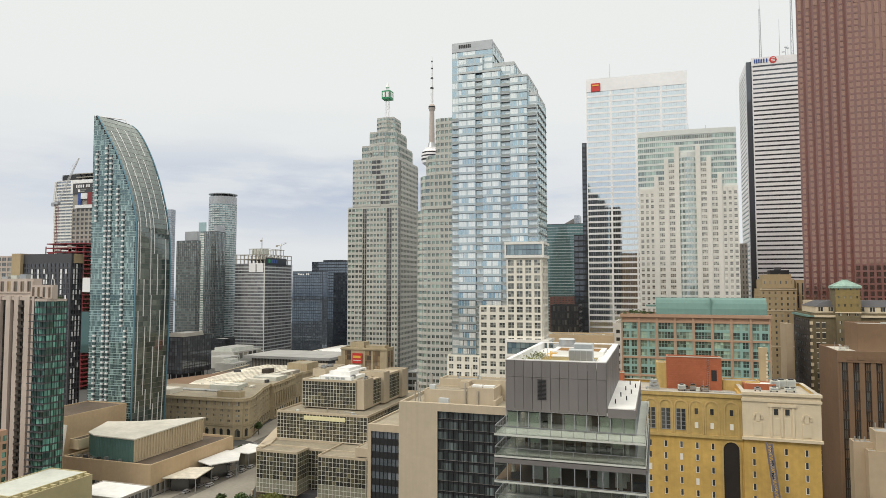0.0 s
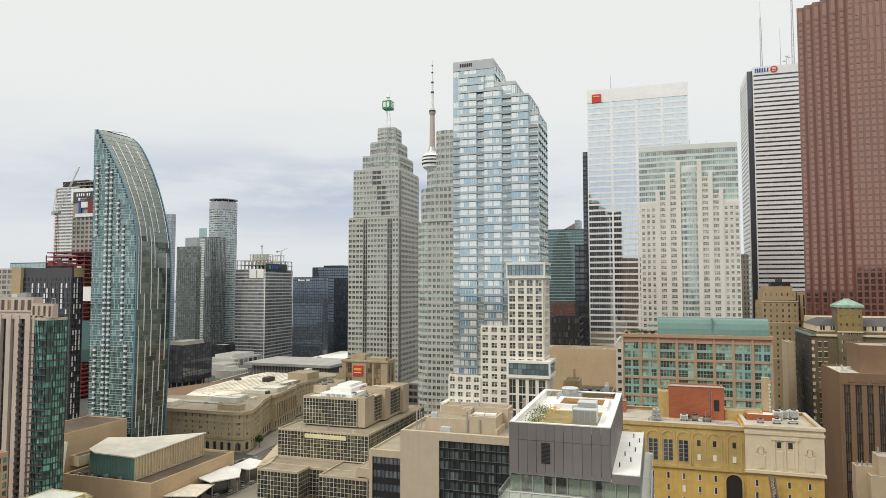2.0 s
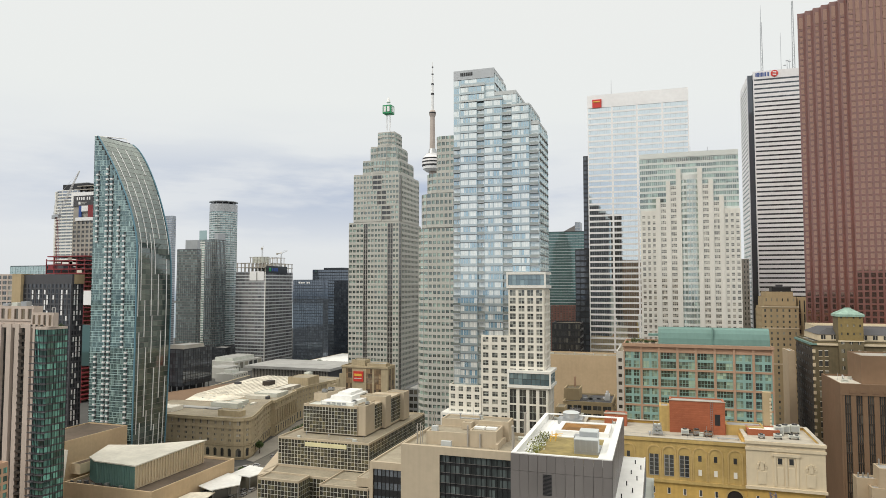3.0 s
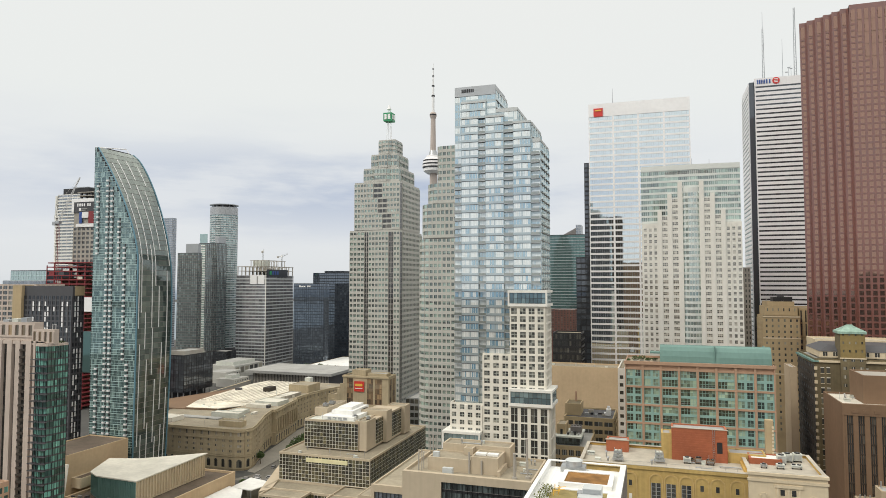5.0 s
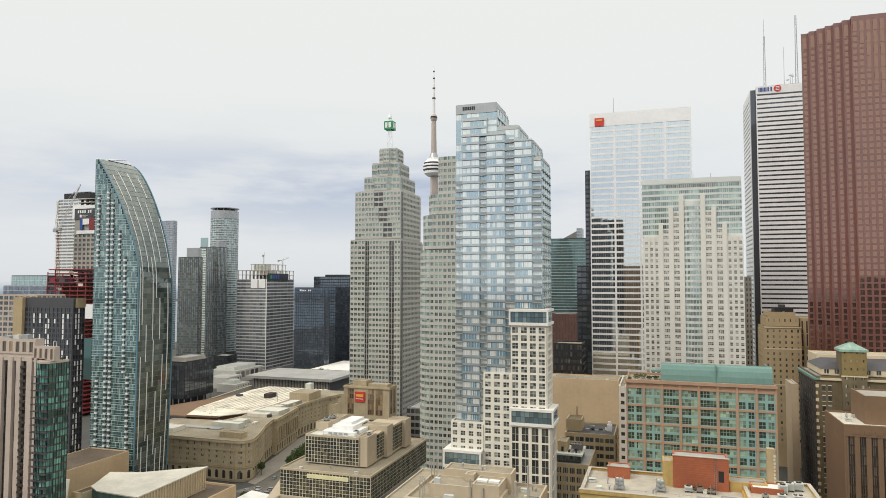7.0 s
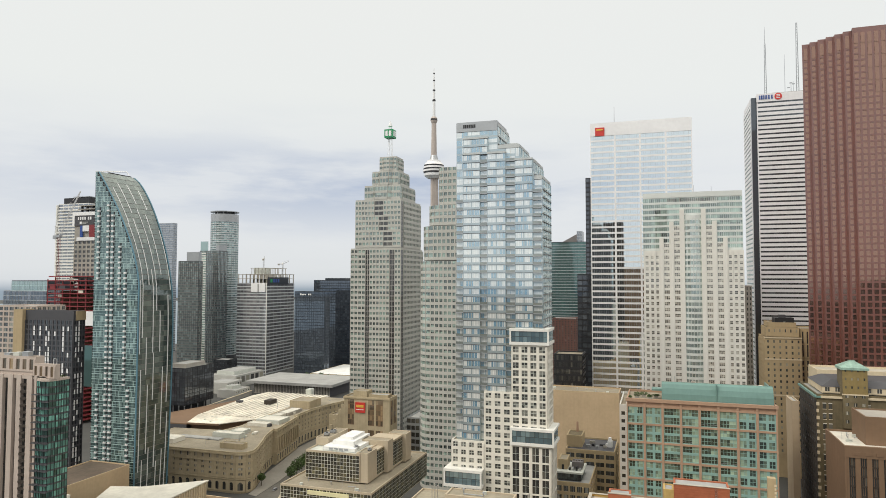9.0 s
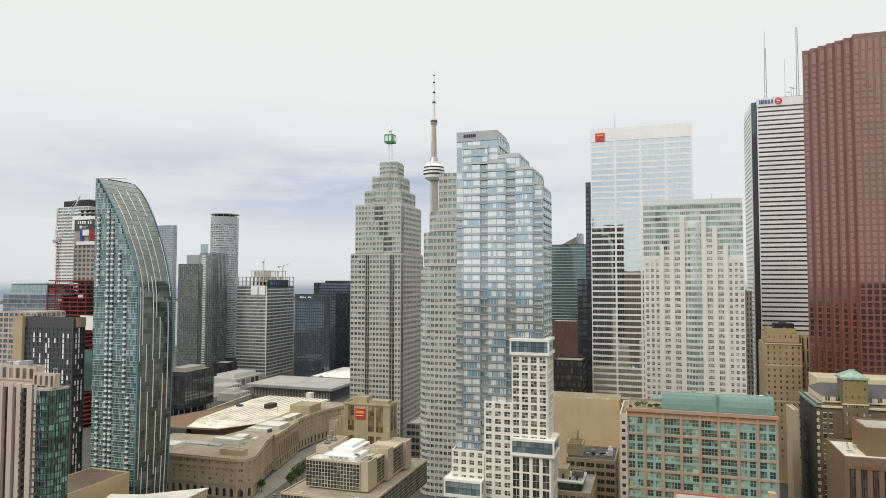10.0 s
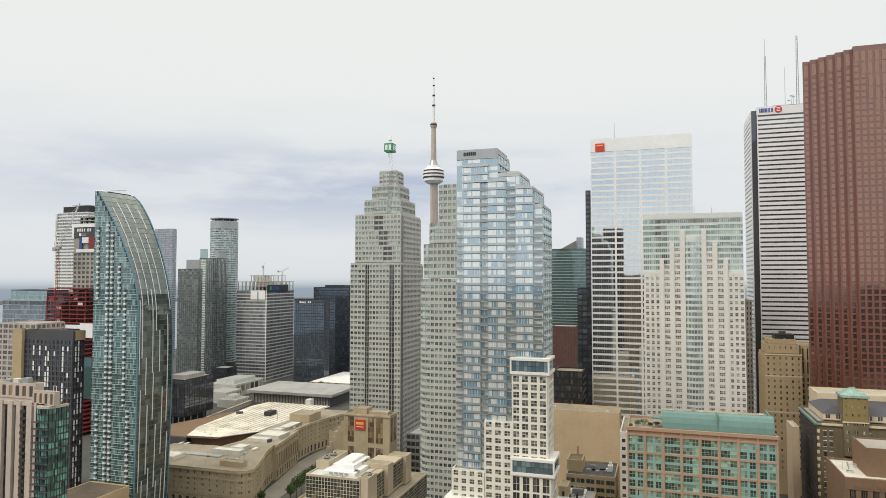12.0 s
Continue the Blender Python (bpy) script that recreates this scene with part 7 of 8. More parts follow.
        # blinds and furniture behind the glass
        for q in range(11):
            u = xa + 0.15 + q * (xb - xa) / 11
            if (k == 0 and q in (0, 2, 5, 6, 8, 9, 10)) or (k and (q * 3 + k) % 7 == 0):
                b.piece("blind", "blind", u, u + (xb - xa) / 11 - 0.25, ya + 0.3, ya + 0.34, z + (0.1 if k == 0 else 0.9), zt - 0.06)
            elif (q + k) % 3 == 0:
                b.piece("sofa", ("charcoal", "brown", "cream")[(q + k) % 3], u, u + 1.3, ya + 1.3, ya + 2.0, z + 0.06, z + 0.75)
            if (q * 2 + k) % 5 == 0:
                b.piece("interior_column", "cream", u, u + 0.45, ya + 0.5, ya + 0.95, z + 0.06, zt - 0.03)
        if not box:
            b.piece("terrace_slab", "terrace", xb, xr, ya + 0.1, Y1 - 2, z - 0.22, z)
            b.piece("terrace_slab", "terrace", xl, xa, ya + 0.1, Y0 + 9, z - 0.22, z)
            b.piece("balustrade", "g_room", xl + 0.1, xr - 0.1, yo + 0.06, yo + 0.1, z + 0.05, z + 1.0)
            b.piece("rail", "steel", xl + 0.1, xr - 0.1, yo + 0.04, yo + 0.12, z + 1.0, z + 1.06)
            b.piece("balustrade", "g_room", xl + 0.06, xl + 0.1, yo + 0.1, Y0 + 8.8, z + 0.05, z + 1.0)
            b.piece("rail", "steel", xl + 0.04, xl + 0.12, yo + 0.1, Y0 + 8.8, z + 1.0, z + 1.06)
            b.piece("balustrade", "g_room", xr - 0.1, xr - 0.06, yo + 0.1, Y1 - 3, z + 0.05, z + 1.0)
            for q in range(14):
                u = xl + 0.1 + (xr - xl - 0.2) * q / 13
                b.piece("baluster", "steel", u - 0.03, u + 0.03, yo + 0.05, yo + 0.11, z, z + 1.0)
            for q in range(12):
                u = yo + 0.3 + q * 1.0
                b.piece("baluster", "steel", xl + 0.04, xl + 0.11, u - 0.04, u + 0.04, z, z + 1.0)
    # columns inside the glass storeys
    co = b.mesh("column", "cream")
    for q in range(4):
        co.box(X0 + 0.6 + q * 4.9, X0 + 1.1 + q * 4.9, Y0 + 0.4, Y0 + 0.9, 71, 85.3)
    b.done()
    return ZR


ZR = front_condominium()
t = thing("air_handler", "pale ribbed metal air handler on the condominium roof", "air handler", at=(-10.3, 96.5, ZR - 1.1))
for name, mt, box in (("base", "steel", (-12.0, -8.6, 94.0, 98.6, 0.0, 0.35)), ("cabinet", "paleframe", (-12.0, -8.7, 94.1, 95.9, 0.35, 2.0)), ("cabinet", "paleframe", (-11.5, -8.9, 96.0, 98.4, 0.35, 2.7)), ("hood", "steel", (-12.3, -11.5, 96.4, 98.0, 0.6, 1.9))):
    m = Mesh()
    m.box(*box[:4], ZR - 1.1 + box[4], ZR - 1.1 + box[5])
    part(name, m, mt, t)
for q in range(4):
    m = Mesh()
    m.box(-11.95 + q * 0.82, -11.2 + q * 0.82, 94.04, 94.1, ZR - 0.7, ZR + 0.8)
    part("access_panel", m, "steel", t)
m = Mesh()
m.box(-11.4, -9.0, 95.94, 96.0, ZR + 0.95, ZR + 1.5)
part("grille", m, "frame", t)
t = thing("water_tank", "round galvanised tank on a square curb on the condominium roof", "tank", at=(-14.8, 113.4, ZR - 1.1))
m = Mesh()
m.box(-16.9, -12.9, 112.6, 115.3, ZR - 1.1, ZR - 0.1)
part("curb", m, "steel", t)
m = Mesh()
m.cone(-14.8, 113.9, ZR - 0.1, ZR + 0.8, 1.35, 1.35, 24)
part("drum", m, "steel", t)
m = Mesh()
m.cone(-14.8, 113.9, ZR + 0.8, ZR + 0.95, 1.45, 1.2, 24)
part("lid", m, "paleframe", t)
t = thing("roof_planter", "white-rimmed roof planter filled with rust-coloured sedum", "planter", at=(-12.1, 108.0, ZR - 1.1))
m = Mesh()
m.ring(-16.1, -8.0, 104.4, 111.8, 0.75, ZR - 1.1, ZR - 0.3)
part("rim", m, "whitepaint", t)
m = Mesh()
m.box(-15.35, -8.75, 105.15, 111.05, ZR - 1.1, ZR - 0.42)
part("sedum", m, "sedum", t)
t = thing("roof_garden", "bed of dry pale shrubs along the condominium parapet", "shrubs", at=(-17.6, 97.5, ZR - 1.1), kind="stuff")
rnd = random.Random(77)
for mt in ("terrace", "lime"):
    m = Mesh()
    for q in range(420):
        u = Vector((-17.55 + rnd.gauss(0, 0.5), 92 + rnd.random() * 12.0, ZR - 1.08 + abs(rnd.gauss(0, 0.35))))
        o = Vector((rnd.gauss(0, 1), rnd.gauss(0, 1), rnd.gauss(0, 1))).normalized() * 0.14
        w = o.orthogonal() * 0.7
        m.quad(tuple(u - o), tuple(u - w), tuple(u + o), tuple(u + w))
    part("shrub", m, mt, t)
t = thing("roof_pipes", "cluster of yellow gas pipes on the condominium roof", "pipes", at=(-15.6, 101, ZR - 1.1))
for q in range(4):
    m = Mesh()
    x, y = -16.2 + (q % 2) * 0.6, 100.2 + q * 0.7
    m.rod((x, y, ZR - 1.1), (x, y, ZR - 0.2 + 0.2 * (q % 3)), 0.06, 6)
    m.rod((x, y, ZR - 0.4), (x + 0.9, y + 0.4, ZR - 0.4), 0.05, 6)
    part("pipe", m, "signgold", t)

# ---- the beige and dark blocks beside it ----
b = Building("beige_office_block", "beige concrete office block with a dark glazed front", "building", panes=180, eye=60)
b.mass(-72.4, -34.5, 182, 206, GROUND, 68.3, "beige", "roof", 0.9)
b.facade((-60.6, 182), (-34.9, 182), 8, 66.0, 17, 20, 0.10, 0.85, 0.14, "dark", "g_curtain", 0, 0, swall="dark")
for q in range(18):
    b.piece("mullion", "dark", -60.65 + q * 25.7 / 17, -60.57 + q * 25.7 / 17, 181.66, 181.84, 8, 66)
for q in range(20):
    b.piece("transom", "greypanel", -60.6, -34.9, 181.62, 181.84, 8.86 + q * 2.9, 8.93 + q * 2.9)
wl_ = b.mesh("wall", "beige")
wl_.box(-72.4, -60.6, 181.1, 182, GROUND, 68.3)
wl_.box(-60.6, -34.5, 181.1, 182, 66.1, 68.3)
# the stepped penthouse: a low front, a higher middle and the lift house behind
b.mass(-66.8, -53.5, 187.4, 196.5, 67.3, 71.2, "beige", "roof", 0.35)
b.mass(-53.5, -45.4, 187.4, 196.5, 67.3, 72.2, "beige", "roof", 0.3)
b.mass(-65.0, -43.8, 196.5, 203.5, 67.3, 73.3, "beige", "roof", 0.4)
b.mass(-57.5, -54.6, 193.6, 196.5, 71.0, 73.0, "beige", "roof", 0.2)
for x in (-53.0, -49.4):
    b.piece("skylight", "whitepaint", x, x + 3.2, 190.6, 192.6, 71.95, 72.5)
b.piece("roof_curb", "beige", -45.4, -44.6, 186.0, 196.0, 67.4, 69.0)
b.piece("air_inlet", "paleframe", -61.0, -58.0, 183.6, 184.9, 67.4, 69.4)
b.piece("air_inlet", "paleframe", -65.6, -63.8, 188.6, 190.0, 70.9, 72.4)
ch = b.mesh("wall_pipe", "concrete")
for x, za, zb in ((-53.9, 67.4, 73.6), (-50.2, 67.4, 71.4)):
    ch.cone(x, 187.1, za, zb, 0.28, 0.28, 10)
for x, y, h, r in ((-38.0, 192.5, 77.0, 0.34), (-40.2, 185.6, 74.4, 0.36), (-36.8, 187.5, 72.0, 0.2)):
    st = b.own("flue", "concrete")
    st.cone(x, y, 67.4, 68.1, 0.8, 0.7, 12)
    st.cone(x, y, 68.1, h, r, r, 10)
    st.cone(x, y, h, h + 0.35, r * 1.35, r * 0.9, 10)
for q, (x, y, h) in enumerate(((-68.6, 184.4, 72.6), (-68.0, 185.6, 73.4), (-69.2, 186.4, 73.0), (-68.2, 187.8, 72.2), (-71.4, 203.0, 73.2), (-70.6, 203.6, 73.6), (-69.9, 204.2, 73.0), (-71.0, 204.6, 72.6))):
    st = b.own("vent_pipe", "concrete")
    st.cone(x, y, 67.4, h, 0.14, 0.14, 8)
    st.cone(x, y, h, h + 0.3, 0.24, 0.2, 8)
b.done()
b = Building("office_block", "narrow beige-capped block with dark ribbon windows", "building", panes=60, eye=45)
b.mass(-92.2, -73.0, 204, 252, GROUND, 56.2, "beige", "roof", 0.6)
b.facade((-91.2, 204), (-74, 204), 5.5, 53.8, 12, 11, 0.2, 2.2, 0.25, "dark", "g_blue", 0, swall="dark")
b.mesh("frame_post", "beige").box(-92.4, -91.2, 203.3, 204, GROUND, 56.2)
b.mesh("frame_head", "beige").box(-91.2, -73.0, 203.3, 204, 53.9, 56.2)
b.done()


def roof_clutter(x0, x1, y0, y1, z, count, seed):
    """Small vents, pipes and hatches that stand on a flat roof, each a thing of its own."""
    rnd = random.Random(seed)
    for q in range(count):
        x, y, kind = x0 + (x1 - x0) * rnd.random(), y0 + (y1 - y0) * rnd.random(), q % 4
        m = Mesh()
        if kind == 0:
            m.cone(x, y, z, z + 0.9 + rnd.random(), 0.22, 0.22, 8)
            m.cone(x, y, z + 1.3, z + 1.6, 0.42, 0.3, 8)
            ob = new("roof_vent", m.data("roof_vent", "steel"))
            tagged(ob, "galvanised vent pipe with a cap on a flat roof", "roof vent", "roof vents")
        elif kind == 1:
            w, d = 0.8 + rnd.random() * 1.4, 0.7 + rnd.random()
            m.box(x, x + w, y, y + d, z, z + 0.5 + rnd.random() * 0.5)
            m.box(x - 0.08, x + w + 0.08, y - 0.08, y + d + 0.08, z + 0.9, z + 1.02)
            ob = new("roof_hatch", m.data("roof_hatch", "terrace"))
            tagged(ob, "pale metal hatch box on a flat roof", "roof hatch", "roof hatches")
        elif kind == 2:
            L = 2 + rnd.random() * 4
            m.rod((x, y, z + 0.35), (x + L, y, z + 0.35), 0.14, 6)
            m.box(x + 0.2, x + 0.4, y - 0.15, y + 0.15, z, z + 0.3)
            m.box(x + L - 0.4, x + L - 0.2, y - 0.15, y + 0.15, z, z + 0.3)
            ob = new("roof_pipe", m.data("roof_pipe", "frame"))
            tagged(ob, "grey pipe run on blocks across a flat roof", "pipe", "roof pipes")
        else:
            m.rod((x, y, z), (x, y, z + 2.5 + rnd.random() * 2), 0.06, 5)
            ob = new("roof_mast", m.data("roof_mast", "steel"))
            tagged(ob, "thin steel aerial standing on a flat roof", "aerial", "roof aerials")


roof_clutter(-42, -37, 186, 202, 67.4, 7, 2)
roof_clutter(-64, -47, 198, 202, 72.9, 5, 3)
roof_clutter(-25, 18, 190, 198, 72.9, 12, 4)
roof_clutter(66, 72, 288, 310, 76.8, 6, 5)
roof_clutter(75, 100, 293, 308, 87.0, 8, 6)
roof_clutter(0, 40, 294, 309, 94.6, 12, 7)
roof_clutter(70, 86, 511, 528, 109.3, 4, 8)
roof_clutter(-70, -26, 407, 423, 71.8, 6, 9)
roof_clutter(-5, 40, 384, 402, 182.8, 6, 10)


# ---- the terraced glass office ----
def terraced_office():
    b = Building("terraced_office", "beige office building of stepped terraces with white-gridded glazing", "building", panes=180, eye=45)

    def block(x0, x1, y0, y1, z0, z1, cols, rows, side, frosted=0, roof="roof"):
        """A terrace block gridded with white bars; its lowest rows are closed panels."""
        b.mass(x0, x1, y0, y1, z0, z1, "beige", roof, 0.7)
        za, zb = z0 + 0.3, z1 - 1.0
        zc = za + (zb - za) * frosted / rows
        for lo, hi, k, pane in ((za, zc, frosted, "g_frost"), (zc, zb, rows - frosted, "g_gold")):
            if k:
                b.facade((x0 + 0.2, y0), (x1 - 0.2, y0), lo, hi, cols, k, 0.10, 0.11, 0.14, "white", pane)
                if side:
                    b.facade((x1, y0 + 0.2), (x1, y1 - 0.2), lo, hi, side, k, 0.05, 0.13, 0.10, "terrace", pane)

    block(-173, -126, 277, 352, 30, 43, 27, 7, 42)
    block(-166.5, -137.5, 289, 318, 43, 56.5, 17, 7, 0, roof="terrace")
    b.mass(-139.5, -133.5, 289.5, 300, 43, 57, "beige", "roof", 0.5)
    b.facade((-133.5, 300), (-133.5, 309), 44, 55.5, 5, 7, 0.06, 0.13, 0.10, "terrace", "g_gold")
    b.mesh("wall", "beige").box(-139.5, -133.7, 300, 309, 43, 56)
    b.mass(-146, -131.5, 309, 316, 43, 58.5, "beige", "roof", 0.4)
    b.mesh("wall", "beige").box(-146, -132, 316, 330, 43, 57)
    b.facade((-132, 316), (-132, 330), 44, 56, 8, 7, 0.06, 0.13, 0.10, "terrace", "g_gold")
    b.mass(-140, -130, 330, 338, 43, 57.5, "beige", "roof", 0.4)
    b.mass(-167, -160, 300, 322, 56, 60, "beige", "roof", 0.4)
    b.mass(-159.5, -142, 293, 319, 56, 57.6, "whitepaint", "whitepaint", 0.2)
    b.mass(-157, -145.5, 299, 318, 57.4, 59.4, "whitepaint", "whitepaint", 0.2)
    b.mass(-155, -148, 303, 317, 59.2, 60.6, "whitepaint", "whitepaint", 0.2)
    for q in range(4):
        b.piece("plant_louvre", "frame", -156 + q * 2.8, -154 + q * 2.8, 292.9, 293.0, 56.3, 57.3)
    block(-173, -126, 264, 277, GROUND, 30, 27, 13, 8)
    wing = [(-171.5, 258), (-168.8, 264), (-173.02, 277), (-173.02, 330), (-192, 330), (-188, 303)]
    b.mesh("wing_wall", "beige").prism(wing, GROUND, 29.6)
    b.mesh("wing_roof", "beige").prism(wing, 29.6, 30.0)
    block(-168.7, -148.5, 254, 264, 12, 30.5, 12, 9, 6, 3)
    block(-138.5, -116.0, 254, 277, 12, 30.3, 13, 9, 13, 3)
    b.mass(-122, -116.2, 256, 276, 30.3, 34, "beige", "roof", 0.3)
    b.mesh("undercroft", "charcoal").box(-167, -120, 258, 270, GROUND, 12)
    b.mesh("yellow_panel", "yellow").box(-158.2, -137, 276.2, 276.7, 39.6, 41.4)
    for x in (-172, -160, -154, -140, -128):
        b.mesh("column", "beige").box(x, x + 0.9, 255, 256, GROUND, 12)
    b.done()


terraced_office()
for x, y, z, w, d, h in ((-164, 306, 59.6, 2.6, 1.8, 1.6), (-163.5, 312, 59.6, 3, 2, 1.6), (-143, 297, 56.2, 2.2, 2.2, 1.8), (-135.5, 296, 56.6, 1.6, 1.6, 1.2)):
    roof_unit(x, y, z, w, d, h)

roof_clutter(-165, -139, 289.6, 292, 55.9, 6, 11)
roof_clutter(-170, -128, 279, 287, 42.4, 8, 12)
roof_clutter(-170, -130, 320, 350, 42.4, 8, 13)

# the tan stone block with the red square sign
b = Building("stone_block", "tan stone office block with tall windows and a red sign", "building", panes=40, eye=50)
b.mass(-207, -173.3, 411, 424, GROUND, 60.0, "limestone", "roof", 0.8)
b.mass(-201, -191, 413, 422, 59.2, 63.5, "limestone", "roof", 0.4)
b.mass(-190, -176, 414, 421, 59.2, 61.5, "limestone", "roofgrey", 0.4)
b.mass(-220, -207, 414, 445, GROUND, 46, "limestone", "roof", 0.8)
for q in range(6):
    b.piece("stepped_wall", "limestone", -209.5 - q * 2.2, -207.02 - q * 2.2, 411.5, 413, GROUND, 54 - q * 3.6)
for x0, x1 in ((-204.0, -199.5), (-189.0, -184.6), (-183.2, -178.2)):
    b.facade((x0, 410.98), (x1, 410.98), 41, 58, 3, 5, 0.2, 0.5, 0.12, "brown", "g_tan")
    b.facade((x0, 410.98), (x1, 410.98), 18, 38, 3, 6, 0.2, 0.4, 0.12, "brown", "g_tan")
for y0, y1 in ((413, 416), (418, 421.5)):
    b.facade((-173.3, y0), (-173.3, y1), 42, 58, 2, 4, 0.2, 0.4, 0.12, "brown", "g_tan")
b.piece("cornice", "limestone", -207.5, -172.8, 410.4, 410.96, 58.6, 59.6)
top = b.done()
m = Mesh()
m.box(-198.2, -191.0, 410.2, 410.98, 49.4, 56.2)
part("sign", m, "signred", top, "red square bank sign")
m = Mesh()
m.box(-197.4, -192.0, 410.0, 410.2, 53.0, 54.6)
part("sign_mark", m, "signgold", top)
m = Mesh()
m.box(-197.4, -192.0, 410.0, 410.2, 51.3, 51.7)
part("sign_mark", m, "signwhite", top)


# ---- the long curving stone building ----
def long_building():
    b = Building("long_stone_building", "long curving tan stone public building with arched ground floor", "building", panes=120, eye=25)
    front = [(-345, 358), (-300, 358), (-272, 358.5), (-256, 358.5), (-250.3, 361), (-248.6, 366), (-251, 373.5), (-257, 388), (-263.5, 402), (-270.2, 422.6), (-267.4, 423.4), (-276.6, 468), (-279.6, 468.6), (-281, 495), (-277, 520), (-268, 556)]
    back = [(-302, 556), (-306, 512), (-305, 462), (-302, 430), (-306, 412), (-345, 408)]
    b.mesh("wall", "limestone").prism(front + back, GROUND, 29.5)
    b.mesh("roof", "roof").prism([(x - 0.8, y + 0.8) for x, y in front] + [(x + 1, y - 1) for x, y in back], 29.5, 29.6)
    arch = Mesh()
    disc = [(1.15 * math.cos(math.pi * q / 10), 1.15 * math.sin(math.pi * q / 10)) for q in range(11)]
    arch.v += [(u, 0, w) for u, w in disc] + [(u, -0.06, w) for u, w in disc]
    arch.f += [tuple(range(11, 22))] + [(q, q + 1, q + 12, q + 11) for q in range(10)]
    arch = arch.data("arched_light", "g_dark")
    for p, q in zip(front, front[1:]):
        L = math.hypot(q[0] - p[0], q[1] - p[1])
        r = ((q[0] - p[0]) / L, (q[1] - p[1]) / L)
        n = (r[1], -r[0])
        for za, zb, w in ((28.8, 29.6, 1.1), (29.6, 30.8, 0.7), (24.0, 24.7, 0.6), (13.4, 14.2, 0.6)):
            m = Mesh()
            m.obox(p, r, -0.2, L + 0.2, -0.02, w, za, zb, n)
            part("cornice", m, "limestone", b.top)
        if L < 4:
            continue
        k = max(1, round(L / 5.2))
        deep = L > 40 and p[1] > 415
        b.facade(p, q, 14.4, 24, k, 2 if deep else 3, 2.6 if deep else 3.6, 1.7, 0.35, "limestone", "g_pale", 1, frame="stone")
        b.facade(p, q, 24.7, 28.6, k, 1, 3.8, 1.5, 0.35, "limestone", "g_pale", 1, frame="stone")
        b.facade(p, q, 6.0, 13, k, 1, 2.9, 0.8, 0.4, "limestone", "g_dark", 1, frame="dark", head=2.2)
        for j in range(k):
            u = (j + 0.5) * L / k
            ob = part("arched_light", arch, "g_dark", b.top)
            ob.location = (p[0] + r[0] * u + n[0] * 0.42, p[1] + r[1] * u + n[1] * 0.42, 10.8)
            ob.rotation_euler = (0, 0, math.atan2(r[1], r[0]))
        if deep:
            for j in range(k + 1):
                u = min(L - 0.4, max(0.4, j * L / k))
                m = Mesh()
                m.cone(p[0] + r[0] * u + n[0] * 1.0, p[1] + r[1] * u + n[1] * 1.0, 14.2, 24.0, 0.75, 0.62, 12)
                part("column", m, "limestone", b.top)
    for x0, x1, y0, y1, z, wall in ((-275, -258, 368, 374, 33.2, "limestone"), (-299, -277, 392, 399, 33.0, "terrace"), (-293, -283, 404, 414, 32.0, "terrace"), (-296, -276, 440, 456, 32.6, "terrace"),
                                    (-297, -280, 430, 437, 32, "membrane"), (-303, -284, 500, 520, 36, "limestone"), (-330, -312, 368, 380, 32.5, "cream"), (-296, -288, 462, 478, 31.8, "membrane"), (-296, -286, 470, 492, 32, "concrete")):
        b.mass(x0, x1, y0, y1, 29.6, z, wall, "roof" if wall == "limestone" else "membrane", 0.4)
    for q in range(14):
        x, y = -297 + (q * 7.7) % 34, 384 + (q * 23.3) % 140
        if x < -266 - max(0, y - 384) * 0.2:
            b.piece("roof_vent", ("steel", "cream", "charcoal")[q % 3], x, x + 1.5 + q % 3, y, y + 1.5 + q % 4, 29.6, 30.6 + 0.5 * (q % 3))
    b.mesh("light_court", "roofgrey").box(-322, -288, 384, 390, 29.6, 30.3)
    b.done()


long_building()

roof_clutter(-476, -452, 549, 589, 50.2, 8, 16)
roof_clutter(-296, -272, 365, 430, 29.65, 14, 14)
roof_clutter(-300, -285, 440, 540, 29.65, 12, 15)

# ---- the station sheds ----
b = Building("train_shed", "low train shed with long white roof ribs", "station", panes=0)
b.mesh("roof", "shedroof").prism([(-397, 485.5), (-366.3, 488.7), (-345, 519), (-340, 643), (-417, 643), (-421, 617), (-410, 517)], 13.4, 14.0)
b.mesh("eave", "brown").prism([(-397, 485.3), (-366.1, 488.5), (-366.6, 489.6), (-397, 486.4)], 12.4, 13.95)
b.mesh("wall", "brown").prism([(-398, 492), (-368, 494), (-346, 522), (-342, 641), (-415, 641), (-418, 616), (-407, 519)], GROUND, 13.4)
for q in range(13):
    xa, xb = -408.5 + q * 4.9, -414.5 + q * 5.75
    L = math.hypot(xb - xa, 122)
    r = ((xb - xa) / L, 122 / L)
    b.own("roof_rib", "shedroof").obox((xa, 520), r, 0, L, -3.7, 0, 14.0, 14.55, (-r[1], r[0]))
    b.own("smoke_slot", "roofgrey").obox((xa, 520), r, 0, L, -4.7, -4.0, 14.0, 14.2, (-r[1], r[0]))
for x, y in ((-390, 499), (-384, 507), (-380, 494), (-392, 512)):
    b.piece("roof_hatch", "terrace", x, x + 1.6, y, y + 1.4, 14.0, 14.7)
b.mesh("brown_roof", "brown").prism([(-425, 483.5), (-397.2, 485.4), (-410.3, 517), (-421, 600), (-447, 516)], 12.0, 13.0)
# solid charcoal block stands in for the shaded space under the brown roof
b.mesh("platform", "charcoal").prism([(-425, 483.5), (-397.2, 485.4), (-410.3, 517), (-421, 600), (-447, 516)], GROUND, 12.0)
b.piece("aerial", "steel", -352.6, -352.3, 560, 560.3, 14, 24)
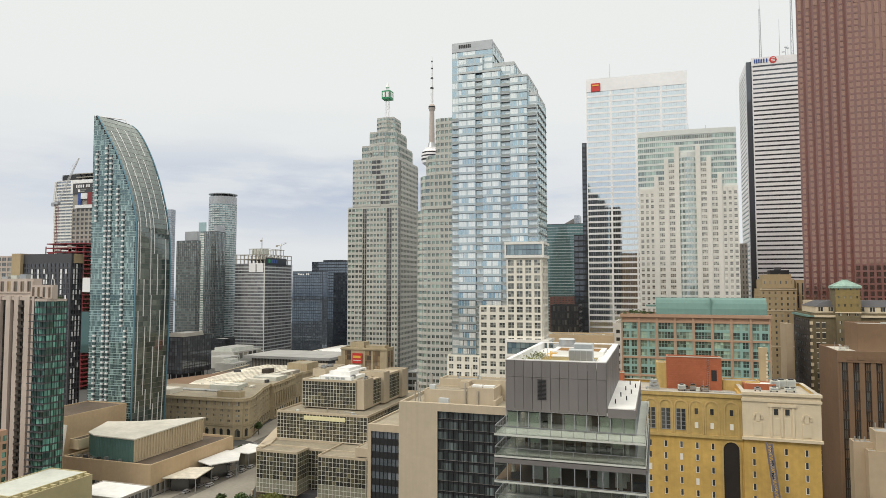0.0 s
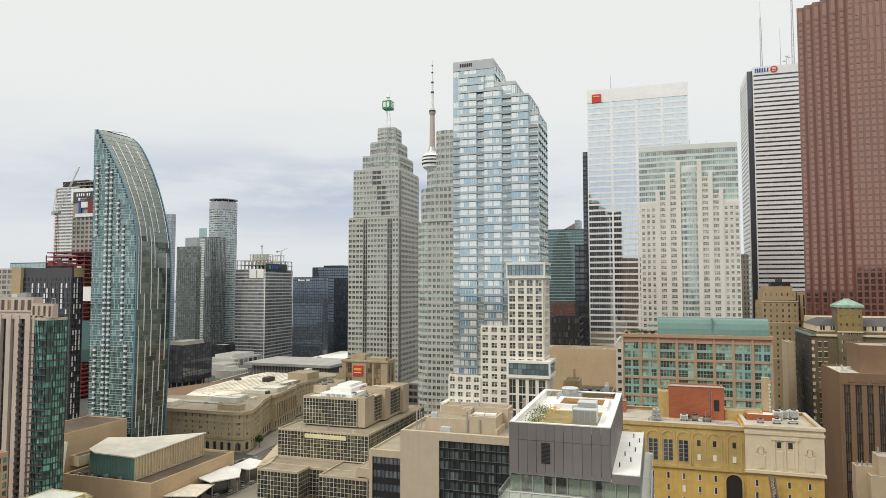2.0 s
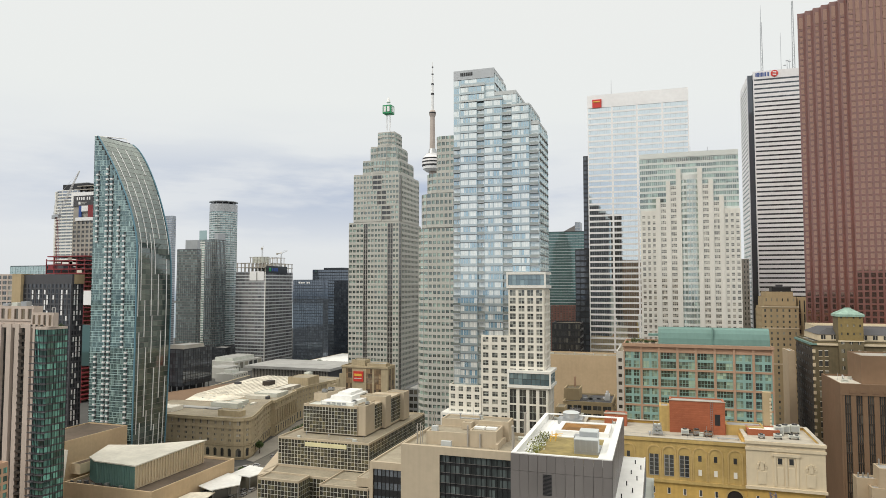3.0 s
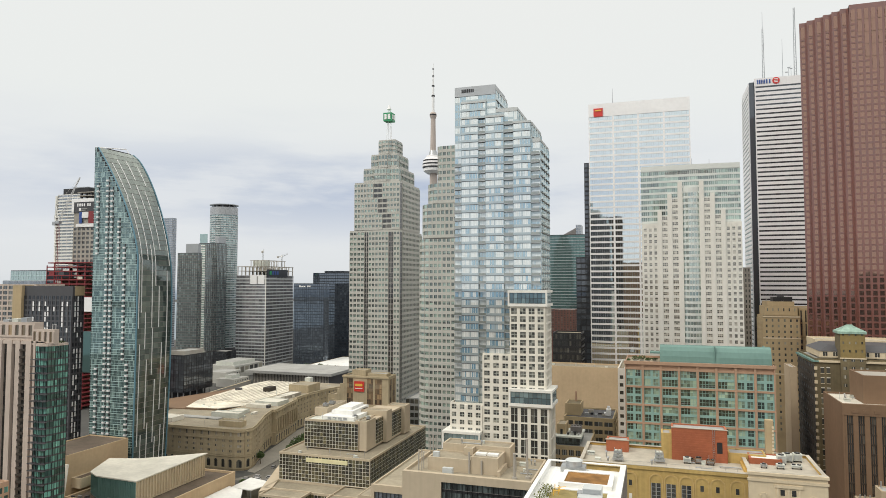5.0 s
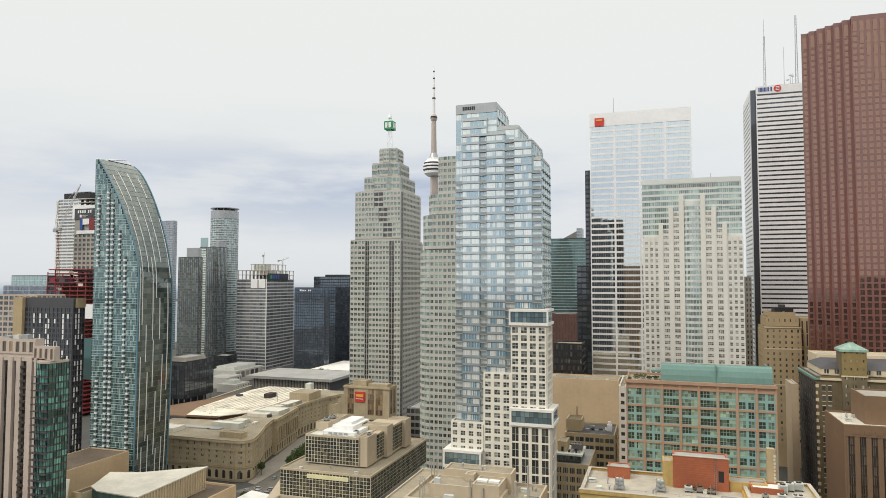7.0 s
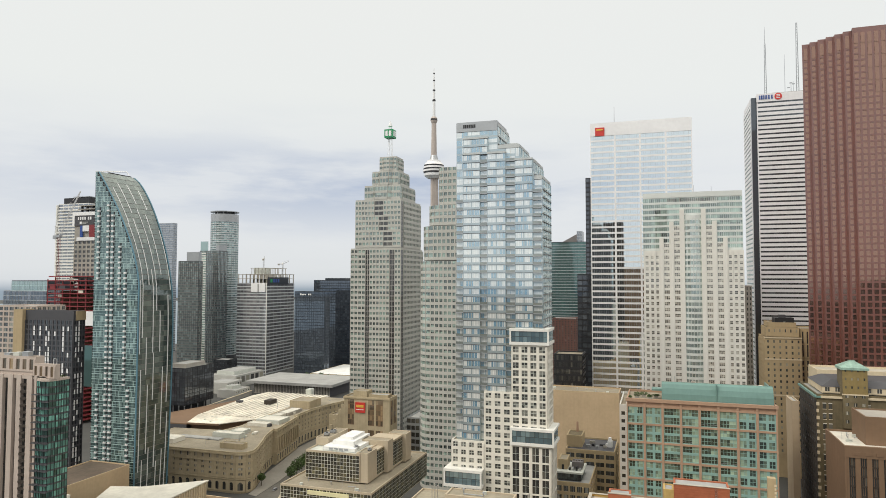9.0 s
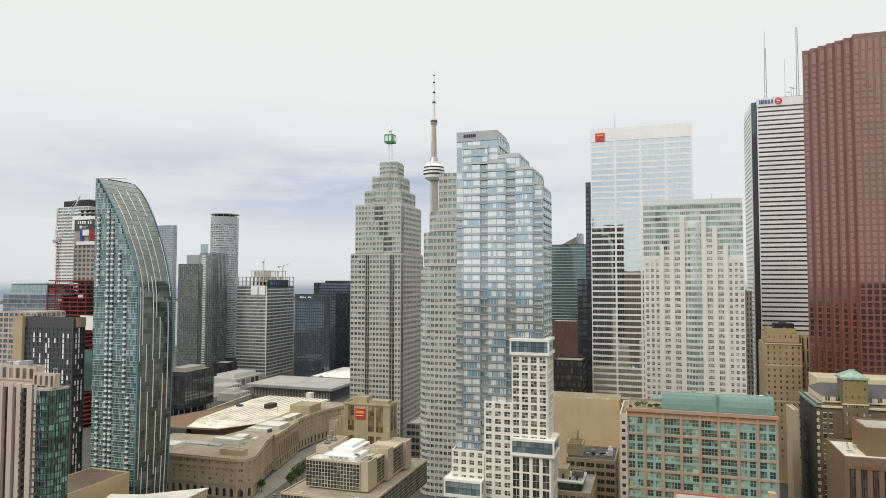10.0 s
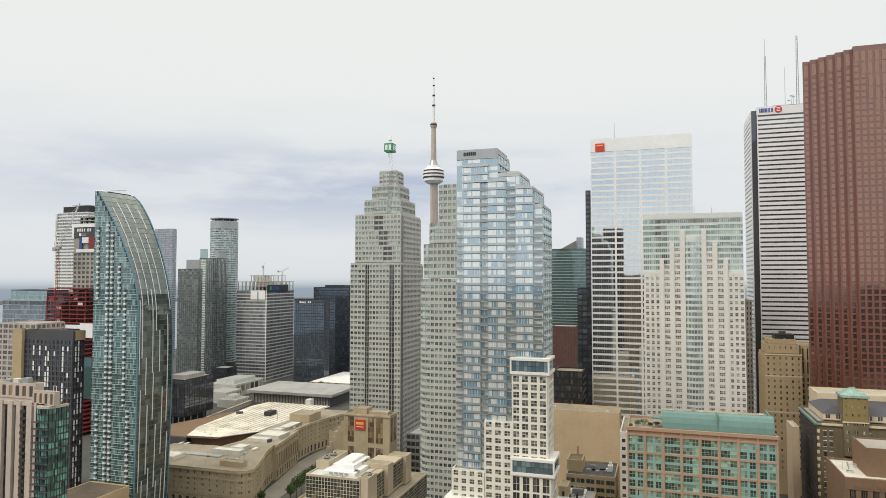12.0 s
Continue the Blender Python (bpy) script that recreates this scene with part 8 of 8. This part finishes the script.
b.mesh("vent_house", "darkbrick").box(-378, -371, 576, 588, 14.2, 18.6)
b.piece("roof_vent", "charcoal", -411, -405, 576, 580, 14.2, 16.5)
b.piece("roof_vent", "terrace", -368, -362, 640, 648, GROUND, 20)
b.done()
b = Building("retaining_wall", "long pale concrete wall beside the train shed", "wall", panes=0)
b.mesh("wall", "concrete").prism([(-441.5, 552), (-440.6, 552), (-455, 668), (-456, 668)], GROUND, 9.5)
b.mesh("coping", "stone").prism([(-441.8, 551.8), (-440.3, 551.8), (-454.7, 668.2), (-456.3, 668.2)], 9.5, 9.9)
b.done()
for x, mat in ((-391.5, "traingreen"), (-397.0, "steel")):
    t = thing("train", "commuter train standing at the open platform", "train", "trains at the platform", at=(x, 450, GROUND))
    for q in range(3):
        m, w = Mesh(), Mesh()
        y = 408 + q * 25
        m.box(x - 1.4, x + 1.4, y, y + 24.4, GROUND + 0.9, GROUND + 3.9)
        car_body = part("coach", m, mat, t)
        w.box(x - 1.2, x + 1.2, y + 0.3, y + 24.1, GROUND + 3.9, GROUND + 4.3)
        part("coach_roof", w, "terrace", car_body)
        w = Mesh()
        w.box(x + 1.4, x + 1.44, y + 1, y + 23.4, GROUND + 2.2, GROUND + 3.1)
        part("window_band", w, "g_black", car_body)
        for u in (3.0, 19.4):
            w = Mesh()
            w.box(x - 1.1, x + 1.1, y + u, y + u + 2.2, GROUND, GROUND + 0.92)
            part("bogie", w, "dark", car_body)
b = Building("pavilion", "broad flat grey metal-roofed pavilion", "hall", panes=0)
b.mesh("roof", "roofgrey").box(-467, -354, 674, 746, 17, 20)
b.facade((-460, 680), (-360, 680), GROUND, 16.8, 50, 1, 1.1, 0.4, 0.3, "concrete", "g_dark")
b.mesh("wall", "charcoal").box(-460, -360, 680, 740, GROUND, 17)
b.done()
b = Building("white_sheds", "low white-roofed sheds beyond the pavilion", "shed", panes=0)
b.mass(-443, -385, 782, 880, GROUND, 15, "tan", "whitepaint", 0.3)
b.done()
b = slab_tower("office_block", "black glass office block on columns", -478.4, -450, 546.7, 591, 51, "dark", "g_black", 9, 10, 12, z0=14, pier=0.2, span=0.5, panes=60)
for q in range(5):
    b.piece("column", "steel", -478 + q * 6.8, -477.3 + q * 6.8, 547, 547.7, GROUND, 14)
    b.piece("column", "steel", -451, -450.3, 547 + q * 10, 547.7 + q * 10, GROUND, 14)
b.mesh("core", "dark").box(-474, -456, 556, 588, GROUND, 14)
b.mass(-474, -456, 555, 585, 50, 54, "concrete", "roofgrey", 0.4)
b.done()
for x0, x1, y0, y1, z, hood in ((-482, -458, 640, 668, 14, 3.5), (-512, -484, 660, 690, 18, 0), (-540, -500, 700, 760, 20, 4)):
    b = Building("low_block", "low pale flat-roofed block beyond the station", "building", "low blocks beyond the station", panes=0)
    b.mass(x0, x1, y0, y1, GROUND, z, "tdstone", "roofgrey", 0.5)
    b.facade((x1, y0), (x1, y1), GROUND + 4, z - 2, 6, 1, 2.6, 1.6, 0.2, "tdstone", "g_mid")
    if hood:
        b.mass(x0 + 6, x1 - 8, y0 + 8, y1 - 6, z - 0.5, z + hood, "terrace", "roofgrey", 0.3)
    b.done()
slab_tower("office_block", "low dark glass block at the foot of the towers", -583, -560, 764, 786, 30, "dark", "g_black", 10, 9, 6, pier=0.3, span=0.9, panes=10).done()
slab_tower("office_block", "low grey banded podium between the granite towers", -176, -150, 450, 480, 40, "frame", "g_dark", 8, 7, 0, pier=0.4, span=1.8, panes=20).done()


# ---- the concert hall ----
b = Building("concert_hall", "beige concert hall with a sloping white roof and a glazed foyer", "concert hall", panes=60, eye=15)
b.mass(-274, -222, 250, 312, 10.4, 20, "tanwall", "brownroof", 1.2, 0.8)
b.mesh("base_wall", "concrete").box(-273, -223.2, 251.2, 311, GROUND, 10.4)
b.facade((-273, 251.2), (-223.2, 251.2), 6, 10.2, 16, 1, 1.4, 0.3, 0.2, "concrete", "g_mid")
b.facade((-223.2, 251.2), (-223.2, 311), 6, 10.2, 18, 1, 1.4, 0.3, 0.2, "concrete", "g_mid")
b.mass(-310, -283, 258.5, 299, GROUND, 36.6, "tanwall", "brownroof", 0.6)
b.mass(-283, -277, 262, 284, 20, 25.0, "stone", "brownroof", 0.4)
m = b.own("leaning_panel", "cream")
m.v += [(-283, 251.5, 19), (-276.5, 251.5, 19), (-276.5, 252.2, 19), (-283, 252.2, 19), (-283, 256.5, 33), (-279.6, 256.5, 33), (-279.6, 257.2, 33), (-283, 257.2, 33)]
m.f += [(0, 1, 5, 4), (1, 2, 6, 5), (2, 3, 7, 6), (3, 0, 4, 7), (4, 5, 6, 7)]
aud = [(-235, 253.5), (-235, 303), (-260, 283), (-277, 280), (-268, 260), (-260, 255.6)]
zt = [29.6, 30.4, 30.4, 29.8, 29.4, 29.4]
m, gw, rf = b.mesh("auditorium_wall", "stone"), b.mesh("green_wall", "copper"), b.mesh("auditorium_roof", "membrane")
for q in range(6):
    p, s = aud[q], aud[(q + 1) % 6]
    (gw if q in (3, 4, 5) else m).quad((*p, 19), (*s, 19), (*s, zt[(q + 1) % 6]), (*p, zt[q]))
rim = [(-234.2, 252.7), (-234.2, 304.2), (-260.2, 283.8), (-278, 280.8), (-268.6, 259.5), (-260.2, 254.8)]
rf.v += [(x, y, z + 0.03) for (x, y), z in zip(rim, zt)] + [(x, y, z + 0.6) for (x, y), z in zip(rim, zt)]
rf.f += [tuple(range(6, 12)), tuple(range(5, -1, -1))] + [(q, (q + 1) % 6, 6 + (q + 1) % 6, 6 + q) for q in range(6)]
for q in range(26):
    y = 254.5 + q * 1.9
    b.piece("wall_rib", "stone", -234.98, -234.3, y, y + 0.4, 20, 29.5 + q * 0.03)
for q in range(30):
    u = q / 29
    x, y = (-235 - 25 * u * 1.25, 253.4 + 2.1 * u * 1.25) if u < 0.8 else (-260 - 8 * (u - 0.8) * 5, 255.5 + 4.4 * (u - 0.8) * 5)
    b.piece("wall_rib", "copper", x - 0.15, x + 0.15, y - 0.25, y + 0.02, 19.5, 29.3)
for q in range(8):
    b.piece("roof_vent", ("charcoal", "steel")[q % 2], -272 + q * 4.2, -270.4 + q * 4.2, 251.8, 252.6 + (q % 3) * 0.3, 18.85, 20.2 + (q % 3) * 0.4)
b.done()
b = Building("entrance_canopy", "white flat-roofed entrance canopies beside the hall", "canopy", panes=0)
for poly, z, mat in (([(-221.5, 257), (-206, 261.5), (-210.5, 280.5), (-221.5, 276)], 12.0, "shedroof"), ([(-221.5, 282), (-211, 278), (-203, 290), (-211, 303), (-221.5, 306)], 13.5, "whitepaint"), ([(-221.5, 308), (-208, 306), (-204, 322), (-221.5, 326)], 12.5, "whitepaint")):
    b.own("canopy", mat).prism(poly, z, z + 0.45)
    cx, cy = sum(p[0] for p in poly) / len(poly), sum(p[1] for p in poly) / len(poly)
    b.own("foyer", "g_mid").prism([(cx - 2 + (x - cx) * 0.5, cy + (y - cy) * 0.6) for x, y in poly], GROUND, z)
    for x, y in poly:
        x, y = cx + (x - cx) * 0.9, cy + (y - cy) * 0.9
        b.piece("post", "frame", x - 0.15, x + 0.15, y - 0.15, y + 0.15, GROUND, z)
b.piece("forecourt", "paving", -221.9, -213.2, 236, 330, GROUND + 0.07, GROUND + 0.2)
b.done()
b = Building("flat_roofed_block", "low yellowish block with a white ribbed roof", "building", panes=0)
b.mass(-235, -216.5, 176, 209, GROUND, 28.4, "yellowwall", "terrace", 0.3)
b.piece("gutter", "terrace", -216.5, -214.2, 176, 209, 26.4, 26.8)
b.piece("gutter_wall", "yellowwall", -214.2, -213.7, 176, 209, GROUND, 27.6)
for q in range(9):
    b.piece("roof_bracket", "yellowwall", -216.5, -214.2, 177 + q * 3.8, 177.9 + q * 3.8, 26.8, 28.1)
b.done()
b = Building("flat_roofed_block", "low block with a bright white membrane roof", "building", panes=20, eye=12)
b.mass(-232, -206, 215, 233, GROUND, 17, "concrete", "whitepaint", 0.3)
b.facade((-206, 215), (-206, 233), 8, 16, 9, 2, 0.3, 0.4, 0.2, "frame", "g_dark")
b.done()


# ---- trees and cars ----
def tree(x, y, h, seed, leaf="leaf"):
    t = thing("street_tree", "leafy green street tree in full summer leaf", "tree", "street trees", at=(x, y, GROUND))
    rnd = random.Random(seed)
    m = Mesh()
    m.cone(x, y, GROUND, GROUND + h * 0.45, 0.28, 0.16, 8)
    for q in range(6):
        a = q * 1.05 + rnd.random()
        m.rod((x, y, GROUND + h * (0.3 + 0.02 * q)), (x + h * 0.26 * math.cos(a), y + h * 0.26 * math.sin(a), GROUND + h * (0.6 + 0.04 * q)), 0.07)
    part("trunk", m, "bark", t)
    m = Mesh()
    for q in range(900):
        u = Vector((rnd.gauss(0, 1), rnd.gauss(0, 1), rnd.gauss(0, 1))).normalized() * (rnd.random() ** 0.4)
        lump = 0.75 + 0.35 * noise.noise(u * 2.2 + Vector((seed, 0, 0)))
        c = Vector((x + u.x * h * 0.36 * lump, y + u.y * h * 0.36 * lump, GROUND + h * 0.66 + u.z * h * 0.33 * lump))
        s = 0.3 + 0.3 * rnd.random()
        p = Vector((rnd.gauss(0, 1), rnd.gauss(0, 1), rnd.gauss(0, 1))).normalized()
        o = p.orthogonal().normalized() * s
        w = p.cross(o)
        m.quad(tuple(c - o), tuple(c - w * 0.6), tuple(c + o), tuple(c + w * 0.6))
    part("crown", m, leaf, t, kind="stuff")


for q, (x, y, h) in enumerate(((-181, 246, 8), (-168, 242, 11), (-162, 241, 10), (-233, 386, 13), (-234, 395, 15), (-235, 404, 15), (-237, 414, 15), (-239, 426, 14), (-241, 440, 13), (-243, 455, 13),
                               (-430, 765, 14), (-420, 770, 15), (-408, 765, 14), (-398, 770, 13), (-440, 768, 14), (-227, 326, 7), (-249, 377, 9))):
    tree(x, y, h, q)
for q, (x, y, h) in enumerate(((-148, 236, 15), (-153, 238, 14), (-143, 238, 13), (-128, 235, 14), (-134, 237, 13), (-122, 236, 13))):
    tree(x, y, h, 40 + q, "lime")


def car(x, y, turn, seed):
    t = thing("car", "parked passenger car standing on the street", "car", "cars on the street", at=(x, y, GROUND + 0.06))
    c, s = math.cos(turn), math.sin(turn)
    o, r, n = (x, y), (c, s), (-s, c)
    z = GROUND + 0.06
    m = Mesh()
    m.obox(o, r, -2.2, 2.2, -0.9, 0.9, z + 0.3, z + 0.85, n)
    m.obox(o, r, -1.3, 1.4, -0.78, 0.78, z + 1.3, z + 1.45, n)
    part("body", m, "carpaint", t)
    m = Mesh()
    m.obox(o, r, -1.5, 1.6, -0.8, 0.8, z + 0.85, z + 1.3, n)
    part("window", m, "g_black", t)
    for u in (-1.4, 1.4):
        for w in (-0.85, 0.85):
            m = Mesh()
            a = (x + c * u - s * (w - 0.1), y + s * u + c * (w - 0.1), z + 0.32)
            e = (x + c * u - s * (w + 0.1), y + s * u + c * (w + 0.1), z + 0.32)
            m.rod(a, e, 0.32, 10)
            part("wheel", m, "rubber", t)


rnd = random.Random(9)
for q, (x, y, a) in enumerate(((-238, 345, 0.1), (-231, 346, 0.1), (-224, 345, 0), (-234, 351, 0.1), (-226, 352, 0), (-207.6, 318, 1.57), (-207.6, 300, 1.57), (-211.8, 306, 1.57), (-211.8, 295, 1.57), (-211.8, 272, 1.57), (-211.8, 283, 1.57), (-236, 372, 1.7), (-246, 420, 1.75), (-250, 440, 1.65), (-251, 455, 1.6), (-251, 470, 1.57), (-212, 262, 1.57), (-210, 334, 1.57), (-208, 290, 1.57), (-208, 308, 1.57), (-211.5, 324, 1.57), (-208, 274, 1.57))):
    car(x, y, a, q)
